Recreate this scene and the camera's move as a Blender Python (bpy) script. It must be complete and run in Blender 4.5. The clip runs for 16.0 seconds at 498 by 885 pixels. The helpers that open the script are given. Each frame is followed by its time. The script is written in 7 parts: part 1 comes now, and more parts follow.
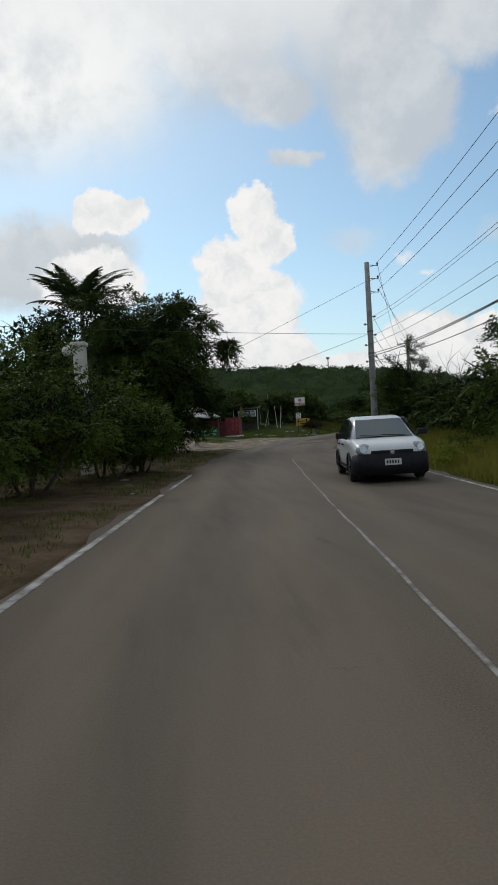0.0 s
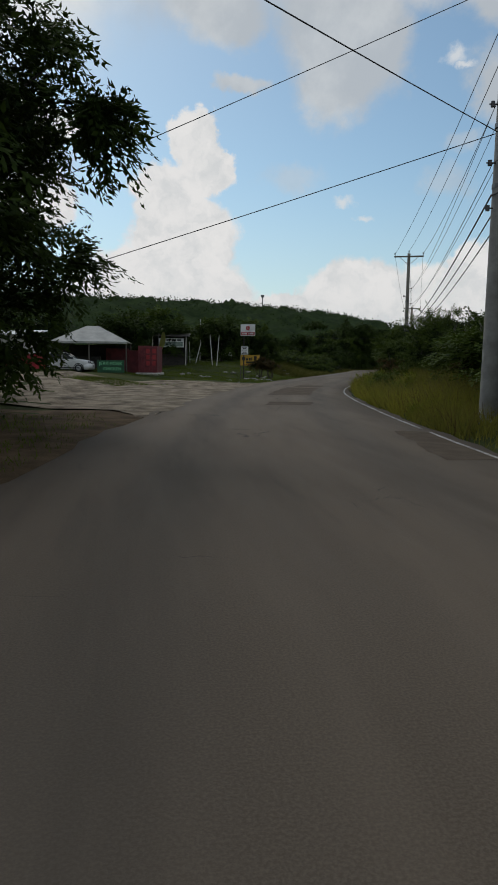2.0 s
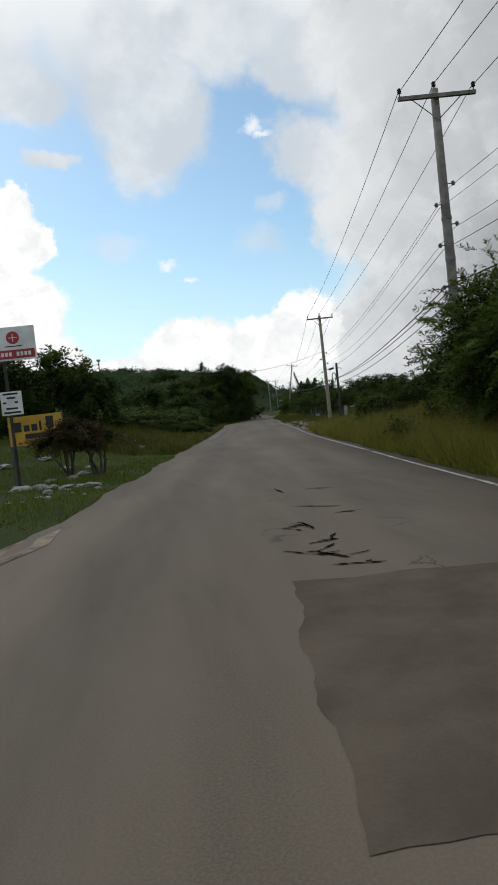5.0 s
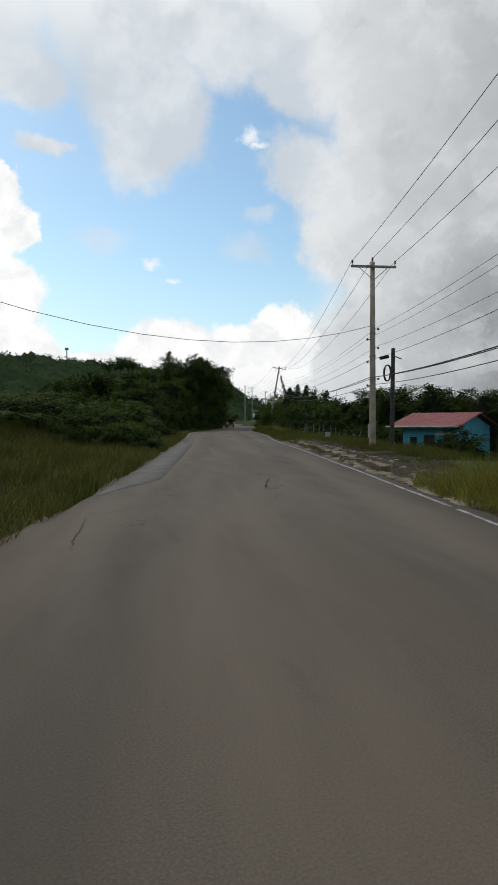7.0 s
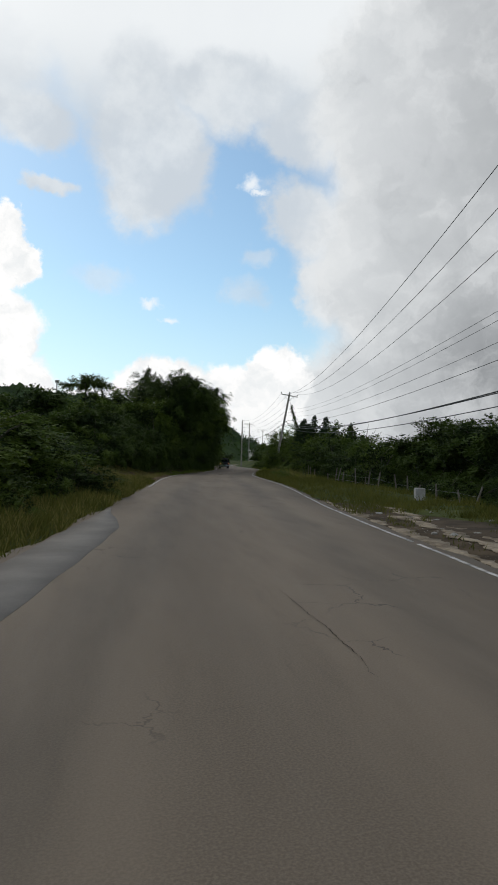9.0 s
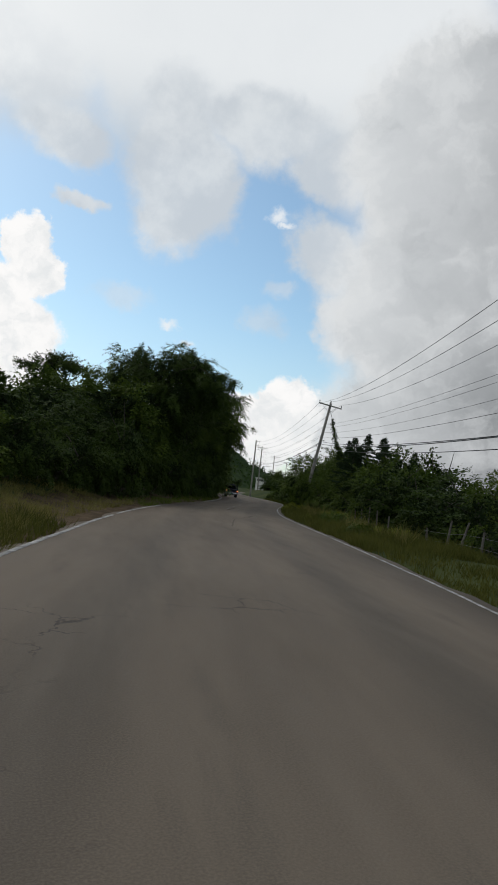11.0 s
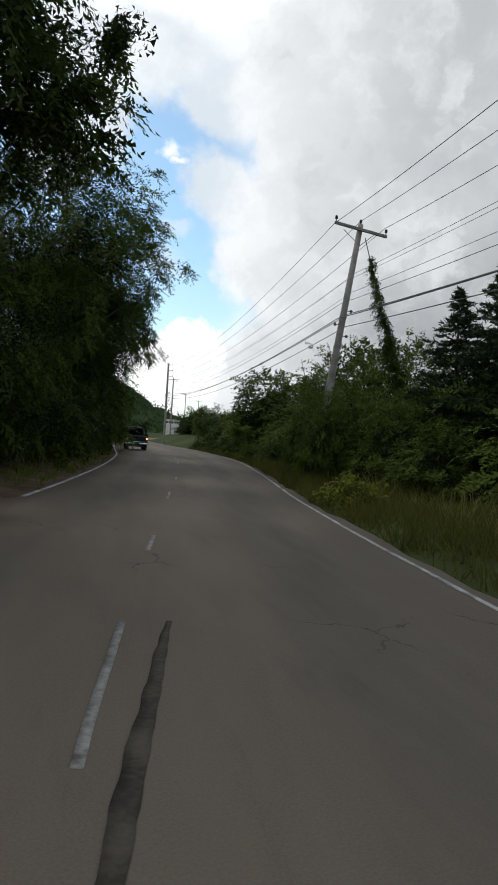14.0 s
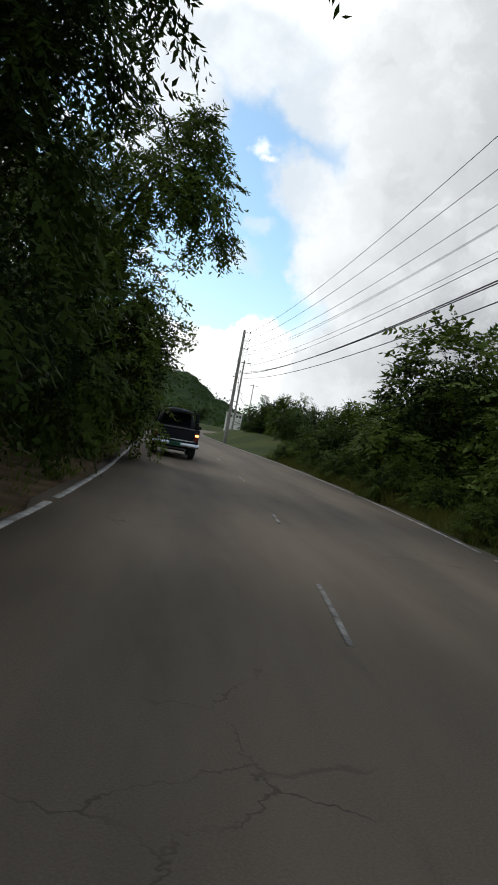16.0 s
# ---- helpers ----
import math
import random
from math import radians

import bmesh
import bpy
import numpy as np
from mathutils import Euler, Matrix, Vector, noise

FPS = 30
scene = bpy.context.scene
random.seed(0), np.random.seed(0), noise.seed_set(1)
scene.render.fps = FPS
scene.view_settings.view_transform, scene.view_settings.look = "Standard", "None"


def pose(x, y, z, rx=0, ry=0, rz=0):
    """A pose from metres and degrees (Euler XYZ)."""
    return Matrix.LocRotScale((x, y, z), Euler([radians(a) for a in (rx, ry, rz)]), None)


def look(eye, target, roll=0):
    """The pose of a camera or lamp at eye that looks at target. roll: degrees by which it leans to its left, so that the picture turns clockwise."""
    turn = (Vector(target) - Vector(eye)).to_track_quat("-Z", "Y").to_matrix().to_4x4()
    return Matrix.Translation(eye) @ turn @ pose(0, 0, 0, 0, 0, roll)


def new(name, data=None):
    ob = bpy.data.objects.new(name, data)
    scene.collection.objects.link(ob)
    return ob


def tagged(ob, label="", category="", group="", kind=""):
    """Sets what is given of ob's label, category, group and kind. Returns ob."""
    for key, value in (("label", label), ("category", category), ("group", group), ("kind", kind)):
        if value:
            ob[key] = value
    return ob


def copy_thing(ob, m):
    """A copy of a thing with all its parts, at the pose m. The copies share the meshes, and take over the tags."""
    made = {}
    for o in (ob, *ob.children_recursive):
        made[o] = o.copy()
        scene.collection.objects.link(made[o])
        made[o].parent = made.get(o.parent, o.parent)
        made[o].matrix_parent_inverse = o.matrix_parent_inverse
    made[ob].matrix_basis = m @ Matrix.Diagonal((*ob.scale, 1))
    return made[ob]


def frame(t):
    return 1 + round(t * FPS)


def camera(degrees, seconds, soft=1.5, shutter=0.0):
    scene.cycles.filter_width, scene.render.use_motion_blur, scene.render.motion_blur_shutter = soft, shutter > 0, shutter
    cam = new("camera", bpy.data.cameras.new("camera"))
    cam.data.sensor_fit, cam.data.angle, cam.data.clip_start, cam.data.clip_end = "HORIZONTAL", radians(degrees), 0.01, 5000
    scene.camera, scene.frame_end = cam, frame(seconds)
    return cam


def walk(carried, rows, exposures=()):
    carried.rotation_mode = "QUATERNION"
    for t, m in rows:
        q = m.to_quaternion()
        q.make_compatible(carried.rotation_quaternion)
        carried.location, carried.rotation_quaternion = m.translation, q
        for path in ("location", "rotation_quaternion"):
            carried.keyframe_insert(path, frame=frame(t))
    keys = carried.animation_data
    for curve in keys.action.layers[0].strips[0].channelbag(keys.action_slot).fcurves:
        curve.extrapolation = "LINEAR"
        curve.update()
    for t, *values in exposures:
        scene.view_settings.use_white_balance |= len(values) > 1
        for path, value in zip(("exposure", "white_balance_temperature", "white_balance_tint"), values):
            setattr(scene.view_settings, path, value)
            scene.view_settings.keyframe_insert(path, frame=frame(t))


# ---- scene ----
cam = camera(40.0, 16.0, soft=1.7)

# seconds, place in metres, turn to the left, tilt up, roll
PATH = [
    (0, 0.00, -0.00, 1.41, 0.00, -1.27, -3.53),
    (0.5, 0.09, 6.56, 1.40, -1.03, -1.02, -6.85),
    (1, 0.19, 13.09, 1.40, -6.09, -2.56, -0.26),
    (1.5, 0.30, 19.54, 1.41, -5.46, -4.05, -0.87),
    (2, 0.40, 26.13, 1.40, -6.15, -6.63, 0.58),
    (2.5, 0.80, 32.75, 1.40, -13.86, -1.58, 1.66),
    (3, 1.46, 39.29, 1.41, -17.17, -6.84, -4.52),
    (3.5, 2.33, 45.70, 1.40, -16.95, -5.95, -5.25),
    (4, 3.42, 51.99, 1.40, -18.94, -3.59, -3.00),
    (4.5, 4.82, 58.42, 1.39, -20.74, -4.74, -3.55),
    (5, 6.46, 64.86, 1.37, -18.61, -2.37, -6.51),
    (6, 10.35, 78.07, 1.40, -20.11, -2.09, -3.51),
    (6.5, 12.51, 84.73, 1.40, -20.87, -1.94, -2.02),
    (7.5, 17.10, 98.02, 1.40, -22.37, -1.66, 0.98),
    (8, 19.44, 104.58, 1.40, -23.01, -0.87, 1.40),
    (8.5, 21.74, 111.03, 1.40, -22.31, 1.00, 0.07),
    (9, 23.97, 117.40, 1.40, -22.14, 1.57, 1.36),
    (9.5, 26.16, 123.73, 1.40, -21.97, 2.15, 2.65),
    (10, 28.31, 130.03, 1.40, -21.81, 2.72, 3.94),
    (10.5, 30.45, 136.32, 1.40, -21.64, 3.30, 5.23),
    (11, 32.57, 142.61, 1.40, -21.47, 3.87, 6.52),
    (11.5, 34.68, 148.91, 1.40, -23.15, 0.03, 4.43),
    (12, 36.86, 155.23, 1.40, -25.05, -1.21, 1.78),
    (12.5, 39.15, 161.57, 1.40, -27.85, -3.96, -0.03),
    (13, 41.57, 167.97, 1.40, -29.85, 1.79, 3.49),
    (13.5, 44.13, 174.48, 1.40, -27.82, -0.60, 2.08),
    (14, 46.90, 180.93, 1.41, -29.82, -0.28, 3.57),
    (14.5, 49.57, 187.68, 1.40, -27.95, -3.84, 3.42),
    (15, 52.25, 194.30, 1.40, -28.02, -1.15, 7.78),
    (15.5, 54.89, 200.89, 1.40, -26.52, -1.22, 8.54),
    (16, 57.50, 207.44, 1.40, -25.15, -0.81, 10.34),
]


def aim(x, y, z, yaw, tilt, roll):
    a, b = radians(yaw), radians(tilt)
    way = Vector((-math.sin(a) * math.cos(b), math.cos(a) * math.cos(b), math.sin(b)))
    eye = Vector((x, y, z))
    return look(eye, eye + way * 10, roll)


walk(cam, [(row[0], aim(*row[1:])) for row in PATH],
     [(0, -0.18), (0.5, -0.15), (1.5, -0.16), (2, -0.42), (2.5, -0.08), (3, 0.08), (3.5, 0.1), (4.5, 0.1), (5, 0.06), (7.5, 0.02), (8.5, 0.03), (11, -0.08), (11.5, -0.14), (12, -0.02), (12.5, 0.18), (13, 0.22), (13.5, 0.3), (14, 0.33), (14.5, 0.4), (15, 0.43), (16, 0.38)])

# ------------------------------------------------------------------ sky and sun
SUN_AZ, SUN_EL = radians(-22), radians(42)


class Tree:
    """A small helper that strings shader nodes together."""

    def __init__(self, tree):
        self.t = tree

    def node(self, kind):
        return self.t.nodes.new(kind)

    def put(self, socket, value):
        if isinstance(value, bpy.types.NodeSocket):
            self.t.links.new(value, socket)
        else:
            socket.default_value = value

    def math(self, op, *values, clamp=False):
        n = self.node("ShaderNodeMath")
        n.operation, n.use_clamp = op, clamp
        for k, v in enumerate(values):
            self.put(n.inputs[k], v)
        return n.outputs[0]

    def vec(self, op, *values):
        n = self.node("ShaderNodeVectorMath")
        n.operation = op
        for k, v in enumerate(values):
            self.put(n.inputs[k], v)
        return n.outputs["Value"] if op in ("LENGTH", "DOT_PRODUCT", "DISTANCE") else n.outputs[0]

    def mix(self, f, a, b, blend="MIX"):
        n = self.node("ShaderNodeMix")
        n.data_type, n.blend_type = "RGBA", blend
        self.put(n.inputs[0], f)
        self.put(n.inputs[6], a)
        self.put(n.inputs[7], b)
        return n.outputs[2]

    def noise(self, vector, scale, detail=4.0, rough=0.55, colour=False):
        n = self.node("ShaderNodeTexNoise")
        if vector is not None:
            self.put(n.inputs["Vector"], vector)
        n.inputs["Scale"].default_value = scale
        n.inputs["Detail"].default_value = detail
        n.inputs["Roughness"].default_value = rough
        return n.outputs["Color" if colour else "Fac"]

    def step(self, value, lo, hi, a=0.0, b=1.0):
        n = self.node("ShaderNodeMapRange")
        n.interpolation_type = "SMOOTHSTEP"
        for k, v in enumerate((value, lo, hi, a, b)):
            self.put(n.inputs[k], v)
        return n.outputs[0]


def build_sky():
    world = bpy.data.worlds.new("sky")
    scene.world = world
    world.use_nodes = True
    world.node_tree.nodes.clear()
    t = Tree(world.node_tree)
    way = t.node("ShaderNodeTexCoord").outputs["Generated"]
    split = t.node("ShaderNodeSeparateXYZ")
    t.put(split.inputs[0], way)
    x, y, z = split.outputs
    az = t.math("MULTIPLY", t.math("ARCTAN2", x, y), 57.2958)
    el = t.math("MULTIPLY", t.math("ARCSINE", z), 57.2958)
    join = t.node("ShaderNodeCombineXYZ")
    t.put(join.inputs[0], az)
    t.put(join.inputs[1], el)
    flat = join.outputs[0]
    big = t.vec("SUBTRACT", t.noise(way, 9.0, 3.0, 0.5, True), (0.5, 0.5, 0.5))
    fine = t.vec("SUBTRACT", t.noise(way, 38.0, 6.0, 0.62, True), (0.5, 0.5, 0.5))
    soft_at = t.vec("ADD", flat, t.vec("MULTIPLY", big, (5.0, 4.0, 0.0)))
    soft_at = t.vec("ADD", soft_at, t.vec("MULTIPLY", fine, (3.0, 2.2, 0.0)))
    crisp_at = t.vec("ADD", flat, t.vec("MULTIPLY", big, (2.2, 2.0, 0.0)))
    crisp_at = t.vec("ADD", crisp_at, t.vec("MULTIPLY", fine, (2.6, 2.2, 0.0)))

    def bank(at, puffs):
        """How deep a direction lies in the nearest of some puffs of cloud: azimuth, height, two radii in degrees."""
        depth = None
        for a, e, ra, re in puffs:
            far = t.vec("LENGTH", t.vec("MULTIPLY", t.vec("SUBTRACT", at, (a, e, 0)), (1 / ra, 1 / re, 0)))
            inside = t.math("SUBTRACT", 1.0, far)
            depth = inside if depth is None else t.math("SMOOTH_MAX", depth, inside, 0.12)
        return depth

    sky = t.node("ShaderNodeTexSky")
    sky.sky_type, sky.sun_disc, sky.sun_elevation, sky.sun_rotation = "NISHITA", False, SUN_EL, SUN_AZ
    sky.air_density, sky.dust_density, sky.ozone_density = 1.0, 0.6, 2.0
    blue = t.mix(1.0, sky.outputs[0], (0.127, 0.140, 0.130, 1), "MULTIPLY")

    # high veil, over the left and the top of the view and all round behind
    wide = t.noise(way, 2.6, 6.0, 0.58)
    veil = bank(soft_at, [(-16, 33, 15, 12.5), (-1, 33, 8, 8.6), (13, 35, 16, 9.5), (28, 36, 13, 10), (-16, 13.5, 8, 4.0)])
    column = bank(soft_at, [(12.6, 25.5, 4.8, 7.0), (12.8, 21.5, 3.6, 3.4), (15.2, 23.8, 4.0, 4.2), (20.5, 28.4, 6.0, 3.4), (26.0, 26.0, 3.4, 3.4), (3.6, 25.6, 4.4, 2.6), (26.0, 19.6, 3.4, 3.2), (28.0, 14.5, 2.8, 3.2), (5.0, 20.8, 2.4, 1.0)])
    faint = bank(soft_at, [(21.6, 13.8, 1.5, 1.1), (22.0, 16.5, 1.2, 0.8), (9.5, 14.5, 2.6, 1.0)])
    grey = bank(soft_at, [(47, 17, 21.5, 14), (45, 5, 22, 9), (40, 28, 14, 9)])
    heap = bank(crisp_at, [(1.6, 17.4, 2.3, 2.3), (2.6, 15.2, 2.7, 2.2), (-0.6, 13.0, 3.4, 2.6), (1.0, 9.6, 4.9, 4.2),
                           (-1.5, 5.0, 8.5, 4.6), (14.8, 4.2, 5.2, 4.6), (20.5, 4.2, 4.6, 3.9), (24.4, 6.4, 3.0, 3.5),
                           (9.5, 3.5, 4.5, 2.6), (-10.6, 17.4, 3.0, 1.9), (-12.0, 12.0, 5.0, 3.0)])
    wisp = bank(crisp_at, [(13.6, 12.8, 0.9, 0.5), (15.1, 11.7, 0.8, 0.35), (22.0, 21.9, 1.0, 0.7), (22.6, 21.2, 0.7, 0.4)])
    outside = t.math("MAXIMUM", t.step(az, 30.0, 60.0), t.math("MAXIMUM", t.step(t.math("MULTIPLY", az, -1.0), 18.0, 40.0), t.step(el, 30.0, 42.0)))
    around = t.math("MULTIPLY", t.step(wide, 0.36, 0.62), outside)

    lit = t.noise(crisp_at, 0.42, 5.0, 0.6)
    toned = t.noise(way, 7.0, 6.0, 0.6)
    deep = t.step(az, 22.0, 46.0)
    low = t.step(el, 22.0, 3.0)
    dark = t.math("MULTIPLY", deep, t.math("ADD", 0.55, t.math("MULTIPLY", low, 0.45)))
    grey_colour = t.mix(dark, (0.73, 0.76, 0.78, 1), (0.19, 0.20, 0.212, 1))
    grey_colour = t.mix(t.step(toned, 0.35, 0.7, 0.0, 0.35), grey_colour, (0.64, 0.66, 0.68, 1))
    mottle = t.noise(soft_at, 0.16, 5.0, 0.6)
    grey_colour = t.mix(t.step(mottle, 0.44, 0.68, 0.0, 0.45), grey_colour, (0.80, 0.82, 0.83, 1))
    grey_colour = t.mix(t.step(mottle, 0.46, 0.28, 0.0, 0.30), grey_colour, (0.36, 0.38, 0.40, 1))
    rim = t.math("MULTIPLY", t.step(grey, 0.30, 0.02), t.step(lit, 0.30, 0.60))
    grey_colour = t.mix(t.math("MULTIPLY", rim, 0.6), grey_colour, (0.88, 0.89, 0.89, 1))
    glow = t.step(t.vec("LENGTH", t.vec("SUBTRACT", flat, (-18, 36, 0))), 28.0, 6.0)
    veil_colour = t.mix(glow, (0.60, 0.66, 0.71, 1), (1.12, 1.13, 1.11, 1))
    veil_colour = t.mix(t.step(toned, 0.40, 0.62, 0.0, 0.6), veil_colour, (0.50, 0.56, 0.63, 1))
    veil_colour = t.mix(t.step(el, 24.0, 33.0, 0.0, 0.75), veil_colour, (0.92, 0.94, 0.95, 1))
    column_colour = t.mix(t.step(toned, 0.4, 0.62), (0.60, 0.65, 0.70, 1), (0.74, 0.78, 0.81, 1))
    heap_colour = t.mix(t.step(lit, 0.30, 0.62), (0.85, 0.87, 0.88, 1), (1.03, 1.02, 1.01, 1))
    heap_colour = t.mix(t.step(el, 8.0, 1.0, 0.0, 0.5), heap_colour, (0.78, 0.81, 0.82, 1))

    c = t.mix(t.step(el, 16.0, 1.0, 0.0, 0.40), blue, (0.60, 0.70, 0.80, 1))
    c = t.mix(t.math("MULTIPLY", around, 0.92), c, grey_colour)
    c = t.mix(t.step(veil, -0.22, 0.36), c, veil_colour)
    c = t.mix(t.step(column, -0.14, 0.42, 0.0, 0.94), c, column_colour)
    c = t.mix(t.step(faint, -0.3, 0.7, 0.0, 0.45), c, column_colour)
    c = t.mix(t.step(wisp, -0.2, 0.8, 0.0, 0.8), c, (0.92, 0.94, 0.95, 1))
    c = t.mix(t.step(grey, -0.06, 0.16), c, grey_colour)
    c = t.mix(t.step(heap, -0.03, 0.16), c, heap_colour)
    c = t.mix(t.step(grey, 0.10, 0.40), c, grey_colour)
    c = t.mix(t.step(z, -0.01, -0.06), c, (0.05, 0.06, 0.05, 1))
    back = t.node("ShaderNodeBackground")
    t.put(back.inputs[0], c)
    back.inputs[1].default_value = 1.0
    t.put(t.node("ShaderNodeOutputWorld").inputs[0], back.outputs[0])


build_sky()

sun = new("sun", bpy.data.lights.new("sun", "SUN"))
sun.data.energy, sun.data.angle, sun.data.color = 0.7, radians(14), (1.0, 0.96, 0.9)
sun.matrix_world = look((0, 0, 60), (-math.sin(SUN_AZ) * 40, -math.cos(SUN_AZ) * 40, 60 - math.tan(SUN_EL) * 40))

# ------------------------------------------------------------------ materials
def surface(name, low, high, scale=6.0, rough=0.8, metal=0.0, bump=0.2, fine=60.0, isle=0.0, coat=0.0, rand=0.0, spec=0.5):
    """A principled surface whose colour wanders between two tones at two scales, with a fine relief."""
    m = bpy.data.materials.new(name)
    m.use_nodes = True
    t = Tree(m.node_tree)
    p = m.node_tree.nodes["Principled BSDF"]
    at = t.node("ShaderNodeTexCoord").outputs["Object"]
    wide = t.noise(at, scale, 5.0, 0.6)
    close = t.noise(at, fine, 3.0, 0.6)
    f = t.math("ADD", t.math("MULTIPLY", wide, 0.75), t.math("MULTIPLY", close, 0.25))
    f = t.step(f, 0.32, 0.68)
    if isle or rand:
        own = t.node("ShaderNodeNewGeometry").outputs["Random Per Island"] if isle else t.node("ShaderNodeObjectInfo").outputs["Random"]
        f = t.math("ADD", t.math("MULTIPLY", f, 1 - max(isle, rand)), t.math("MULTIPLY", own, max(isle, rand)))
    t.put(p.inputs["Base Color"], t.mix(f, (*low, 1), (*high, 1)))
    t.put(p.inputs["Roughness"], t.math("ADD", rough - 0.08, t.math("MULTIPLY", close, 0.16), clamp=True))
    p.inputs["Metallic"].default_value = metal
    p.inputs["Coat Weight"].default_value = coat
    p.inputs["Specular IOR Level"].default_value = spec
    if bump:
        b = t.node("ShaderNodeBump")
        b.inputs["Strength"].default_value = bump
        b.inputs["Distance"].default_value = 0.02
        t.put(b.inputs["Height"], close)
        t.put(p.inputs["Normal"], b.outputs[0])
    return m


def foliage(name, low, high, through_light=0.25, rough=0.55):
    """Leaves: each one of its own tone, a little light passing through."""
    m = bpy.data.materials.new(name)
    m.use_nodes = True
    t = Tree(m.node_tree)
    p = m.node_tree.nodes["Principled BSDF"]
    out = m.node_tree.nodes["Material Output"]
    own = t.node("ShaderNodeNewGeometry").outputs["Random Per Island"]
    at = t.node("ShaderNodeTexCoord").outputs["Object"]
    patch = t.noise(at, 0.45, 3.0, 0.6)
    f = t.math("ADD", t.math("MULTIPLY", own, 0.55), t.math("MULTIPLY", t.step(patch, 0.3, 0.7), 0.45))
    c = t.mix(f, (*low, 1), (*high, 1))
    t.put(p.inputs["Base Color"], c)
    p.inputs["Roughness"].default_value = rough
    p.inputs["Specular IOR Level"].default_value = 0.04
    glow = t.node("ShaderNodeBsdfTranslucent")
    t.put(glow.inputs[0], c)
    both = t.node("ShaderNodeMixShader")
    both.inputs[0].default_value = through_light
    t.put(both.inputs[1], p.outputs[0])
    t.put(both.inputs[2], glow.outputs[0])
    t.put(out.inputs[0], both.outputs[0])
    return m


def lamp_surface(name, colour, strength):
    m = bpy.data.materials.new(name)
    m.use_nodes = True
    p = m.node_tree.nodes["Principled BSDF"]
    p.inputs["Base Color"].default_value = (*colour, 1)
    p.inputs["Emission Color"].default_value = (*colour, 1)
    p.inputs["Emission Strength"].default_value = strength
    p.inputs["Roughness"].default_value = 0.3
    return m


def asphalt():
    m = bpy.data.materials.new("worn asphalt")
    m.use_nodes = True
    t = Tree(m.node_tree)
    p = m.node_tree.nodes["Principled BSDF"]
    at = t.node("ShaderNodeTexCoord").outputs["Object"]
    lane = t.node("ShaderNodeAttribute")
    lane.attribute_name = "across"
    way = t.node("ShaderNodeAttribute")
    way.attribute_name = "way"
    flow = t.node("ShaderNodeCombineXYZ")
    t.put(flow.inputs[0], t.math("MULTIPLY", way.outputs["Fac"], 0.14))
    t.put(flow.inputs[1], lane.outputs["Fac"])
    wide = t.noise(t.vec("ADD", flow.outputs[0], t.vec("MULTIPLY", at, (0.04, 0.04, 0))), 0.55, 4.0, 0.6)
    mid = t.noise(t.vec("ADD", flow.outputs[0], t.vec("MULTIPLY", at, (0.12, 0.12, 0))), 1.9, 5.0, 0.62)
    grit = t.noise(at, 70.0, 2.0, 0.7)
    c = t.mix(t.step(wide, 0.35, 0.65), (0.106, 0.082, 0.059, 1), (0.158, 0.123, 0.089, 1))
    c = t.mix(t.step(mid, 0.56, 0.72, 0.0, 0.5), c, (0.084, 0.071, 0.056, 1))
    c = t.mix(t.step(grit, 0.30, 0.75, 0.0, 0.55), c, (0.205, 0.163, 0.118, 1))
    # oil and rubber along the lanes, wavering in strength
    off = t.math("ABSOLUTE", t.math("SUBTRACT", t.math("ABSOLUTE", t.math("ADD", lane.outputs["Fac"], t.math("MULTIPLY", t.math("SUBTRACT", wide, 0.5), 0.5))), 1.55))
    c = t.mix(t.math("MULTIPLY", t.step(off, 0.75, 0.1), t.step(mid, 0.25, 0.7, 0.22, 0.5)), c, (0.078, 0.066, 0.052, 1))
    # crazing where the surface has broken up
    vor = t.node("ShaderNodeTexVoronoi")
    vor.feature = "DISTANCE_TO_EDGE"
    t.put(vor.inputs["Vector"], t.vec("ADD", at, t.vec("MULTIPLY", t.noise(at, 2.5, 4.0, 0.65, True), (0.5, 0.5, 0))))
    vor.inputs["Scale"].default_value = 0.9
    gap = t.math("MULTIPLY", t.step(vor.outputs[0], 0.012, 0.002), t.step(t.noise(at, 0.35, 3.0, 0.6), 0.58, 0.66))
    c = t.mix(t.math("MULTIPLY", gap, 0.7), c, (0.025, 0.023, 0.02, 1))
    t.put(p.inputs["Base Color"], c)
    p.inputs["Specular IOR Level"].default_value = 0.2
    t.put(p.inputs["Roughness"], t.math("ADD", 0.70, t.math("MULTIPLY", mid, 0.3)))
    b = t.node("ShaderNodeBump")
    b.inputs["Strength"].default_value = 0.35
    b.inputs["Distance"].default_value = 0.012
    t.put(b.inputs["Height"], t.math("SUBTRACT", grit, t.math("MULTIPLY", gap, 2.0)))
    t.put(p.inputs["Normal"], b.outputs[0])
    return m


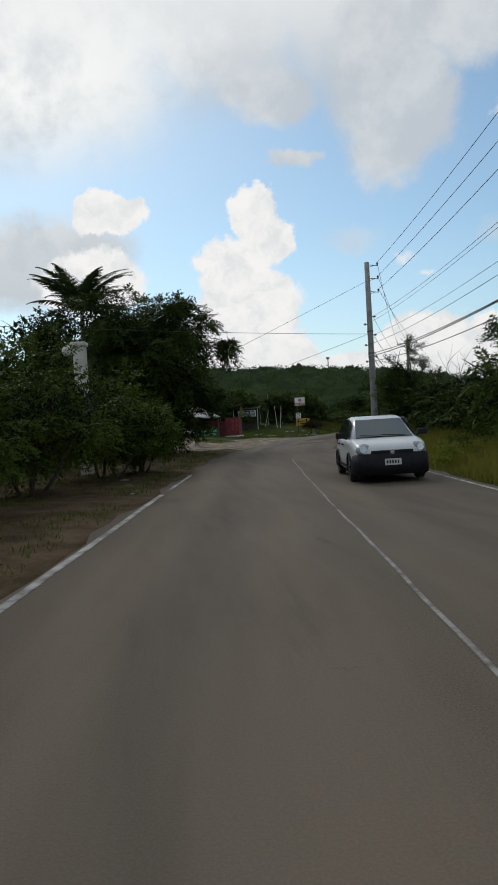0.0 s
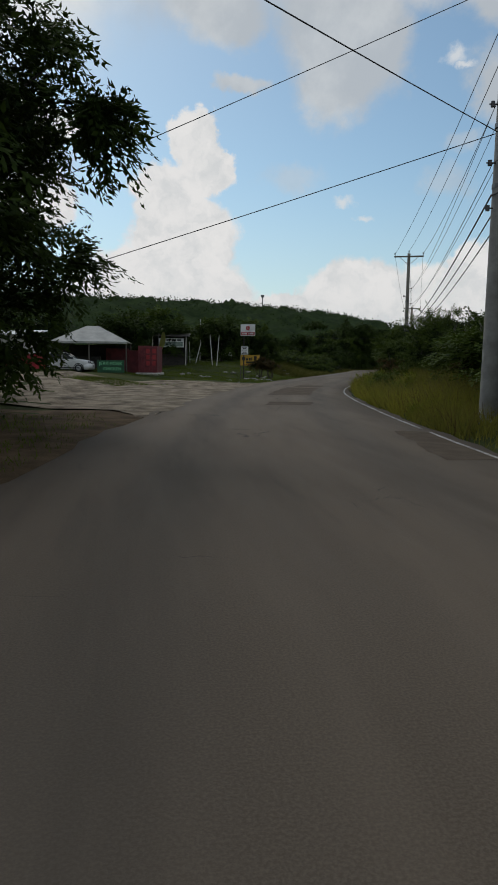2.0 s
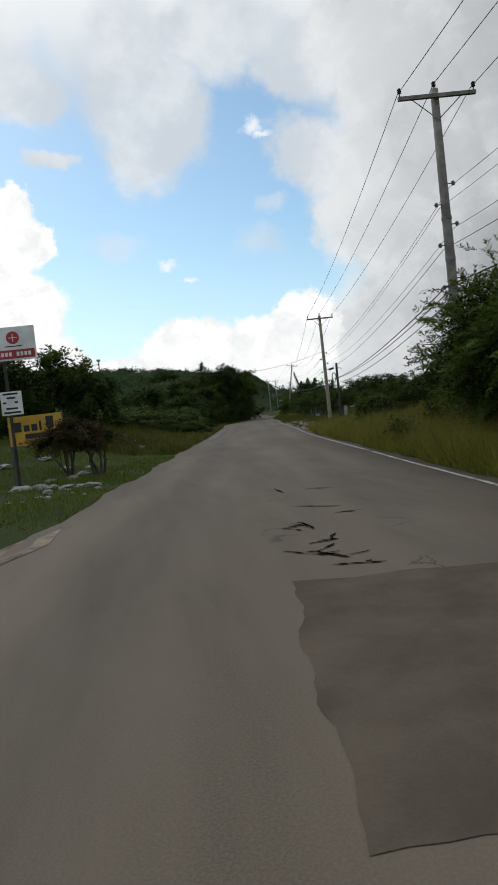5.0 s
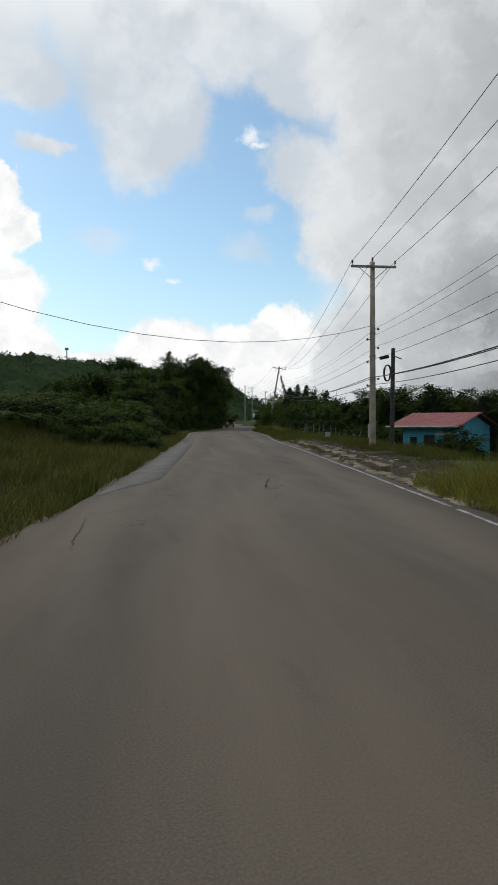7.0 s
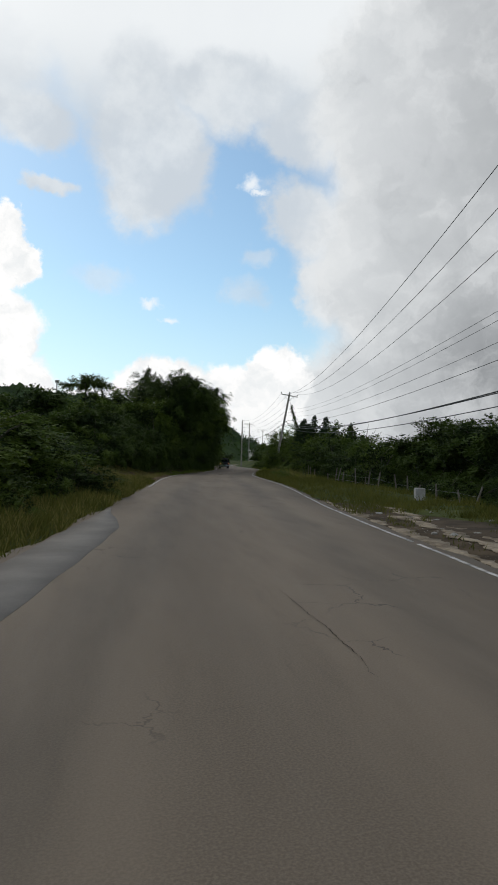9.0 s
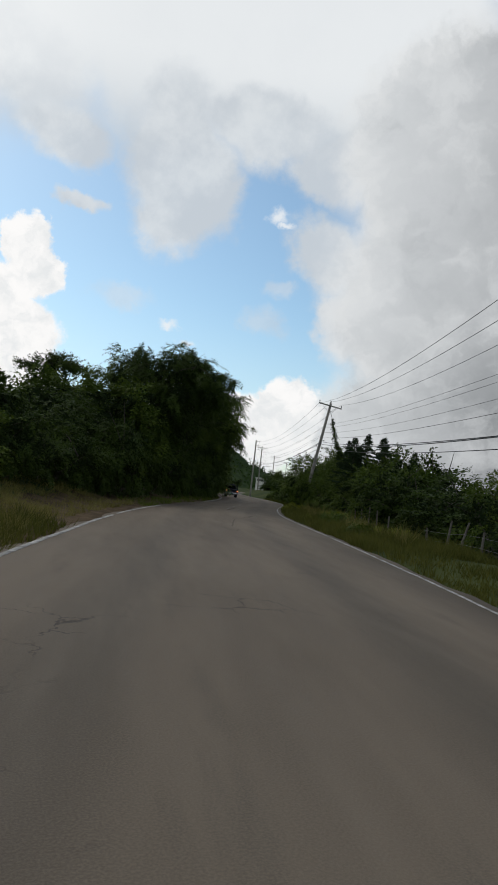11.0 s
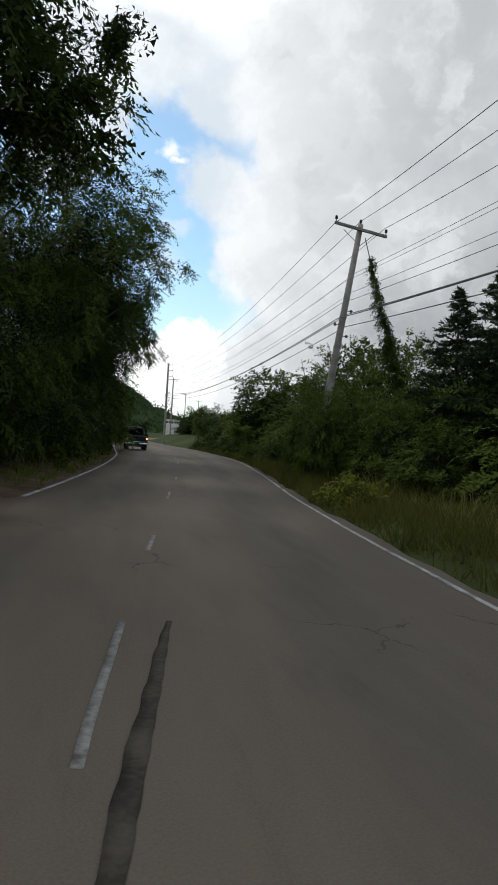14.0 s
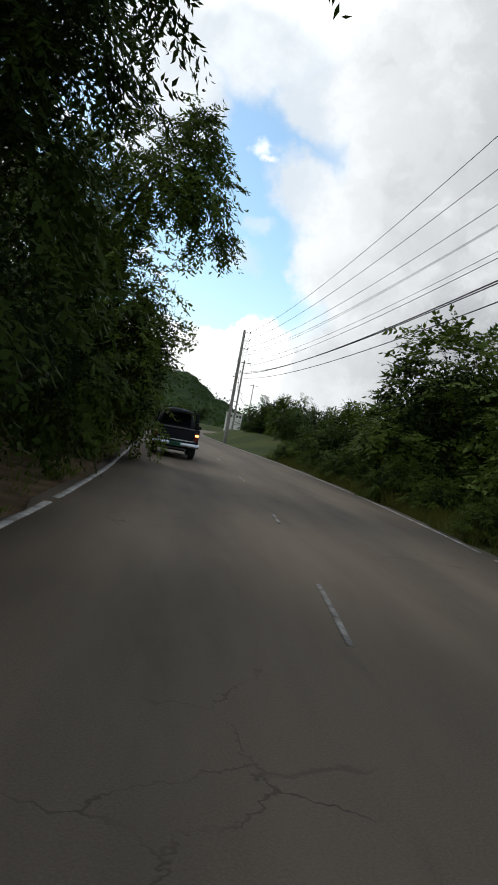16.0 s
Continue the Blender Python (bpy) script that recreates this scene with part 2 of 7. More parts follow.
def soil():
    m = bpy.data.materials.new("grassy soil")
    m.use_nodes = True
    t = Tree(m.node_tree)
    p = m.node_tree.nodes["Principled BSDF"]
    at = t.node("ShaderNodeTexCoord").outputs["Object"]
    wide = t.noise(at, 0.12, 4.0, 0.6)
    mid = t.noise(at, 1.6, 5.0, 0.65)
    fine = t.noise(at, 22.0, 4.0, 0.7)
    c = t.mix(t.step(wide, 0.35, 0.65), (0.034, 0.050, 0.012, 1), (0.070, 0.082, 0.022, 1))
    c = t.mix(t.step(mid, 0.58, 0.75, 0.0, 0.6), c, (0.105, 0.083, 0.050, 1))
    c = t.mix(t.step(fine, 0.4, 0.7, 0.0, 0.6), c, (0.030, 0.036, 0.014, 1))
    t.put(p.inputs["Base Color"], c)
    p.inputs["Roughness"].default_value = 0.95
    p.inputs["Specular IOR Level"].default_value = 0.08
    b = t.node("ShaderNodeBump")
    b.inputs["Strength"].default_value = 0.6
    b.inputs["Distance"].default_value = 0.05
    t.put(b.inputs["Height"], t.math("ADD", fine, mid))
    t.put(p.inputs["Normal"], b.outputs[0])
    return m


def glass(name, colour, rough=0.05, spec=0.6):
    m = bpy.data.materials.new(name)
    m.use_nodes = True
    p = m.node_tree.nodes["Principled BSDF"]
    p.inputs["Base Color"].default_value = (*colour, 1)
    p.inputs["Roughness"].default_value = rough
    p.inputs["Specular IOR Level"].default_value = spec
    return m


M_ROAD, M_SOIL = asphalt(), soil()
M_PATCH = surface("dark asphalt patch", (0.092, 0.072, 0.053), (0.142, 0.112, 0.083), 1.6, 0.95, fine=60, bump=0.1, spec=0.05)
M_TAR = surface("tar crack", (0.007, 0.006, 0.005), (0.020, 0.016, 0.012), 3.0, 0.95, spec=0.03)
M_SKID = surface("rubber trace", (0.048, 0.039, 0.030), (0.120, 0.097, 0.074), 3.0, 0.9, fine=30, spec=0.05)
M_PAINT = surface("worn road paint", (0.14, 0.125, 0.105), (0.52, 0.50, 0.46), 2.6, 0.78, fine=20)
M_OLDPAINT = surface("scuffed thin road paint", (0.10, 0.085, 0.068), (0.38, 0.355, 0.315), 3.4, 0.8, fine=26)
M_GRAVEL = surface("pale marl gravel", (0.085, 0.064, 0.044), (0.36, 0.295, 0.212), 1.1, 0.95, fine=14, bump=1.0, spec=0.1)
M_LITTER = surface("leaf litter", (0.052, 0.035, 0.018), (0.138, 0.094, 0.054), 1.3, 0.95, fine=24, bump=0.8, spec=0.08)
M_DEADLEAF = foliage("dead leaves", (0.070, 0.045, 0.022), (0.190, 0.130, 0.070), 0.1, 0.8)
M_DRYBUSH = foliage("dry brown leaves", (0.060, 0.038, 0.016), (0.150, 0.098, 0.042), 0.2, 0.8)
M_STONE = surface("white limestone", (0.13, 0.12, 0.10), (0.40, 0.385, 0.345), 3.0, 0.9, bump=0.5, rand=0.3)
M_EARTH = surface("dark wet earth", (0.034, 0.025, 0.016), (0.092, 0.067, 0.043), 1.1, 0.95, fine=18, bump=0.7, spec=0.08)
M_LEAF = foliage("dark broad leaves", (0.021, 0.038, 0.008), (0.062, 0.092, 0.016))
M_LEAF_MID = foliage("green leaves", (0.036, 0.064, 0.010), (0.102, 0.138, 0.021))
M_LEAF_BRIGHT = foliage("fresh leaves", (0.060, 0.112, 0.016), (0.155, 0.220, 0.040), 0.35)
M_NEEDLE = foliage("needle sprays", (0.015, 0.028, 0.014), (0.040, 0.062, 0.024), 0.1)
M_PALM = foliage("palm leaflets", (0.025, 0.045, 0.016), (0.070, 0.100, 0.036), 0.2, 0.4)
M_RUST = foliage("red brown leaves", (0.044, 0.034, 0.014), (0.112, 0.078, 0.032))
M_GRASS = foliage("verge grass", (0.098, 0.106, 0.017), (0.285, 0.258, 0.050), 0.35, 0.7)
M_GRASS_PALE = foliage("bright yellow-green grass", (0.125, 0.132, 0.019), (0.375, 0.335, 0.056), 0.35, 0.7)
M_WEED = foliage("yellow-green weeds", (0.105, 0.130, 0.016), (0.270, 0.280, 0.038), 0.35, 0.6)
M_GRASS_DEEP = foliage("rank verge grass", (0.046, 0.057, 0.011), (0.138, 0.130, 0.030), 0.3, 0.7)
M_STRAW = foliage("seeding grass", (0.130, 0.115, 0.032), (0.270, 0.235, 0.080), 0.3, 0.7)
M_LAWN = foliage("short lawn", (0.066, 0.096, 0.014), (0.142, 0.176, 0.030), 0.3, 0.7)
M_BARK = surface("bark", (0.035, 0.028, 0.022), (0.10, 0.085, 0.068), 5.0, 0.95, bump=0.8)
M_CONCRETE = surface("grey concrete", (0.22, 0.21, 0.195), (0.38, 0.37, 0.345), 2.2, 0.9, bump=0.3)
M_TANPOLE = surface("pale pole timber", (0.20, 0.165, 0.125), (0.36, 0.305, 0.235), 1.8, 0.9, fine=40, bump=0.4)
M_POLE = surface("weathered pole", (0.13, 0.118, 0.10), (0.27, 0.25, 0.215), 2.6, 0.9, bump=0.5)
M_DARKWOOD = surface("tarred wood", (0.022, 0.02, 0.018), (0.06, 0.052, 0.045), 3.5, 0.85, bump=0.5)
M_STEEL = surface("dull steel", (0.12, 0.12, 0.12), (0.24, 0.24, 0.24), 8.0, 0.5, 0.8, bump=0.1)
M_CERAMIC = surface("brown insulator", (0.03, 0.024, 0.02), (0.07, 0.055, 0.05), 8.0, 0.25, bump=0.0)
M_CABLE = surface("black cable", (0.012, 0.012, 0.013), (0.03, 0.03, 0.03), 4.0, 0.6, bump=0.0)
M_WHITE = surface("white paint", (0.58, 0.58, 0.56), (0.80, 0.80, 0.78), 1.8, 0.6, bump=0.1)
M_CREAM = surface("stained white render", (0.42, 0.40, 0.36), (0.70, 0.68, 0.62), 1.6, 0.85, bump=0.3)
M_BLUE = surface("turquoise wall paint", (0.055, 0.27, 0.36), (0.09, 0.38, 0.48), 1.3, 0.8, bump=0.2)
M_ROOF = surface("red roof sheet", (0.20, 0.040, 0.035), (0.36, 0.075, 0.062), 1.4, 0.55, bump=0.1)
M_RED = surface("red paint", (0.26, 0.018, 0.022), (0.42, 0.035, 0.040), 2.0, 0.55, bump=0.1)
M_MAROON = surface("maroon sheet metal", (0.10, 0.014, 0.018), (0.20, 0.028, 0.034), 2.0, 0.6, bump=0.1)
M_GREEN = surface("green sign board", (0.010, 0.060, 0.028), (0.020, 0.10, 0.045), 3.0, 0.6, bump=0.1)
M_MINT = surface("pale green lettering", (0.20, 0.60, 0.30), (0.30, 0.74, 0.40), 5.0, 0.6, bump=0.0)
M_YELLOW = surface("ochre banner", (0.42, 0.24, 0.022), (0.60, 0.36, 0.04), 1.5, 0.75, bump=0.1)
M_INK = surface("dark lettering", (0.012, 0.012, 0.012), (0.03, 0.028, 0.026), 5.0, 0.7, bump=0.0)
M_TENT = surface("grey tarpaulin", (0.30, 0.30, 0.28), (0.46, 0.46, 0.43), 1.2, 0.7, bump=0.15)
# near black: the shade of unlit insides is put into this colour
M_DARK = surface("painted interior shade", (0.014, 0.013, 0.012), (0.035, 0.03, 0.028), 2.0, 0.9, bump=0.0)
M_WOOD = surface("weathered fence wood", (0.065, 0.055, 0.045), (0.165, 0.143, 0.120), 4.0, 0.95, bump=0.6, rand=0.4)
M_CAR = surface("silver white car paint", (0.55, 0.56, 0.56), (0.64, 0.65, 0.65), 0.8, 0.36, 0.0, bump=0.0, coat=0.5)
M_NAVY = surface("dark navy truck paint", (0.008, 0.009, 0.014), (0.018, 0.019, 0.026), 1.2, 0.6, 0.0, bump=0.0, coat=0.06, spec=0.2)
M_CHROME = surface("dull chrome", (0.42, 0.43, 0.44), (0.62, 0.63, 0.64), 3.0, 0.22, 0.9, bump=0.0)
M_RUBBER = surface("tyre rubber", (0.012, 0.012, 0.012), (0.03, 0.03, 0.03), 8.0, 0.9, bump=0.3)
M_PLASTIC = surface("black bumper plastic", (0.008, 0.009, 0.012), (0.018, 0.019, 0.023), 4.0, 0.6, bump=0.1, spec=0.18)
M_RIM = surface("steel wheel", (0.28, 0.28, 0.28), (0.48, 0.48, 0.47), 6.0, 0.4, 0.7, bump=0.0)
M_GLASS = glass("dark car glass", (0.012, 0.016, 0.018), 0.04, 0.25)
M_SCREEN = glass("windscreen glass", (0.055, 0.075, 0.075), 0.08)
M_LENS = glass("clear lamp lens", (0.26, 0.27, 0.27), 0.08)
M_PLATE = surface("number plate", (0.45, 0.45, 0.44), (0.6, 0.6, 0.58), 8.0, 0.5, bump=0.0)
M_PLATE_GREEN = surface("green number plate", (0.02, 0.16, 0.09), (0.03, 0.22, 0.12), 8.0, 0.5, bump=0.0)
M_TAIL = lamp_surface("lit tail lamp", (1.0, 0.32, 0.10), 3.5)
M_TAIL_OFF = surface("red tail lens", (0.12, 0.008, 0.006), (0.2, 0.015, 0.01), 9.0, 0.2, bump=0.0)
# darker than the outer leaves: shade inside the crowns put into the colour
M_SHADE = foliage("inner leaves with painted shade", (0.010, 0.018, 0.007), (0.028, 0.044, 0.014), 0.1, 0.8)

# ------------------------------------------------------------------ the line of the road
# centre of the road and half its width, about every fifteen metres
ROAD = [
    (0.4, -40.0, 3.3), (0.7, -20.0, 3.3), (1.0, 0.0, 3.32), (1.3, 20.0, 3.3), (1.9, 34.9, 3.3), (3.8, 49.7, 3.15),
    (6.1, 61.4, 3.02), (9.7, 73.9, 3.2), (13.5, 85.3, 3.1), (17.6, 97.6, 3.05), (21.6, 108.9, 3.1), (26.5, 123.1, 3.2),
    (31.3, 137.3, 3.3), (36.6, 152.4, 3.75), (40.4, 163.8, 3.9), (43.7, 173.2, 3.7), (47.4, 182.5, 3.3), (52.8, 194.3, 3.0),
    (58.3, 206.1, 3.25), (63.8, 219.0, 3.7), (68.1, 231.3, 3.95), (72.7, 245.6, 3.85), (77.5, 262.0, 3.55), (82.8, 279.3, 3.45),
    (88.5, 297.4, 3.5), (97.0, 318.0, 3.5), (112.0, 346.0, 3.5), (134.0, 383.0, 3.5), (176.0, 450.0, 3.5),
]


def spline(points, step=1.5):
    """A smooth line through some points, sampled evenly enough."""
    pts = np.array(points, float)
    pts = np.vstack([2 * pts[0] - pts[1], pts, 2 * pts[-1] - pts[-2]])
    out = []
    for a, b, c, d in zip(pts, pts[1:], pts[2:], pts[3:]):
        n = max(2, int(np.linalg.norm((c - b)[:2]) / step))
        for u in np.arange(n) / n:
            out.append(0.5 * (2 * b + (c - a) * u + (2 * a - 5 * b + 4 * c - d) * u * u + (3 * b - a - 3 * c + d) * u ** 3))
    return np.array(out + [pts[-2]])


LINE = spline(ROAD)
LEG = np.linalg.norm(np.diff(LINE[:, :2], axis=0), axis=1)
RUN = np.r_[0, np.cumsum(LEG)] - 40.0
AHEAD = np.gradient(LINE[:, :2], axis=0)
AHEAD /= np.linalg.norm(AHEAD, axis=1)[:, None]


def ahead(s):
    d = np.array([np.interp(s, RUN, AHEAD[:, 0]), np.interp(s, RUN, AHEAD[:, 1])])
    return d / np.linalg.norm(d)


def spot(s, l):
    """The point s metres along the road and l metres to the right of its middle."""
    d = ahead(s)
    return np.array([np.interp(s, RUN, LINE[:, 0]) + l * d[1], np.interp(s, RUN, LINE[:, 1]) - l * d[0]])


def half(s):
    return np.interp(s, RUN, LINE[:, 2])


def heading(s):
    d = ahead(s)
    return math.degrees(math.atan2(-d[0], d[1]))


def along(x, y):
    """The way along the road, the offset to the right and the half width there, for arrays of places."""
    x, y = np.atleast_1d(np.asarray(x, float)), np.atleast_1d(np.asarray(y, float))
    s, l, w = np.empty_like(x), np.empty_like(x), np.empty_like(x)
    for k in range(0, len(x), 20000):
        px, py = x[k:k + 20000], y[k:k + 20000]
        d2 = (px[:, None] - LINE[None, :, 0]) ** 2 + (py[:, None] - LINE[None, :, 1]) ** 2
        n = d2.argmin(1)
        ox, oy = px - LINE[n, 0], py - LINE[n, 1]
        s[k:k + 20000] = RUN[n] + ox * AHEAD[n, 0] + oy * AHEAD[n, 1]
        l[k:k + 20000] = ox * AHEAD[n, 1] - oy * AHEAD[n, 0]
        w[k:k + 20000] = LINE[n, 2]
    return s, l, w


def ease(x, a, b):
    u = np.clip((x - a) / (b - a), 0, 1)
    return u * u * (3 - 2 * u)


def span(s, a, b, soft=10.0):
    return ease(s, a - soft, a) * (1 - ease(s, b, b + soft))


def heights(x, y):
    """The ground's height for arrays of places."""
    x, y = np.atleast_1d(np.asarray(x, float)), np.atleast_1d(np.asarray(y, float))
    s, l, w = along(x, y)
    out = np.abs(l) - w
    left, right = -l, l
    z = -0.10 + 0.04 * (out < 0)
    z = z + 0.08 * ease(out, 0.15, 1.2)
    z = z + 0.6 * span(s, -40, 32) * ease(left, 6, 14)
    z = z + 0.75 * span(s, 50, 85, 12) * ease(left, 8, 20)
    z = z + 1.5 * span(s, 98, 150, 12) * ease(left, 4.5, 11)
    z = z + 0.9 * span(s, 165, 300, 12) * ease(left, 5.5, 10)
    z = z + 0.55 * span(s, 30, 96, 12) * ease(right, 4.2, 8)
    z = z - 1.65 * span(s, 112, 165, 14) * ease(right, 8.6, 13.5)
    z = z - 0.5 * span(s, 180, 230, 14) * ease(right, 6.5, 10)
    z = z + 1.4 * ease(s, 235, 290) * ease(out, 0.4, 5)
    rough = 0.10 * np.sin(x * 0.9 + 1.3 * np.sin(y * 0.7)) + 0.07 * np.sin(y * 1.7 + 0.8 * x)
    return z + rough * ease(out, 1.0, 5.0)


def level(x, y):
    return float(heights(x, y)[0])


def stand(s, l, lift=0.0):
    p = spot(s, l)
    return Vector((p[0], p[1], level(p[0], p[1]) + lift))


# ------------------------------------------------------------------ mesh helpers
def mesh_of(name, verts, faces, material, smooth=False):
    """A mesh from arrays of points and of faces with equal corners."""
    verts, faces = np.asarray(verts, np.float32), np.asarray(faces, np.int32)
    me = bpy.data.meshes.new(name)
    me.vertices.add(len(verts))
    me.vertices.foreach_set("co", verts.ravel())
    corners = faces.shape[1]
    me.loops.add(faces.size)
    me.loops.foreach_set("vertex_index", faces.ravel())
    me.polygons.add(len(faces))
    me.polygons.foreach_set("loop_start", np.arange(0, faces.size, corners, dtype=np.int32))
    if smooth:
        me.polygons.foreach_set("use_smooth", np.ones(len(faces), bool))
    me.update(calc_edges=True)
    me.validate()
    if material:
        me.materials.append(material)
    return me


def part(name, bm, material, parent=None, label="", smooth=False):
    """Links a bmesh, or a finished mesh, as one object under a thing or a part."""
    if isinstance(bm, bmesh.types.BMesh):
        me = bpy.data.meshes.new(name)
        bmesh.ops.recalc_face_normals(bm, faces=bm.faces[:])
        bm.to_mesh(me)
        bm.free()
        me.materials.append(material)
        if smooth:
            me.polygons.foreach_set("use_smooth", np.ones(len(me.polygons), bool))
    else:
        me = bm
    ob = new(name, me)
    if parent is not None:
        ob.parent = parent
    if label:
        ob["label"] = label
    return ob


def thing(name, m, label, category, group="", kind=""):
    ob = new(name)
    ob.matrix_world = m
    return tagged(ob, label, category, group, kind)


def box(x0, x1, y0, y1, z0, z1, bevel=0.0, bm=None):
    bm = bm or bmesh.new()
    made = bmesh.ops.create_cube(bm, size=1.0, matrix=Matrix.Translation(((x0 + x1) / 2, (y0 + y1) / 2, (z0 + z1) / 2)) @ Matrix.Diagonal((x1 - x0, y1 - y0, z1 - z0, 1)))
    if bevel:
        edges = list({e for v in made["verts"] for e in v.link_edges})
        bmesh.ops.bevel(bm, geom=edges, offset=bevel, segments=2, affect="EDGES", profile=0.6)
    return bm


def rod(a, b, ra, rb=None, sides=8, bm=None):
    """A straight, tapered rod from a to b."""
    bm = bm or bmesh.new()
    a, b = Vector(a), Vector(b)
    rb = ra if rb is None else rb
    turn = (b - a).to_track_quat("Z", "Y").to_matrix().to_4x4()
    bmesh.ops.create_cone(bm, cap_ends=True, segments=sides, radius1=ra, radius2=rb, depth=(b - a).length,
                          matrix=Matrix.Translation((a + b) / 2) @ turn)
    return bm


def tube(points, radii, sides=7):
    """Arrays for a bent tube through some points."""
    pts = np.array([tuple(p) for p in points], float)
    radii = np.broadcast_to(np.asarray(radii, float), (len(pts),))
    way = np.gradient(pts, axis=0)
    way /= np.linalg.norm(way, axis=1)[:, None] + 1e-9
    up = np.where(np.abs(way[:, 2:3]) > 0.9, [[1.0, 0, 0]], [[0, 0, 1.0]])
    side = np.cross(way, up)
    side /= np.linalg.norm(side, axis=1)[:, None] + 1e-9
    top = np.cross(side, way)
    a = np.arange(sides) * 2 * np.pi / sides
    ring = np.cos(a)[None, :, None] * side[:, None] + np.sin(a)[None, :, None] * top[:, None]
    verts = (pts[:, None] + ring * radii[:, None, None]).reshape(-1, 3)
    i, j = np.meshgrid(np.arange(len(pts) - 1), np.arange(sides), indexing="ij")
    k = (j + 1) % sides
    faces = np.stack([i * sides + j, i * sides + k, (i + 1) * sides + k, (i + 1) * sides + j], -1).reshape(-1, 4)
    return verts, faces


def joined(pieces):
    verts, faces, n = [], [], 0
    for v, f in pieces:
        verts.append(v)
        faces.append(f + n)
        n += len(v)
    return np.concatenate(verts), np.concatenate(faces)


def loft(rings, bm=None, caps=True):
    """A skin over rings of points of equal number."""
    bm = bm or bmesh.new()
    rows = [[bm.verts.new(p) for p in ring] for ring in rings]
    n = len(rows[0])
    for a, b in zip(rows, rows[1:]):
        for k in range(n):
            bm.faces.new((a[k], a[(k + 1) % n], b[(k + 1) % n], b[k]))
    if caps:
        bm.faces.new(rows[0][::-1])
        bm.faces.new(rows[-1])
    return bm


def slab(outline, thick, bm=None):
    """A flat piece with the given outline in space, made thick along its own normal."""
    bm = bm or bmesh.new()
    pts = [Vector(p) for p in outline]
    n = (pts[1] - pts[0]).cross(pts[2] - pts[0]).normalized() * thick
    a = [bm.verts.new(p) for p in pts]
    b = [bm.verts.new(p + n) for p in pts]
    k = len(pts)
    bm.faces.new(a)
    bm.faces.new(b[::-1])
    for i in range(k):
        bm.faces.new((a[i], b[i], b[(i + 1) % k], a[(i + 1) % k]))
    return bm


# ------------------------------------------------------------------ ground and road
def build_ground():
    def axis(lo, hi, step, far):
        inner = np.arange(lo, hi + step, step)
        grow = step * 1.35 ** np.arange(1, 24)
        out = np.cumsum(grow)
        out = out[out < far]
        return np.r_[(lo - out)[::-1], inner, hi + out]

    xs, ys = axis(-50, 150, 1.3, 3000), axis(-45, 420, 1.3, 3000)
    gx, gy = np.meshgrid(xs, ys, indexing="ij")
    z = heights(gx.ravel(), gy.ravel())
    s, l, w = along(gx.ravel(), gy.ravel())
    z = np.where(np.abs(l) < w + 0.9, np.minimum(z, -0.16 + 0.18 * ease(np.abs(l) - w, 0.25, 0.9)), z)
    ny = len(ys)
    i, j = np.meshgrid(np.arange(len(xs) - 1), np.arange(ny - 1), indexing="ij")
    faces = np.stack([i * ny + j, (i + 1) * ny + j, (i + 1) * ny + j + 1, i * ny + j + 1], -1).reshape(-1, 4)
    me = mesh_of("ground", np.stack([gx.ravel(), gy.ravel(), z], -1), faces, M_SOIL, True)
    tagged(new("ground", me), "rough grassy ground with bare brown earth along the road", "ground", kind="structure")


def ribbon(name, s0, s1, edges, lift, material, step=1.0, thick=0.06, follow=False):
    """A strip along the road: edges(s) gives its offsets from left to right."""
    rows = []
    for s in np.arange(s0, s1 + step * 0.5, step):
        row = []
        for l in edges(s):
            p = spot(s, l)
            row.append((p[0], p[1], (level(p[0], p[1]) if follow else 0.0) + lift))
        rows.append(row)
    n, m = len(rows), len(rows[0])
    top = np.array(rows).reshape(-1, 3)
    i, j = np.meshgrid(np.arange(n - 1), np.arange(m - 1), indexing="ij")
    quads = np.stack([i * m + j, i * m + j + 1, (i + 1) * m + j + 1, (i + 1) * m + j], -1).reshape(-1, 4)
    rim = [i * m for i in range(n)] + [(n - 1) * m + j for j in range(1, m)] + [i * m + m - 1 for i in range(n - 2, -1, -1)] + list(range(m - 2, 0, -1))
    low = top[rim] - (0, 0, thick)
    base, k = len(top), len(rim)
    skirt = np.array([(rim[a], rim[(a + 1) % k], base + (a + 1) % k, base + a) for a in range(k)])
    return mesh_of(name, np.vstack([top, low]), np.vstack([quads, skirt]), material)


def wavy(s, a, b, seed):
    return a * math.sin(s * 0.9 + seed) + b * math.sin(s * 2.7 + seed * 3.1)


def road_edges(s):
    w = half(s)
    j1, j2 = wavy(s, 0.10, 0.06, 1.0), wavy(s, 0.05, 0.05, 4.0)
    return [-w - 0.12 + j1, -w * 0.6, -w * 0.2, w * 0.2, w * 0.6, w + 0.22 + j2]


build_ground()
road_mesh = ribbon("road", -40, 455, road_edges, 0.0, M_ROAD, 1.0, 0.14)
lanes = road_mesh.attributes.new("across", "FLOAT", "POINT")
spots = np.empty(3 * len(road_mesh.vertices))
road_mesh.vertices.foreach_get("co", spots)
lanes.data.foreach_set("value", along(spots[0::3], spots[1::3])[1])
ways = road_mesh.attributes.new("way", "FLOAT", "POINT")
ways.data.foreach_set("value", along(spots[0::3], spots[1::3])[0])
tagged(new("road", road_mesh), "narrow worn grey asphalt country road with broken edges", "road", kind="structure")


def line_at(offset, width, wear):
    def edges(s):
        o = offset(s) + wavy(s, 0.008, 0.005, wear)
        return [o - width / 2, o + width / 2]
    return edges


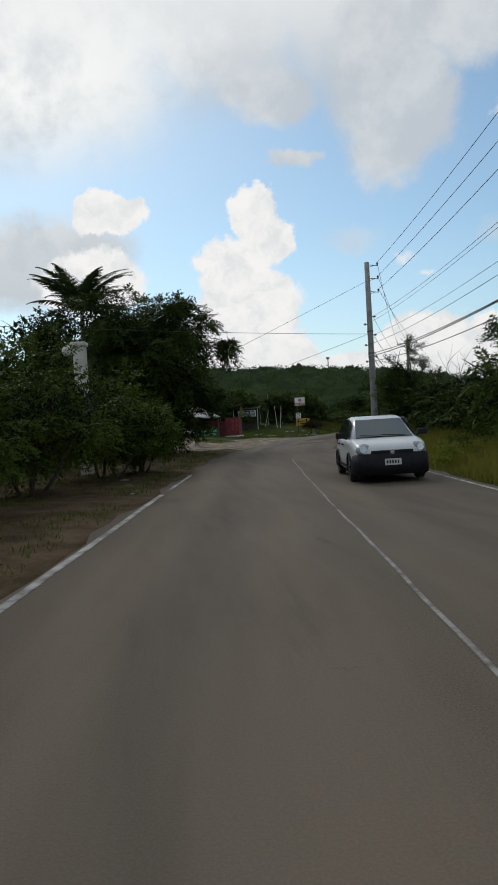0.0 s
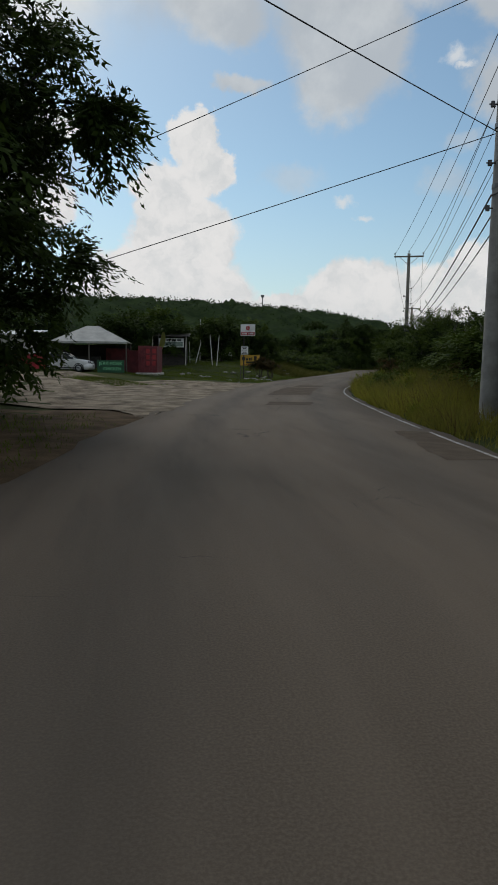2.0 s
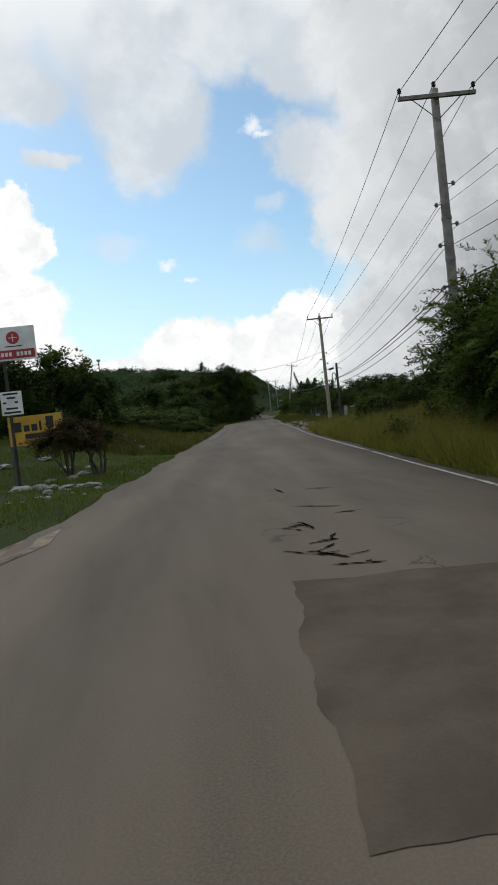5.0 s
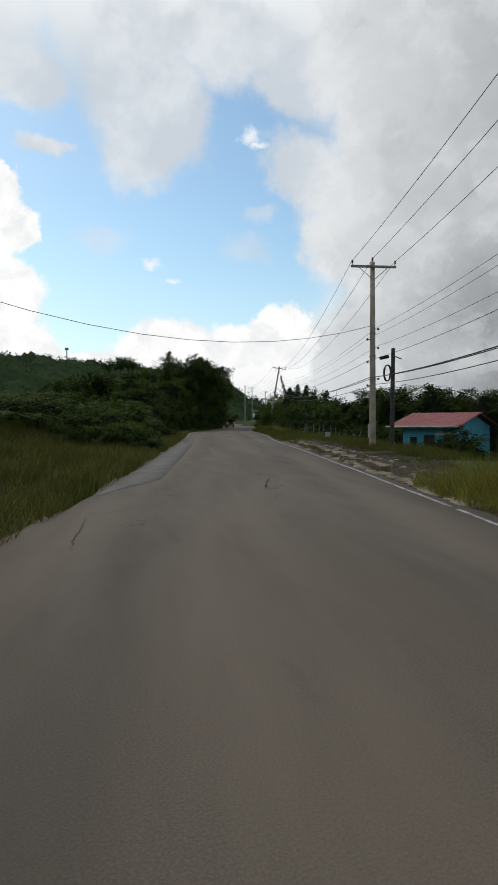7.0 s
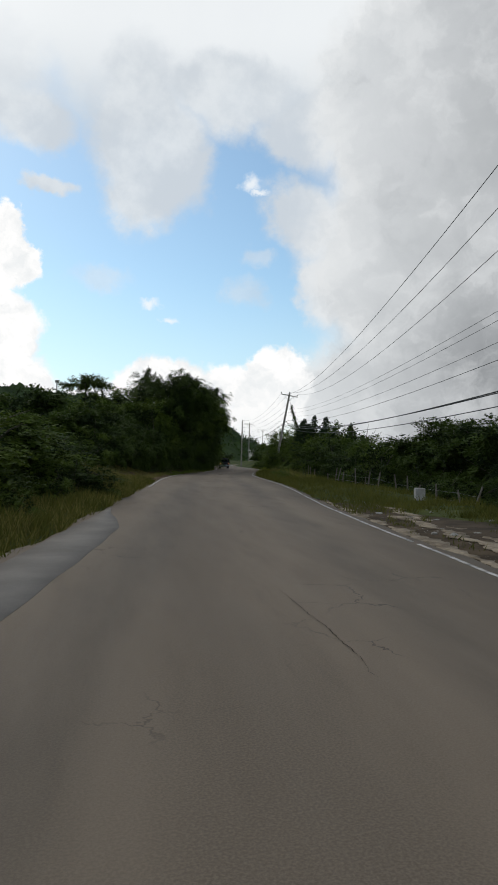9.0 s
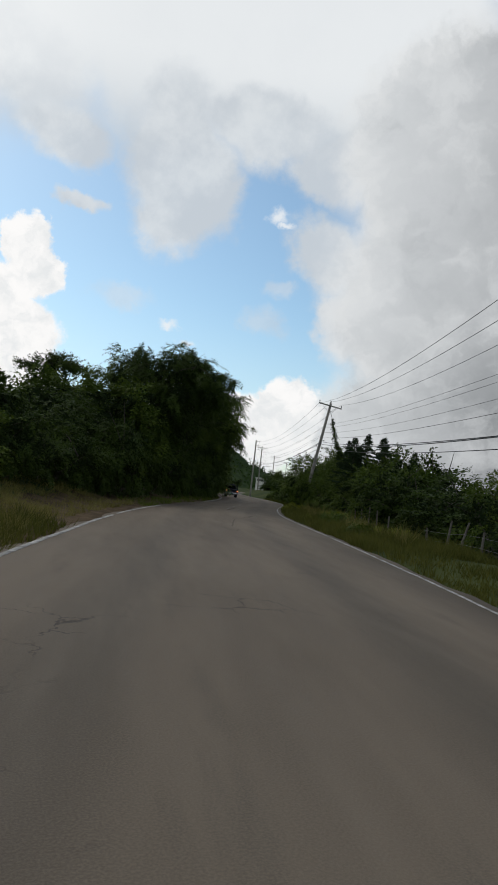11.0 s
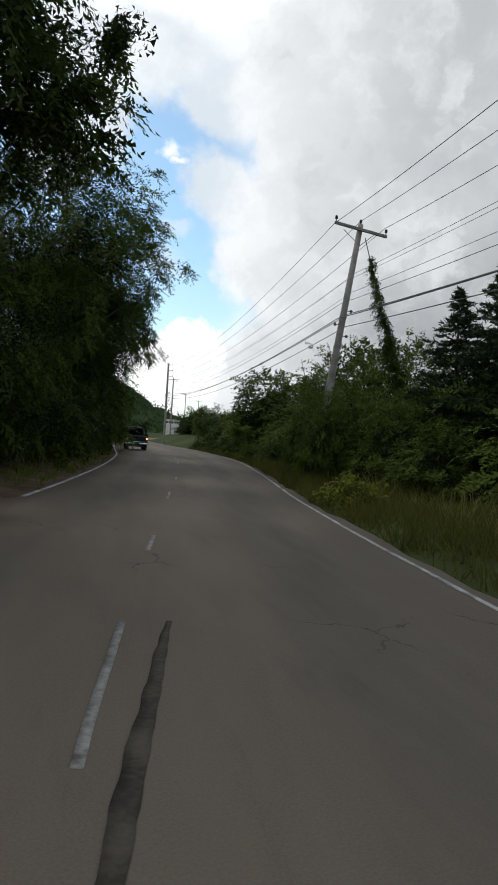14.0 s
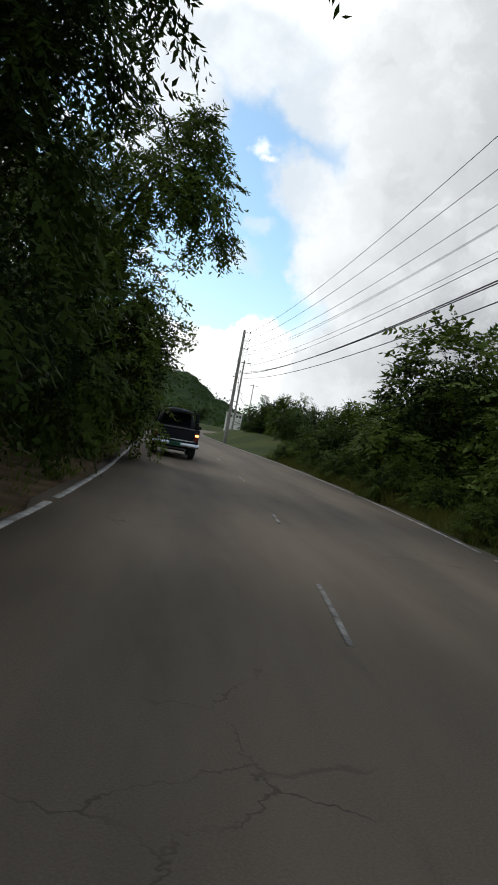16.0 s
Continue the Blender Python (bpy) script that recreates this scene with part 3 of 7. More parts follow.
def marking(label, s0, s1, offset, width, wear, step=1.0, paint=None):
    me = ribbon("road_marking", s0, s1, line_at(offset, width, wear), 0.007, paint or M_PAINT, step, 0.006)
    tagged(new("road_marking", me), label, "road marking", kind="structure")


rng = random.Random(4)
s = -38.0
while s < 330:
    n = rng.uniform(7, 22)
    marking("worn white edge line on asphalt", s, min(s + n, 332), lambda q: half(q) - 0.02, 0.07, 2.0, 0.5)
    s += n + rng.choice((0.25, 0.4, 0.9))
for a, b in ((-38, -8), (-7.6, 9), (9.4, 15.5), (16.5, 22), (155, 171), (172, 184), (202, 226), (226.5, 262), (263, 300)):
    marking("faded white edge line on asphalt", a, b, lambda q: -half(q) + 0.06, 0.11, 5.0)
for a, b in ((-30, -20), (-19, -9), (-8, 1), (1.2, 11), (11.2, 16.4), (16.8, 20.2), (20.6, 27.5), (191, 193.2), (196.4, 197.6), (203, 205), (209.5, 211), (221.6, 223.6), (228, 229.2), (236, 238), (246, 248)):
    marking("scuffed white centre line on asphalt", a, b, lambda q: 0.22 if q < 60 else -0.15, 0.042 if a < 60 else 0.06, 7.0, 0.25, M_OLDPAINT)


def patch(s0, s1, l0, l1, seed, label):
    """A worn repair of other asphalt, thin and ragged all round."""
    g = random.Random(seed)
    ring = []
    corners = ((s0, l0), (s1, l0 + 0.12), (s1 - 0.2, l1), (s0 + 0.15, l1 - 0.1))
    for (a, c), (b, d) in zip(corners, corners[1:] + corners[:1]):
        n = max(6, int(math.hypot(b - a, d - c) / 0.12))
        for k in range(n):
            u, soft = k / n, math.sin(math.pi * k / n)
            jag = wavy(2.4 * u * n * 0.12, 0.045, 0.03, seed + a) * soft + g.uniform(-0.012, 0.012)
            ring.append((a + (b - a) * u + (jag if abs(b - a) < abs(d - c) else 0), c + (d - c) * u + (0 if abs(b - a) < abs(d - c) else jag)))
    mid = ((s0 + s1) / 2, (l0 + l1) / 2)
    verts = [(*spot(*mid), 0.004)] + [(*spot(*q), 0.004) for q in ring]
    faces = [(0, 1 + k, 1 + (k + 1) % len(ring)) for k in range(len(ring))]
    tagged(new("road_patch", mesh_of("road_patch", verts, faces, M_PATCH)), label, "road patch", kind="structure")


patch(49.0, 51.2, -0.3, 1.4, 1, "dark asphalt repair patch in the road")
patch(56.6, 66.5, -0.5, 1.5, 2, "long dark asphalt repair patch in the road")
patch(67.2, 70.6, -0.2, 1.6, 3, "dark crumbling asphalt repair patch")
patch(36.0, 40.5, 2.4, 3.3, 4, "dark asphalt patch beside the edge line")


def crack(points, width, label="thin dark crack in the asphalt"):
    """A jagged crack along points given as way along and offset."""
    r = random.Random(int(points[0][0] * 10))
    lines = [(points, width * 0.42)]
    for (s0, l0), (s1, l1) in zip(points, points[1:]):
        for k in range(r.randint(0, 2)):
            u, a, n = r.uniform(0.1, 0.95), r.uniform(-1.2, 1.2), r.uniform(0.15, 0.6)
            s2, l2 = s0 + (s1 - s0) * u, l0 + (l1 - l0) * u
            lines.append(([(s2, l2), (s2 + n * math.cos(a) * (1.0 if k % 2 else 0.3), l2 + n * math.sin(a + 0.3))], width * 0.3))
    verts, faces = [], []
    for way, broad in lines:
        off, start = 0.0, len(verts) // 2
        for (s0, l0), (s1, l1) in zip(way, way[1:]):
            long = max(0.05, math.hypot(s1 - s0, l1 - l0))
            n = max(4, int(long / 0.05))
            a, b = spot(s0, l0), spot(s1, l1)
            side = np.array([-(b[1] - a[1]), b[0] - a[0]]) / long
            for k in range(n + 1):
                off = off * 0.92 + r.uniform(-0.016, 0.016)
                w = broad * r.uniform(0.05, 0.6) * (0.3 + 0.7 * math.sin(math.pi * (k + 0.5) / (n + 1)))
                c = np.array(a) + (np.array(b) - np.array(a)) * k / n + side * off
                verts += [(*(c - side * w), 0.0085), (*(c + side * w), 0.0085)]
        faces += [(2 * k, 2 * k + 1, 2 * k + 3, 2 * k + 2) for k in range(start, len(verts) // 2 - 1)]
    tagged(new("road_crack", mesh_of("road_crack", verts, faces, M_TAR)), label, "road crack", kind="structure")


for pts, w in (([(79, 0.2), (81.5, 0.5)], 0.025),
               ([(104.6, 0.2), (106.5, 0.6)], 0.04),
               ([(100.5, -2.3), (103, -2.6), (104, -2.0)], 0.05), ([(102, -2.9), (102.4, -1.8)], 0.04),
               ([(50.5, 0.2), (54, 0.0), (56, 0.3)], 0.03), ([(46, 0.1), (49, 0.3)], 0.04), ([(113, 0.1), (116, 0.4)], 0.03), ([(118, -0.4), (118.4, 0.8)], 0.03),
               ([(125, 0.6), (128, 0.3)], 0.035), ([(184, 3.0), (186.5, 2.4)], 0.03), ([(187, 2.2), (187.6, 3.2)], 0.03)):
    crack(pts, w * 0.65)
for pts, w in (([(172.0, 0.32), (174.0, 0.36), (175.8, 0.45), (177.4, 0.53)], 0.09), ([(179.7, 0.95), (180.6, 1.06)], 0.11), ([(180.9, 1.15), (183.0, 1.38)], 0.12), ([(181.4, 1.3), (183.8, 1.6)], 0.12), ([(169.4, 0.35), (170.6, 0.5)], 0.05), ([(74.8, 0.29), (74.3, 0.96)], 0.14), ([(76.8, 0.7), (76.4, 1.31)], 0.15), ([(73.8, 0.77), (73.8, 1.13)], 0.16), ([(72.0, 0.23), (72.1, 0.55)], 0.18), ([(77.3, 0.21), (76.5, 0.33)], 0.16), ([(73.4, 0.26), (72.8, 0.36)], 0.17), ([(71.5, 0.18), (71.4, 0.4)], 0.17), ([(71.0, 0.3), (70.9, 0.75)], 0.17), ([(73.1, 0.05), (72.8, 0.22)], 0.15), ([(71.9, 0.45), (71.6, 0.25), (71.2, 0.5)], 0.14), ([(111.2, 0.22), (110.4, 0.40)], 0.09), ([(110.2, 0.30), (110.1, 0.62)], 0.09), ([(109.6, 0.38), (109.3, 0.78)], 0.09), ([(109.5, 0.50), (108.2, 0.30)], 0.09), ([(108.6, 0.25), (108.5, 0.66)], 0.09), ([(108.0, 0.35), (107.1, 0.27)], 0.09), ([(107.6, 0.48), (107.5, 0.85)], 0.09), ([(107.0, 0.20), (106.9, 0.52)], 0.09), ([(115, 1.35), (114.8, 1.65)], 0.06), ([(120.5, 1.1), (120.6, 1.35)], 0.05)):
    crack(pts, w, "short dark tarred crack in the asphalt")


def skid(s0, l0, s1, l1, width):
    def edges(s):
        u = (s - s0) / (s1 - s0)
        o = l0 + (l1 - l0) * u
        h = width / 2 * (0.05 + 0.95 * math.sin(math.pi * min(max(u, 0.04), 0.96)) ** 0.5) + abs(wavy(s * 5, 0.004, 0.004, 3))
        return [o - h + wavy(s * 4, 0.005, 0.005, 2), o + h]
    tagged(new("skid_mark", ribbon("skid_mark", s0, s1, edges, 0.006, M_SKID, 0.1, 0.002)), "dark rubber skid mark on the asphalt", "skid mark", kind="structure")


for row in ((188.4, -0.03, 193.3, 0.19, 0.10),):
    skid(*row)

# ------------------------------------------------------------------ plants
def leaves(blobs, count, leaf, seed, droop=0.3, clump=16, wide=0.5, ragged=0.25, fill=0.0, near=False, bough=12):
    """Arrays of leaves over some ellipsoids (centre, radii). The leaves stand in feathered sprays, the sprays in boughs that
    bulge from the crown with gaps between them: pointed ovals near the road, three-cornered ones elsewhere."""
    g = np.random.default_rng(seed)
    b = np.array(blobs, float)
    share = (b[:, 3] * b[:, 4] + b[:, 3] * b[:, 5] + b[:, 4] * b[:, 5])
    n = max(1, count // clump)
    boughs = max(len(b) * 3, n // bough)
    own = g.choice(len(b), boughs, p=share / share.sum())
    out = g.normal(size=(boughs, 3))
    out /= np.linalg.norm(out, axis=1)[:, None]
    lump = 1 + ragged * np.sin(out[:, 0] * 5 + own) * np.sin(out[:, 1] * 4 + 2 * own) * np.cos(out[:, 2] * 5)
    deep = 1.0 - (1 - fill) * 0.34 * g.random(boughs) ** 1.5 - fill * g.random(boughs)
    seat = b[own, :3] + out * b[own, 3:] * (deep * lump)[:, None]
    broad_of = (b[own, 3] + b[own, 4] + b[own, 5]) / 3 * g.uniform(0.20, 0.36, boughs)
    pick = g.integers(0, boughs, n)
    off = g.normal(size=(n, 3)) * (0.62, 0.62, 0.40)
    mid = seat[pick] + off * broad_of[pick][:, None]
    axis = out[pick] * 0.75 + off * 0.75 + g.normal(size=(n, 3)) * 0.25 + np.array([0, 0, 0.20 - droop])
    axis /= np.linalg.norm(axis, axis=1)[:, None]
    face = np.array([0, 0, 0.85]) + out[pick] * 0.45 + off * 0.35 + g.normal(size=(n, 3)) * 0.28
    face -= axis * (face * axis).sum(1)[:, None] * 0.7
    face /= np.linalg.norm(face, axis=1)[:, None]
    side = np.cross(axis, face)
    side /= np.linalg.norm(side, axis=1)[:, None] + 1e-9
    u = np.tile(np.linspace(-0.5, 0.5, clump), n)
    hand = np.tile(np.where(np.arange(clump) % 2, 1.0, -1.0), n)[:, None]
    axis, side, mid, face = (np.repeat(v, clump, 0) for v in (axis, side, mid, face))
    m = len(mid)
    at = mid + axis * (u * leaf * 4.5)[:, None] + g.normal(size=(m, 3)) * leaf * 0.16
    at[:, 2] -= droop * leaf * 3.4 * (u + 0.5) ** 2
    way = side * hand * 0.9 + axis * 0.60 + g.normal(size=(m, 3)) * 0.22 - np.array([0, 0, droop * 0.7])
    way /= np.linalg.norm(way, axis=1)[:, None]
    broad = np.cross(way, face + g.normal(size=(m, 3)) * 0.30)
    broad /= np.linalg.norm(broad, axis=1)[:, None] + 1e-9
    long = leaf * ((0.65 + 0.7 * g.random(m)) * (1.12 - 0.9 * np.abs(u) ** 2))[:, None]
    if near:
        fold = np.cross(way, broad) * long * 0.10
        verts = np.stack([at, at + broad * long * wide * 0.46 + way * long * 0.45 + fold, at + way * long * 1.05, at - broad * long * wide * 0.46 + way * long * 0.45 + fold], 1)
        return verts.reshape(-1, 3), np.arange(m * 4).reshape(-1, 4)
    verts = np.stack([at - broad * long * wide * 0.55 + way * long * 0.2, at + broad * long * wide * 0.55 + way * long * 0.35, at + way * long], 1)
    return verts.reshape(-1, 3), np.arange(m * 3).reshape(-1, 3)


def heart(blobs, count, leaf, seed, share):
    """Arrays of added coarse leaves inside a crown, dark to paint in its shade."""
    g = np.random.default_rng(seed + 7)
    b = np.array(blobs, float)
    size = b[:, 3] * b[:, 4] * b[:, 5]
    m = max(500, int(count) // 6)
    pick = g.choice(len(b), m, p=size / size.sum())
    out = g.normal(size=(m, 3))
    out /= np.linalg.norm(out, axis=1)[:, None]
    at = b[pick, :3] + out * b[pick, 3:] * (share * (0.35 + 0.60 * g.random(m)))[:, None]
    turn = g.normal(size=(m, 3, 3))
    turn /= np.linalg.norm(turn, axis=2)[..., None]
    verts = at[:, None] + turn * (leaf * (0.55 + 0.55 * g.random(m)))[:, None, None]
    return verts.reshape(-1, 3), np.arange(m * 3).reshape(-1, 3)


def plant(name, base, blobs, count, leaf, seed, material, label, category="tree", trunk=0.18, stems=1, droop=0.3, bare=0, group="", wide=0.5, ragged=0.25, fill=0.0, core=0.74, near=False, clump=16, bough=12):
    """A tree or bush: tapered, bent stems with limbs into the crown, and the crown's leaves. Blobs lie about the base."""
    root = thing(name, Matrix.Translation(base), label, category, group)
    r = random.Random(seed)
    twigs = []
    for k in range(stems):
        lean = Vector((r.uniform(-0.4, 0.4), r.uniform(-0.4, 0.4), 0)) * (0.5 if stems == 1 else 1.6)
        cx, cy, cz, rx, ry, rz = blobs[k % len(blobs)]
        start = Vector((0, 0, -0.35)) + lean * (0.25 if stems > 1 else 0)
        end = Vector((cx, cy, cz)) + Vector((r.uniform(-0.2, 0.2) * rx, r.uniform(-0.2, 0.2) * ry, 0))
        knots = [start + (end - start) * u + Vector((math.sin(u * 3 + k) * 0.12, math.cos(u * 2.6 + k) * 0.10, 0)) * u * (1 - u) * 4 for u in (0, 0.12, 0.3, 0.5, 0.7, 0.88, 1)]
        part("trunk" if stems == 1 else "stem", mesh_of("trunk", *tube(knots, [trunk * f for f in (1.35, 1.05, 0.9, 0.72, 0.52, 0.34, 0.2)], 8), M_BARK, True), None, root)
        for j in range(5 if stems == 1 else 2):
            a = knots[r.randint(2, 5)]
            bx, by, bz, sx, sy, sz = blobs[r.randrange(len(blobs))]
            b = Vector((bx + r.uniform(-0.8, 0.8) * sx, by + r.uniform(-0.8, 0.8) * sy, bz + r.uniform(-0.1, 0.7) * sz))
            m = (a + b) / 2 + Vector((0, 0, 0.12 * (b - a).length))
            part("limb", mesh_of("limb", *tube([a, (a + m) / 2, m, b], [trunk * 0.42, trunk * 0.3, trunk * 0.2, trunk * 0.07], 6), M_BARK, True), None, root)
    for j in range(bare):
        bx, by, bz, sx, sy, sz = blobs[r.randrange(len(blobs))]
        a = Vector((bx, by, bz))
        d = Vector((r.uniform(-1, 1), r.uniform(-1, 1), r.uniform(0.1, 1))).normalized()
        b = a + Vector((d.x * sx, d.y * sy, d.z * sz)) * 1.25
        twigs.append(tube([a, (a + b) / 2 + Vector((0, 0, 0.1)), b], [0.03, 0.02, 0.006], 5))
    if twigs:
        tagged(part("bare_twig", mesh_of("bare_twig", *joined(twigs), M_BARK, True), None, root, "bare thin twigs"), kind="stuff")
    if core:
        part("inner_foliage", mesh_of("inner_foliage", *heart(blobs, count * (4.0 if near else 1.3), leaf * (0.55 if near else 0.9), seed, core), M_SHADE), None, root, "added inner leaves with crown shade painted in")
    part("crown", mesh_of("crown", *leaves(blobs, count, leaf, seed, droop, clump, wide, ragged, fill, near, bough), material), None, root)
    return root


def dome(r, h, seed, low=0.0, n=6):
    """A bushy heap of ellipsoids of about that radius and height."""
    g = random.Random(seed)
    out = [(0, 0, h * 0.5 + low, r * 0.8, r * 0.8, h * 0.5)]
    for k in range(n):
        a = k * 6.283 / n + g.uniform(-0.4, 0.4)
        f = g.uniform(0.45, 0.75)
        hh = h * g.uniform(0.5, 0.95)
        out.append((math.cos(a) * r * f, math.sin(a) * r * f, hh * 0.52 + low, r * g.uniform(0.34, 0.5), r * g.uniform(0.34, 0.5), hh * 0.5))
    return out


def crown_tree(height, radius, clear, seed, n=9):
    """Ellipsoids of a spreading crown that starts at the clear height."""
    g = random.Random(seed)
    out = [(0, 0, (height + clear) / 2, radius * 0.6, radius * 0.6, (height - clear) * 0.46)]
    for k in range(n):
        a = k * 6.283 / n + g.uniform(-0.3, 0.3)
        f = g.uniform(0.4, 0.7)
        z = clear + (height - clear) * g.uniform(0.22, 0.80)
        out.append((math.cos(a) * radius * f, math.sin(a) * radius * f, z, radius * g.uniform(0.26, 0.42), radius * g.uniform(0.26, 0.42), (height - clear) * g.uniform(0.14, 0.24)))
    return out


def conifer(height, radius):
    return [(0, 0, height * (0.14 + 0.80 * k / 7), radius * (1 - 0.88 * k / 7) + 0.12, radius * (1 - 0.88 * k / 7) + 0.12, height * 0.085) for k in range(8)]


def spire_tree(height, radius, seed):
    """A dark fir-like tree: whorls of drooping boughs set with needle sprays, up to a thin leader."""
    g = np.random.default_rng(seed)
    root = thing("conifer", Matrix.Identity(4), "dark pointed fir-like tree with whorled boughs", "tree", "pointed trees")
    part("trunk", mesh_of("trunk", *tube([Vector((0, 0, -0.3)), Vector((0.05, 0, height * 0.5)), Vector((0, 0.03, height))], [0.15, 0.09, 0.012], 7), M_BARK, True), None, root)
    at, way = [], []
    z = 0.5
    while z < height - 0.15:
        left = 1 - z / height
        reach = radius * min(left ** 0.72, 1.9 * left) + 0.03
        for k in range(8):
            a = g.uniform(0, 6.283)
            r = reach * g.uniform(0.62, 1.12)
            lift = g.uniform(-0.13, 0.13)
            n = int(16 + 46 * r)
            u = g.random(n) ** 0.7
            d = np.array([math.cos(a), math.sin(a), 0.0])
            spread = g.normal(size=(n, 3)) * np.array([0.5, 0.5, 0.12]) * (0.05 + 0.22 * r * (1 - u[:, None] * 0.6))
            at.append(d * (r * u)[:, None] + np.stack([0 * u, 0 * u, z + lift - 0.30 * r * u + 0.24 * r * u ** 3], -1) + spread)
            way.append(d * 0.8 + g.normal(size=(n, 3)) * 0.5 + np.array([0, 0, 0.15]))
        z += 0.24 + 0.26 * left
    at, way = np.vstack(at), np.vstack(way)
    way /= np.linalg.norm(way, axis=1)[:, None]
    m = len(at)
    side = np.cross(way, g.normal(size=(m, 3)))
    side /= np.linalg.norm(side, axis=1)[:, None]
    long = (0.12 + 0.16 * g.random(m))[:, None]
    verts = np.stack([at - side * long * 0.16, at + side * long * 0.16, at + way * long], 1).reshape(-1, 3)
    part("crown", mesh_of("crown", verts, np.arange(3 * m).reshape(-1, 3), M_NEEDLE), None, root)
    part("inner_foliage", mesh_of("inner_foliage", *heart(conifer(height * 0.9, radius * 0.75), 16000, 0.10, seed, 0.6), M_SHADE), None, root, "added inner leaves with crown shade painted in")
    return root


# bushes and trees that repeat are built once, far below the first use, and set out as copies
KINDS = {}


def kind_of(key):
    if key not in KINDS:
        hidden = Vector((0, 0, 0))
        if key[0] == "weed":
            KINDS[key] = plant("weed", hidden, dome(0.55, 0.75, key[1] + 5, 0.0, 5), 620, 0.10, 120 + key[1], (M_WEED, M_LEAF_MID)[key[1]], "leafy yellow-green weed in the verge grass", "weed", 0.012, 3, 0.3, 0, "verge weeds", fill=0.3, core=0, wide=0.42)
        elif key in (("bush", 4), ("bush", 5)):
            KINDS[key] = plant("bush", hidden, dome(2.7, 3.6, 4 + key[1], 0.0, 8), 17000, 0.115, 44 + key[1], (M_LEAF, M_LEAF_MID)[key[1] - 4], ("dark green roadside bush under tall trees", "leafy green bush along the verge")[key[1] - 4], "bush", 0.07, 4, 0.4, 5, "roadside bushes", fill=0.15, near=True)
        elif key[0] == "bush":
            KINDS[key] = plant("bush", hidden, dome(2.0, 2.6, key[1], 0.0), 9600, 0.125, 40 + key[1], (M_LEAF, M_LEAF_MID, M_LEAF, M_LEAF)[key[1] % 4],
                               "dense green roadside bush", "bush", 0.06, 3, 0.35, 4, "roadside bushes", fill=0.15)
        elif key[0] == "tree":
            KINDS[key] = plant("tree", hidden, crown_tree(7.0, 3.6, 1.3, key[1]), 11000, 0.24, 60 + key[1], (M_LEAF, M_LEAF_MID, M_LEAF)[key[1] % 3],
                               "dark green broadleaf tree", "tree", 0.17, 1, 0.35, 5, "roadside trees")
        elif key[0] == "far":
            KINDS[key] = plant("tree", hidden, crown_tree(8.0, 4.6, 0.6, key[1] + 9, 11), 7200, 0.36, 80 + key[1], (M_LEAF, M_LEAF_MID)[key[1] % 2],
                               "dark wooded tree in the middle distance", "tree", 0.2, 1, 0.3, 0, "background trees")
        elif key[0] == "spire":
            KINDS[key] = spire_tree(9.0, 2.9, 97)
        else:
            KINDS[key] = plant("conifer", hidden, conifer(8.5, 2.0), 15000, 0.18, 95 + key[1], M_NEEDLE,
                               "dark pointed casuarina tree", "tree", 0.13, 1, 0.25, 3, "pointed trees", wide=0.3, core=0.6, bough=4)
        KINDS[key].matrix_world = Matrix.Translation((0, 0, -400))
    return KINDS[key]


USED = set()
# breadth and height of each kind, as a share of the plant that was built
BASE = {("bush", 0): (1.5, 1.12), ("bush", 1): (1.3, 1.56), ("bush", 2): (1.3, 1.43), ("bush", 3): (1.3, 1.37), ("tree", 0): (0.95, 0.71), ("tree", 1): (1.0, 0.8), ("tree", 2): (1.05, 0.89), ("conifer", 0): (0.85, 0.77)}


def grow(key, s, l, size, tall=1.0, lift=0.0, label="", place=None):
    """Sets a copy of a kind of plant at a place beside the road."""
    r = random.Random(int(s * 31 + l * 17))
    p = stand(s, l, lift - 0.05)
    if place:
        r = random.Random(int(place[1] * 13))
        p = (*place, level(*place) - 0.05)
    wide, high = BASE.get(key, (1.0, 1.0))
    place_at = Matrix.Translation(p) @ Matrix.Rotation(r.uniform(0, 6.28), 4, "Z")
    grown = Matrix.Diagonal((size * wide, size * wide * r.uniform(0.9, 1.1), size * tall * high, 1))
    first = kind_of(key)
    if key in USED:
        ob = copy_thing(first, place_at @ grown @ Matrix.Diagonal((*(1 / v for v in first.scale), 1)))
    else:
        USED.add(key)
        ob = first
        ob.matrix_world = place_at @ grown
    if label:
        ob["label"] = label
    return ob


def blades(name, spots, length, width, seed, material, label, lean=0.45, category="grass"):
    """Grass: a three-cornered blade at each place."""
    g = np.random.default_rng(seed)
    at = np.asarray(spots, float)
    n = len(at)
    a = g.random(n) * 6.283
    side = np.stack([np.cos(a), np.sin(a), 0 * a], -1) * (width * (0.6 + 0.8 * g.random(n)))[:, None]
    tuft = 0.5 + 0.25 * np.sin(at[:, 0] * 1.9 + 1.3 * np.sin(at[:, 1] * 0.8)) + 0.25 * np.sin(at[:, 1] * 1.3 + 2 * np.sin(at[:, 0] * 0.6))
    tall = (length * (0.35 + 0.55 * g.random(n)) * (0.55 + 0.95 * tuft))[:, None]
    tip = at + np.c_[g.normal(size=(n, 2)) * lean, np.ones(n)] * tall
    verts = np.stack([at - side, at + side, tip], 1).reshape(-1, 3)
    ob = new(name, mesh_of(name, verts, np.arange(3 * n).reshape(-1, 3), material))
    return tagged(ob, label, category, kind="stuff")


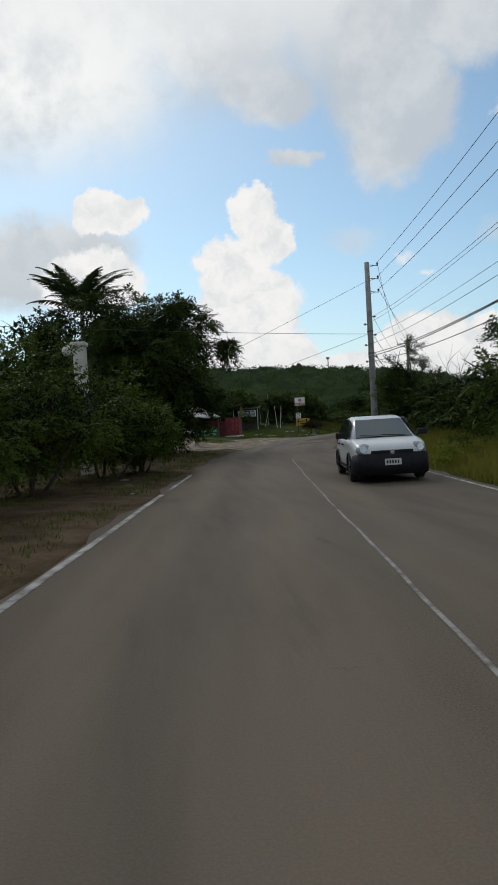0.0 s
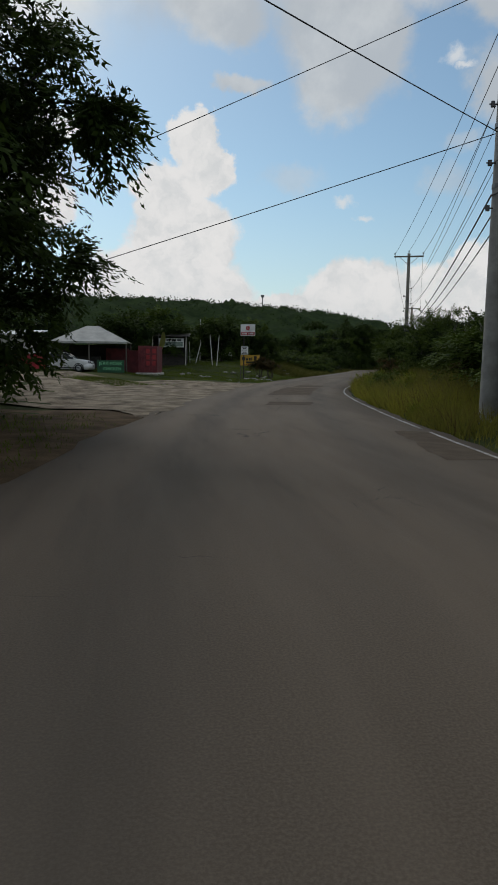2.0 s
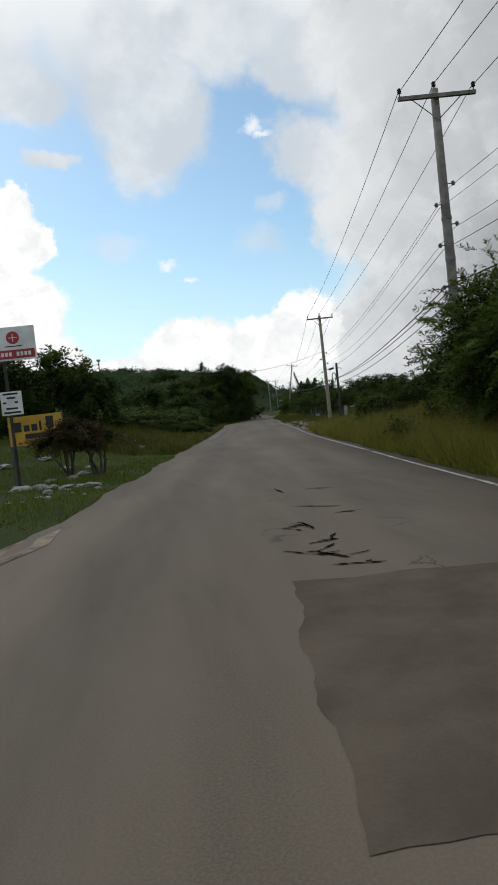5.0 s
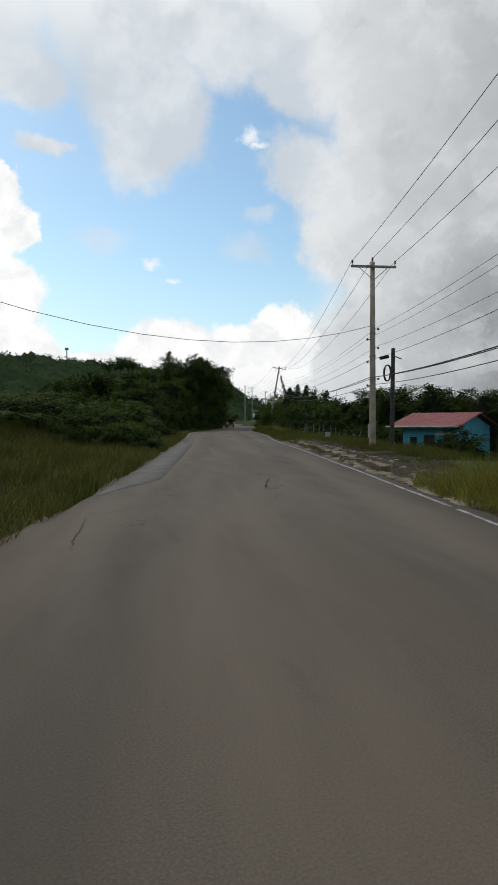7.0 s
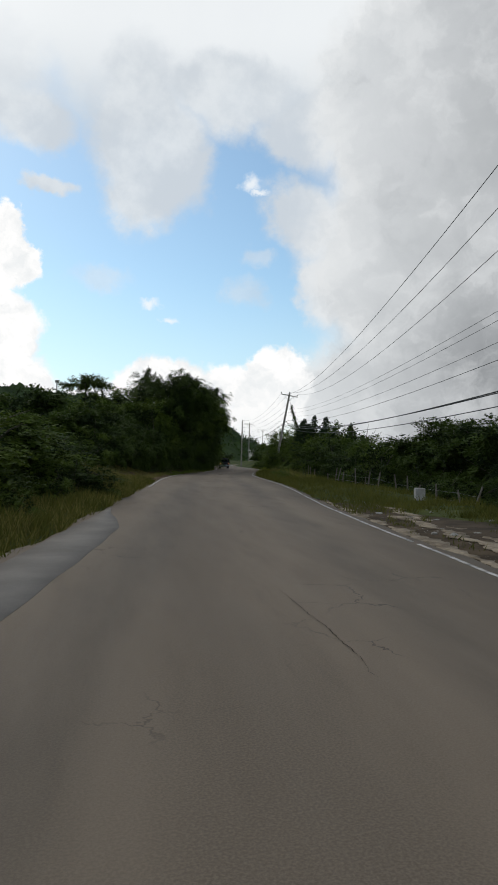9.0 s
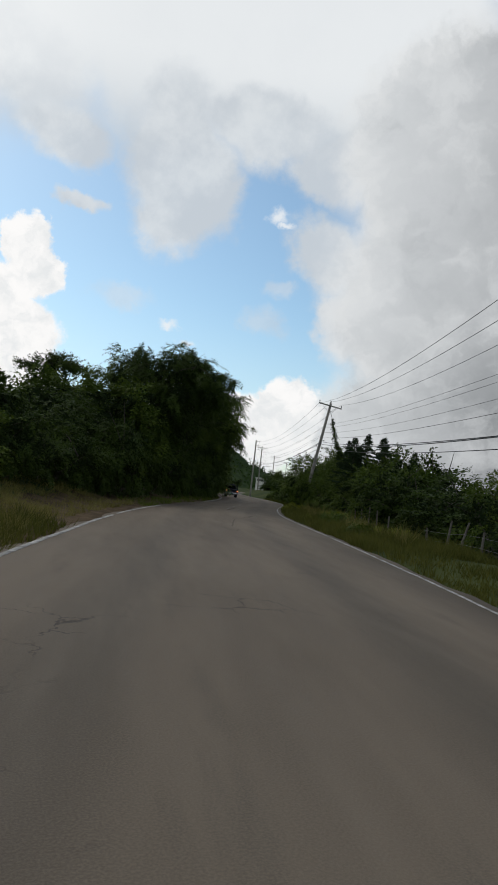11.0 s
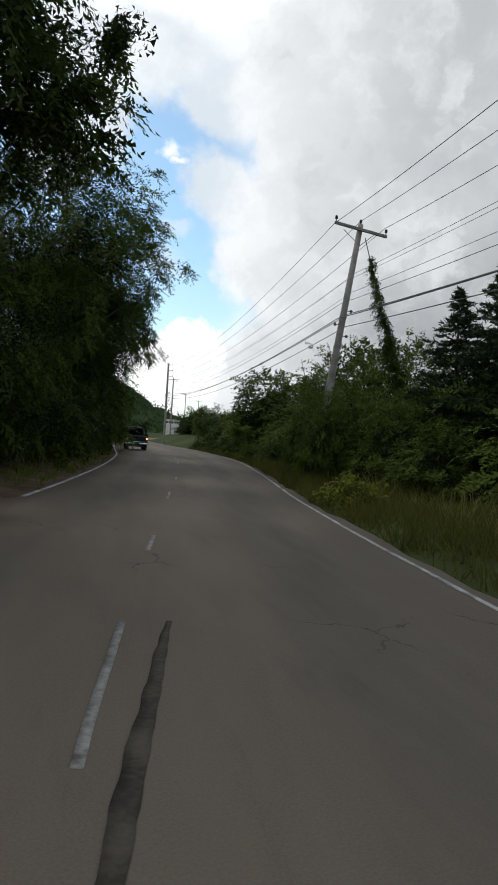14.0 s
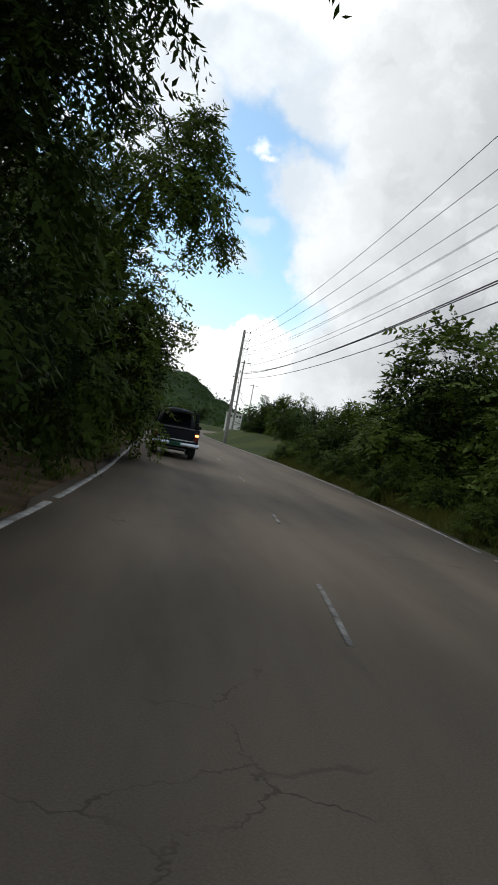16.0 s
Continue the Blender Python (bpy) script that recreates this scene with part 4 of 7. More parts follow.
def strewn(n, s0, s1, near, far, seed, clumped=0.0):
    """Places strewn beside the road, between two offsets that may change along it."""
    g = np.random.default_rng(seed)
    if clumped:
        k = max(1, int(n * 0.06))
        s = np.repeat(g.uniform(s0, s1, k), n // k) + g.normal(size=k * (n // k)) * clumped
        u = np.repeat(g.random(k), n // k) + g.normal(size=k * (n // k)) * 0.03
    else:
        s, u = g.uniform(s0, s1, n), g.random(n) ** 1.3
    a = np.array([near(q) for q in s])
    b = np.array([far(q) for q in s])
    l = a + (b - a) * np.clip(u, 0, 1.05)
    d = np.stack([np.interp(s, RUN, AHEAD[:, 0]), np.interp(s, RUN, AHEAD[:, 1])], -1)
    x = np.interp(s, RUN, LINE[:, 0]) + l * d[:, 1]
    y = np.interp(s, RUN, LINE[:, 1]) - l * d[:, 0]
    return np.stack([x, y, heights(x, y) - 0.02], -1)


# verges
blades("grass", strewn(42000, -12, 46, lambda q: half(q) + 0.4, lambda q: 9.0, 1, 0.35), 0.6, 0.011, 1, M_GRASS, "uncut green grass on the road verge")
blades("grass", strewn(26000, 44, 68, lambda q: half(q) + 0.45, lambda q: 9.5, 63, 0.35), 0.75, 0.012, 63, M_GRASS_PALE, "tall bright yellow-green grass on the road verge")
blades("grass", strewn(52000, 64, 108, lambda q: half(q) + 0.45, lambda q: 9.5, 2, 0.35), 0.75, 0.011, 2, M_GRASS, "tall yellow-green grass on the road verge")
blades("grass", strewn(18000, 46, 104, lambda q: half(q) + 0.9, lambda q: 8.5, 3, 0.3), 1.0, 0.008, 3, M_STRAW, "tall straw-coloured seeding grass on the verge")
blades("grass", strewn(13000, 40, 106, lambda q: half(q) + 0.5, lambda q: 9.0, 62, 0.8), 0.7, 0.011, 62, M_DRYBUSH, "dry brown patches in the verge grass")
blades("grass", strewn(24000, 116, 176, lambda q: half(q) + (3.2 if q < 140 else 0.4), lambda q: 9.2 if q < 147 else 11, 4, 0.35), 0.36, 0.016, 4, M_GRASS_DEEP, "green grass beyond the gravel shoulder")
blades("grass", strewn(60000, 168, 262, lambda q: half(q) + 0.35, lambda q: half(q) + 5.0, 5, 0.35), 0.55, 0.012, 5, M_GRASS_DEEP, "uncut green grass on the road verge")
blades("grass", strewn(2200, 172, 215, lambda q: half(q) + 2.0, lambda q: half(q) + 4.5, 6, 0.3), 0.95, 0.012, 6, M_STRAW, "pale seeding grass before the bushes")
blades("grass", strewn(20000, -12, 44, lambda q: -half(q) - 0.4, lambda q: -9.0, 7, 0.35), 0.16, 0.014, 7, M_LAWN, "short trodden grass under the trees")
blades("grass", strewn(46000, 76, 100, lambda q: -half(q) - 0.3, lambda q: -18.0, 8, 0.3), 0.16, 0.014, 8, M_LAWN, "short green lawn beside the road")
blades("grass", strewn(46000, 96, 165, lambda q: -half(q) - 0.12, lambda q: -9.5, 9, 0.35), 0.5, 0.018, 9, M_GRASS_DEEP, "rough grass on the roadside bank")
blades("grass", strewn(10000, 158, 182, lambda q: -half(q) - 0.8, lambda q: -9.0, 10, 0.35), 0.3, 0.016, 10, M_STRAW, "dry grass beside the road edge line")
blades("grass", strewn(9000, 182, 262, lambda q: -half(q) - 0.25, lambda q: -half(q) - 2.6, 11, 0.35), 0.28, 0.016, 11, M_LAWN, "short dark grass under overhanging trees")


tagged(new("verge", ribbon("verge", -14, 45.5, lambda q: [-half(q) - 0.06 + wavy(q, 0.04, 0.05, 2), -half(q) - 0.5, -half(q) - 1.4, -half(q) - 2.6, -6.8, -8.2 + wavy(q, 0.3, 0.2, 1)], 0.03, M_LITTER, 0.7, 0.05, True)), "brown trodden earth with dead leaves under the trees", "verge", kind="structure")
tagged(new("verge", ribbon("verge", 158, 262, lambda q: [-half(q) - 0.06 + wavy(q, 0.03, 0.04, 2), -half(q) - 0.5, -half(q) - 1.2, -half(q) - 2.2, -half(q) - 3.4 + wavy(q, 0.2, 0.2, 1)], 0.03, M_LITTER, 0.8, 0.05, True)), "brown earth with dead leaves along the wood", "verge", kind="structure")
blades("dead_leaves", strewn(4000, 160, 258, lambda q: -half(q) - 0.15, lambda q: -half(q) - 3.0, 32), 0.05, 0.03, 32, M_DEADLEAF, "dead brown leaves strewn along the wood", 1.6, "leaves")
blades("dead_leaves", strewn(5200, -12, 43, lambda q: -half(q) - 0.2, lambda q: -8.0, 31), 0.05, 0.03, 31, M_DEADLEAF, "dead brown leaves strewn on the verge", 1.6, "leaves")


blades("grass", strewn(16000, 98, 164, lambda q: -half(q) - 0.1, lambda q: -8.0, 33, 0.3), 0.5, 0.010, 33, M_STRAW, "dry seeding grass on the roadside bank")
blades("grass", strewn(3000, 106, 142, lambda q: half(q) + 0.5, lambda q: half(q) + 3.4, 34, 0.2), 0.22, 0.014, 34, M_GRASS_DEEP, "sparse grass tufts on the broken shoulder")


# left side, by the start: hedge, broad tree, palm
def left_hedge():
    for k, (s, l, r, h) in enumerate(((6, -8.2, 2.6, 3.6), (11.5, -7.4, 2.7, 3.8), (16.8, -6.8, 2.6, 3.95), (21.6, -6.0, 2.2, 3.2), (24.4, -5.4, 1.6, 2.4), (1, -8.6, 2.6, 3.6), (-5, -8.6, 2.6, 3.6))):
        plant("hedge_bush", stand(s, l), dome(r, h * 0.86, k + 3, 0.5), 20000, 0.105, 200 + k, M_LEAF_MID, "clipped green hedge bush with bare stems", "bush", 0.05, 4, 0.2, 2, "hedge by the road", fill=0.1, core=0.88)


left_hedge()
plant("tree", stand(41, -9.2), [(3.2, -0.2, 7.6, 2.3, 2.4, 1.9), (0.3, 0, 5.9, 3.9, 4.0, 3.0), (2.2, -1.0, 4.8, 2.3, 2.4, 2.2), (4.4, -1.4, 6.1, 1.6, 1.4, 0.8), (5.6, -1.6, 6.6, 1.2, 0.9, 0.4), (-3.4, 0.5, 4.9, 2.8, 3.0, 2.6), (1.4, 1.5, 8.6, 2.2, 2.4, 1.9), (-1.0, -1.6, 8.2, 2.4, 2.4, 1.8),
                                (3.6, -0.4, 3.5, 1.6, 1.6, 1.0), (2.7, -0.8, 2.3, 1.6, 1.6, 1.1), (2.0, -0.6, 1.2, 1.5, 1.6, 0.9), (0.5, -3.0, 4.0, 3.2, 2.2, 2.2), (-3.0, -2.4, 3.2, 2.8, 2.0, 2.2), (2.0, 2.4, 4.0, 2.4, 2.6, 2.4), (3.2, 0.6, 6.6, 1.8, 2.0, 1.2), (0, 0, 2.6, 2.6, 2.6, 1.6)],
      60000, 0.19, 301, M_LEAF, "broad dark tree hanging over the verge", "tree", 0.30, 2, 0.45, 3, near=True, wide=0.42, core=0.85, clump=20)
plant("tree", stand(35.6, -7.7), crown_tree(8.6, 3.9, 0.8, 31, 12), 36000, 0.19, 302, M_LEAF, "tall dark tree with feathery drooping leaves behind the hedge", "tree", 0.24, 1, 0.45, 4, near=True, wide=0.44, core=0.85, clump=20)
for k, (s, l, size, tall) in enumerate(((14, -13.5, 1.5, 0.75), (20, -13.0, 1.5, 0.75), (8, -13.5, 1.5, 0.75), (27, -13.0, 1.5, 0.75), (36, -15, 1.6, 1.1), (48, -15.5, 1.6, 1.2), (47, -12, 1.4, 1.1), (0, -13, 1.5, 1.1))):
    grow(("bush", 0), s, l, size, tall)
grow(("tree", 0), 46, -16.4, 1.35, 1.6)
grow(("tree", 2), 45, -21.0, 1.1, 1.1)


def palm(base, height, seed):
    root = thing("palm_tree", Matrix.Translation(base), "tall feathery palm with arching fronds and a grey trunk", "palm tree")
    r = random.Random(seed)
    knots = [Vector((math.sin(u * 1.4) * 0.5, 0.2 * u, height * u)) for u in np.linspace(0, 1, 9)]
    part("trunk", mesh_of("trunk", *tube(knots, np.linspace(0.24, 0.13, 9), 10), M_POLE, True), None, root, "ringed grey palm trunk")
    top = knots[-1]
    for k in range(22):
        a = k * 2.4 + r.uniform(-0.2, 0.2)
        rise = 0.25 + 1.3 * k / 21 + r.uniform(-0.1, 0.1)
        n, size = 30, r.uniform(3.6, 4.5)
        out = Vector((math.cos(a), math.sin(a), 0))
        spine = [top + out * size * u * math.cos(rise * (1 - u * 0.6)) + Vector((0, 0, size * (math.sin(rise) * u - 0.32 * u * u * u))) for u in np.linspace(0, 1, n)]
        verts, faces = [], []
        for i in range(2, n - 1):
            d = (spine[i + 1] - spine[i - 1]).normalized()
            side = d.cross(Vector((0, 0, 1))).normalized()
            long = 0.85 * math.sin(math.pi * min(0.97, i / n + 0.12)) + 0.1
            for sgn in (-1, 1):
                w = (side * sgn + d * 0.75 + Vector((0, 0, -0.35 + r.uniform(-0.15, 0.15)))).normalized()
                q = w.cross(d).normalized()
                for off in (0.0, 0.5):
                    c = spine[i] + (spine[i + 1] - spine[i]) * off
                    e = c + w * long * r.uniform(0.85, 1.1)
                    verts += [c - d * 0.04, c + d * 0.04, (c + e) / 2 + d * 0.055 + q * 0.02, e]
                    faces.append((len(verts) - 4, len(verts) - 3, len(verts) - 2, len(verts) - 1))
        v, f = tube(spine, np.linspace(0.035, 0.008, n), 5)
        me = mesh_of("frond", *joined([(np.array([tuple(p) for p in verts]), np.array(faces)), (v, f)]), M_PALM)
        part("frond", me, None, root)
    return root


palm(stand(44, -14.2), 9.7, 7)

# right side, from the start to the second pole
for k, (s, l, size, tall) in enumerate(((18, 10.5, 1.3, 1.1), (24, 9.4, 1.25, 0.9), (29.5, 8.8, 1.2, 0.75), (35, 8.6, 1.2, 0.75), (40, 9.2, 1.2, 0.78), (45.5, 8.4, 1.1, 0.47), (50, 8.8, 1.2, 0.52), (55, 9.2, 1.1, 0.58), (61, 10.6, 1.1, 0.42), (66, 10.6, 1.1, 0.5), (70, 10.0, 1.3, 0.9), (33, 13.0, 1.4, 0.8))):
    grow(("bush", 1 if 44 < s < 68 else k % 4), s, l, size, tall)
plant("tree", stand(40.2, 7.0), [(0.1, 0, 4.9, 0.55, 0.55, 0.9), (-0.6, 0.3, 4.0, 0.8, 0.8, 0.8), (0.8, -0.2, 4.1, 0.8, 0.8, 0.9), (0.1, 0.2, 3.2, 1.5, 1.5, 0.9), (-1.1, -0.3, 2.7, 0.9, 0.9, 0.8), (1.4, 0.4, 2.6, 1.1, 1.1, 1.0), (0, 0, 1.6, 1.9, 1.9, 1.2)],
      12000, 0.13, 310, M_LEAF, "small dark tree with upswept open branches", "tree", 0.09, 3, 0.0, 16, ragged=0.5, core=0.55, near=True, wide=0.36)


def dead_tree(base, height, seed, stem=0.09):
    """A leafless tree of forked grey twigs."""
    root = thing("dead_tree", Matrix.Translation(base), "leafless grey tree with crooked bare twigs", "tree")
    r = random.Random(seed)
    made = []

    def fork(a, way, long, thick, depth):
        pts = [a]
        for k in range(4):
            way = (way + Vector((r.uniform(-0.35, 0.35), r.uniform(-0.35, 0.35), r.uniform(-0.05, 0.25)))).normalized()
            pts.append(pts[-1] + way * long / 4)
        made.append((depth, tube(pts, [thick, thick * 0.86, thick * 0.72, thick * 0.6, thick * 0.45], 6)))
        if depth:
            for k in range(3):
                turn = Vector((r.uniform(-1, 1), r.uniform(-1, 1), r.uniform(0.0, 0.9))).normalized()
                fork(pts[r.randint(2, 4)], (way + turn * 0.9).normalized(), long * r.uniform(0.5, 0.75), thick * 0.5, depth - 1)

    fork(Vector((0, 0, -0.3)), Vector((0, 0, 1)), height * 0.55, stem, 3)
    part("trunk", mesh_of("trunk", *made[0][1], M_POLE, True), None, root)
    tagged(part("twig", mesh_of("twig", *joined([m for d, m in made[1:]]), M_POLE, True), None, root, "bare crooked twigs"), kind="stuff")


dead_tree(stand(43.5, 11.2), 6.8, 3)
plant("tree", stand(31, 11.5), crown_tree(6.4, 3.0, 1.0, 42, 7), 11000, 0.17, 311, M_LEAF, "small tree with bare twigs at the top", "tree", 0.12, 2, 0.3, 14, ragged=0.5)
for k, (s, l, size, tall) in enumerate(((76, 12.6, 0.95, 0.75), (81.5, 12.2, 1.0, 0.80), (87, 13.0, 1.05, 0.85), (92, 12.6, 0.95, 0.85), (84, 17, 1.1, 0.9), (97, 14.5, 1.0, 0.85), (70, 15, 1.0, 0.75), (103, 16, 1.0, 0.9))):
    grow(("tree", k % 3), s, l, size, tall)
for k, (s, l, size, tall) in enumerate(((75, 9.4, 1.15, 1.0), (84, 9.9, 1.2, 1.05), (94, 10.4, 1.2, 1.1), (100, 12.0, 1.2, 1.0))):
    grow(("bush", (k + 1) % 4), s, l, size, tall)
plant("tree", stand(79.6, 7.7), dome(3.1, 4.4, 47, 0.2, 9), 40000, 0.095, 312, M_LEAF_MID, "broad green feathery tree beside tall grass", "tree", 0.15, 3, 0.2, 2, near=True, wide=0.36, clump=26, core=0.9)
plant("tree", stand(82.2, 6.9), dome(2.4, 4.1, 49, 0.2, 10), 46000, 0.105, 313, M_LEAF_MID, "dark green feathery tree beside tall grass", "tree", 0.11, 3, 0.15, 2, near=True, ragged=0.12, wide=0.36, clump=26, core=0.9)
plant("tree", stand(73.5, 8.3), dome(2.4, 3.8, 50, 0.2, 8), 28000, 0.095, 314, M_LEAF_MID, "dark green feathery tree beside tall grass", "tree", 0.11, 3, 0.15, 2, near=True, ragged=0.14, wide=0.36, clump=26, core=0.9)
for k, (s, l, r, h) in enumerate(((60.5, 8.6, 1.9, 2.5), (66.5, 8.4, 2.1, 3.8))):
    plant("tree", stand(s, l), dome(r, h, 56 + k, 0.2, 8), 22000, 0.095, 316 + k, M_LEAF_MID, "green feathery tree beside tall grass", "tree", 0.10, 3, 0.1, 3, near=True, ragged=0.14, wide=0.36, clump=26)
plant("dry_bush", stand(74.6, 5.7), dome(1.15, 2.15, 53, 0.0, 6), 8000, 0.07, 315, M_DRYBUSH, "rounded dry brown bush in tall grass", "bush", 0.03, 4, 0.2, 4, fill=0.2, core=0.6)
plant("dry_bush", stand(52, 7.6), dome(1.0, 1.7, 54, 0.0, 6), 6000, 0.07, 319, M_DRYBUSH, "low dry brown bush in the verge grass", "bush", 0.03, 4, 0.2, 6, fill=0.2, core=0.5)
dead_tree(stand(57.5, 8.3), 3.3, 8, 0.05)
for s, l, size in ((95.8, 5.8, 0.5), (98.4, 6.5, 0.55), (97.2, 7.6, 0.6)):
    grow(("bush", 1), s, l, size, 0.78)
grow(("bush", 1), 110, 9.2, 0.7, 0.7)
grow(("bush", 2), 113.5, 10.4, 0.75, 0.7)
grow(("bush", 3), 87.5, 7.4, 0.75, 0.9, label="rounded rust-green bush in tall grass")

for k in range(54):
    r = random.Random(k + 800)
    s = r.uniform(45, 68)
    grow(("weed", 0), s, half(s) + 0.75 + 2.4 * r.random() ** 1.5, 0.35 + 0.4 * r.random(), 0.8 + 0.6 * r.random())
for k in range(64):
    r = random.Random(k + 400)
    s = r.uniform(43, 106) if k < 40 else (r.uniform(10, 42) if k < 48 else r.uniform(172, 226))
    grow(("weed", k % 2), s, half(s) + 0.9 + 3.2 * r.random(), 0.7 + 0.9 * r.random(), 0.8 + 0.6 * r.random())

# right side, behind the house and the fence
for k, (s, l) in enumerate(((112, 20), (118, 24), (124, 27), (131, 28), (138, 27), (144, 25), (150, 22), (155.5, 19.5), (161, 17.5), (166.5, 17), (172, 16.5), (148, 30), (158, 26), (168, 24), (120, 33), (134, 35), (178, 20))):
    grow(("tree", (0, 2)[k % 2]), s, l, 1.05 + 0.1 * (k % 3), 0.86 if k % 2 else 1.02, 0.4)
for k, (s, l) in enumerate(((141, 22), (147, 20.5), (152, 18), (158, 16), (126, 25), (170, 20), (175, 17))):
    grow(("conifer", 0), s, l, 0.85 + 0.08 * (k % 3), 0.9)

for k in range(9):
    grow(("bush", 0), 139 + k * 4.2, 15.5 - 0.25 * k + math.sin(k * 2.1), 0.85, 1.1)

# right side, from the bend to the leaning pole
for k, (s, l, size, tall) in enumerate(((178, 13.5, 1.1, 0.95), (183, 13.0, 1.15, 0.95), (188, 12.6, 1.2, 0.95), (193, 12.0, 1.25, 1.0), (198, 11.2, 1.3, 1.05), 
                                        (195, 15.5, 1.7, 0.95), (203, 14.0, 1.7, 1.2), (211, 13.0, 1.6, 1.3), (187, 16.5, 1.5, 0.75), (248, 10.4, 1.4, 1.3))):
    grow(("bush", (k * 3 + 1) % 4), s, l, size, tall)
for k, (s, l, size, tall) in enumerate(((203, 10.8, 1.4, 0.92), (208, 10.2, 1.2, 1.25), (213, 9.8, 1.2, 1.35), (218.5, 9.8, 1.3, 1.5), (224, 9.8, 1.65, 1.22), (229, 10.2, 1.45, 1.5))):
    grow(("bush", 5), s, l, size, tall)
for s, l, size, tall in ((213.0, 6.3, 0.62, 1.55), (216.4, 7.4, 0.85, 1.3), (210.4, 7.2, 0.72, 1.25), (214.2, 4.95, 0.40, 2.5), (212.0, 5.1, 0.42, 2.2), (216.2, 5.2, 0.42, 2.4), (207.2, 7.6, 0.7, 1.0)):
    grow(("bush", 5), s, l, size, tall)
for k, (s, l, size) in enumerate(((207.2, 9.0, 0.84), (210.0, 8.8, 0.80), (208.8, 10.3, 0.89), (208.2, 9.6, 0.78), (209.5, 11.8, 0.87), (205.6, 11.5, 0.76), (209.0, 12.9, 0.74), (213.5, 15.4, 0.80))):
    grow(("spire", 0), s, l, size, 1.0)
for k, (s, l, size, tall) in enumerate(((190, 22, 0.85, 0.55), (182, 22, 0.85, 0.55), (216, 17, 0.85, 0.75), (197, 22, 0.9, 0.62))):
    grow(("tree", k % 3), s, l, size, tall)

# right side, by the end
plant("tree", stand(242, 8.6), dome(3.7, 7.0, 51, 0.2, 8), 16000, 0.24, 320, M_LEAF_MID, "broad-leaved fresh green tree beside the verge", "tree", 0.14, 3, 0.35, 4, wide=0.6, near=True)
plant("tree", stand(235, 9.4), dome(3.5, 6.6, 52, 0.2, 8), 13000, 0.22, 321, M_LEAF_MID, "broad-leaved green tree beside the verge", "tree", 0.14, 3, 0.35, 4, wide=0.6, near=True)
for k, (s, l, size, tall) in enumerate(((240, 7.6, 0.9, 0.8), (247, 7.8, 1.0, 0.9), (252, 8.4, 1.1, 0.95), (257, 9.0, 1.1, 0.95), (263, 9.6, 1.1, 0.95), (270, 10, 1.1, 1.0), (278, 10.5, 1.2, 1.0), (287, 11, 1.2, 1.0), (250, 11.5, 1.4, 1.3), (298, 11, 1.3, 1.1), (310, 12, 1.4, 1.1))):
    grow(("bush", (k + 2) % 4), s, l, size, tall)
for k in range(15):
    s = 226 + k * 2.5
    grow(("bush", 5), s, half(s) + 1.6 + 0.5 * math.sin(k * 2.3), 0.36 + 0.10 * math.sin(k * 1.7), 0.95 + 0.2 * math.cos(k))
grow(("tree", 0), 297, 9.5, 0.75, 0.75, -0.6, "round dark tree beside the far road")
for k, (s, l) in enumerate(((262, 16), (275, 18), (290, 20), (308, 22), (325, 20), (340, 24))):
    grow(("far", k % 2), s, l, 0.58, 0.40)

# left side, behind the stall and the lawn
for k, (s, l, size, tall) in enumerate(((101, -13.2, 0.80, 0.90), (105, -10.4, 0.64, 1.06), (95, -17.5, 0.80, 0.82), (107, -15.5, 0.82, 0.85), (92, -21.0, 0.80, 0.98), (99, -19.0, 0.82, 1.0), (102.6, -8.6, 0.46, 1.15), (113, -14.5, 0.70, 0.85), (85, -26, 0.85, 0.85), (76, -30, 0.85, 0.85), (66, -34, 0.9, 0.85), (56, -38, 0.9, 0.85), (88, -32, 0.95, 0.9), (103, -26, 0.9, 0.85), (113, -23, 0.85, 0.8), (48, -36, 0.9, 0.9),
                                        (118, -20, 0.68, 0.30), (126, -21, 0.68, 0.28), (136, -20, 0.7, 0.26), (122, -32, 1.0, 0.32), (136, -32, 1.0, 0.32), (150, -30, 1.0, 0.34), (160, -28, 1.0, 0.36))):
    grow(("far", k % 2), s, l, size, tall)
# left side, scrub on the bank
for k, (s, l, size, tall) in enumerate(((104, -10.5, 0.8, 0.7), (109, -11.5, 1.0, 0.8), (114, -10.8, 0.95, 0.85), (119, -9.6, 0.85, 0.8), (123, -9.0, 0.9, 0.85), (127.5, -8.4, 0.95, 0.9), (132, -8.0, 1.0, 0.95), (137, -7.8, 1.0, 1.0), (142, -8.0, 1.05, 1.0), (147, -8.4, 1.1, 1.0), (152, -9.0, 1.1, 1.05),
                                        (113, -14.5, 1.2, 0.7), (121, -13.5, 1.2, 0.7), (129, -12.5, 1.2, 0.75), (138, -12.4, 1.2, 0.8), (147, -13, 1.3, 0.9), (157, -10.5, 1.1, 1.0), (162, -11.4, 1.1, 1.0), (167, -10.8, 1.0, 0.9), (172, -10.6, 1.1, 1.0))):
    grow(("bush", 1 if s < 150 else (k * 5 + 2) % 4), s, l, size, tall * (0.42 if s < 134 else (0.5 if s < 155 else 0.65)))

for k in range(13, 34):
    r = random.Random(k + 70)
    grow(("bush", (1, 0, 1)[k % 3]), 103 + k * 1.35 + r.uniform(-0.8, 0.8), -4.6 - r.random() * 3.4, 0.24 + 0.26 * r.random(), 0.55 + 0.35 * r.random(), label="low weedy bush on the roadside bank")

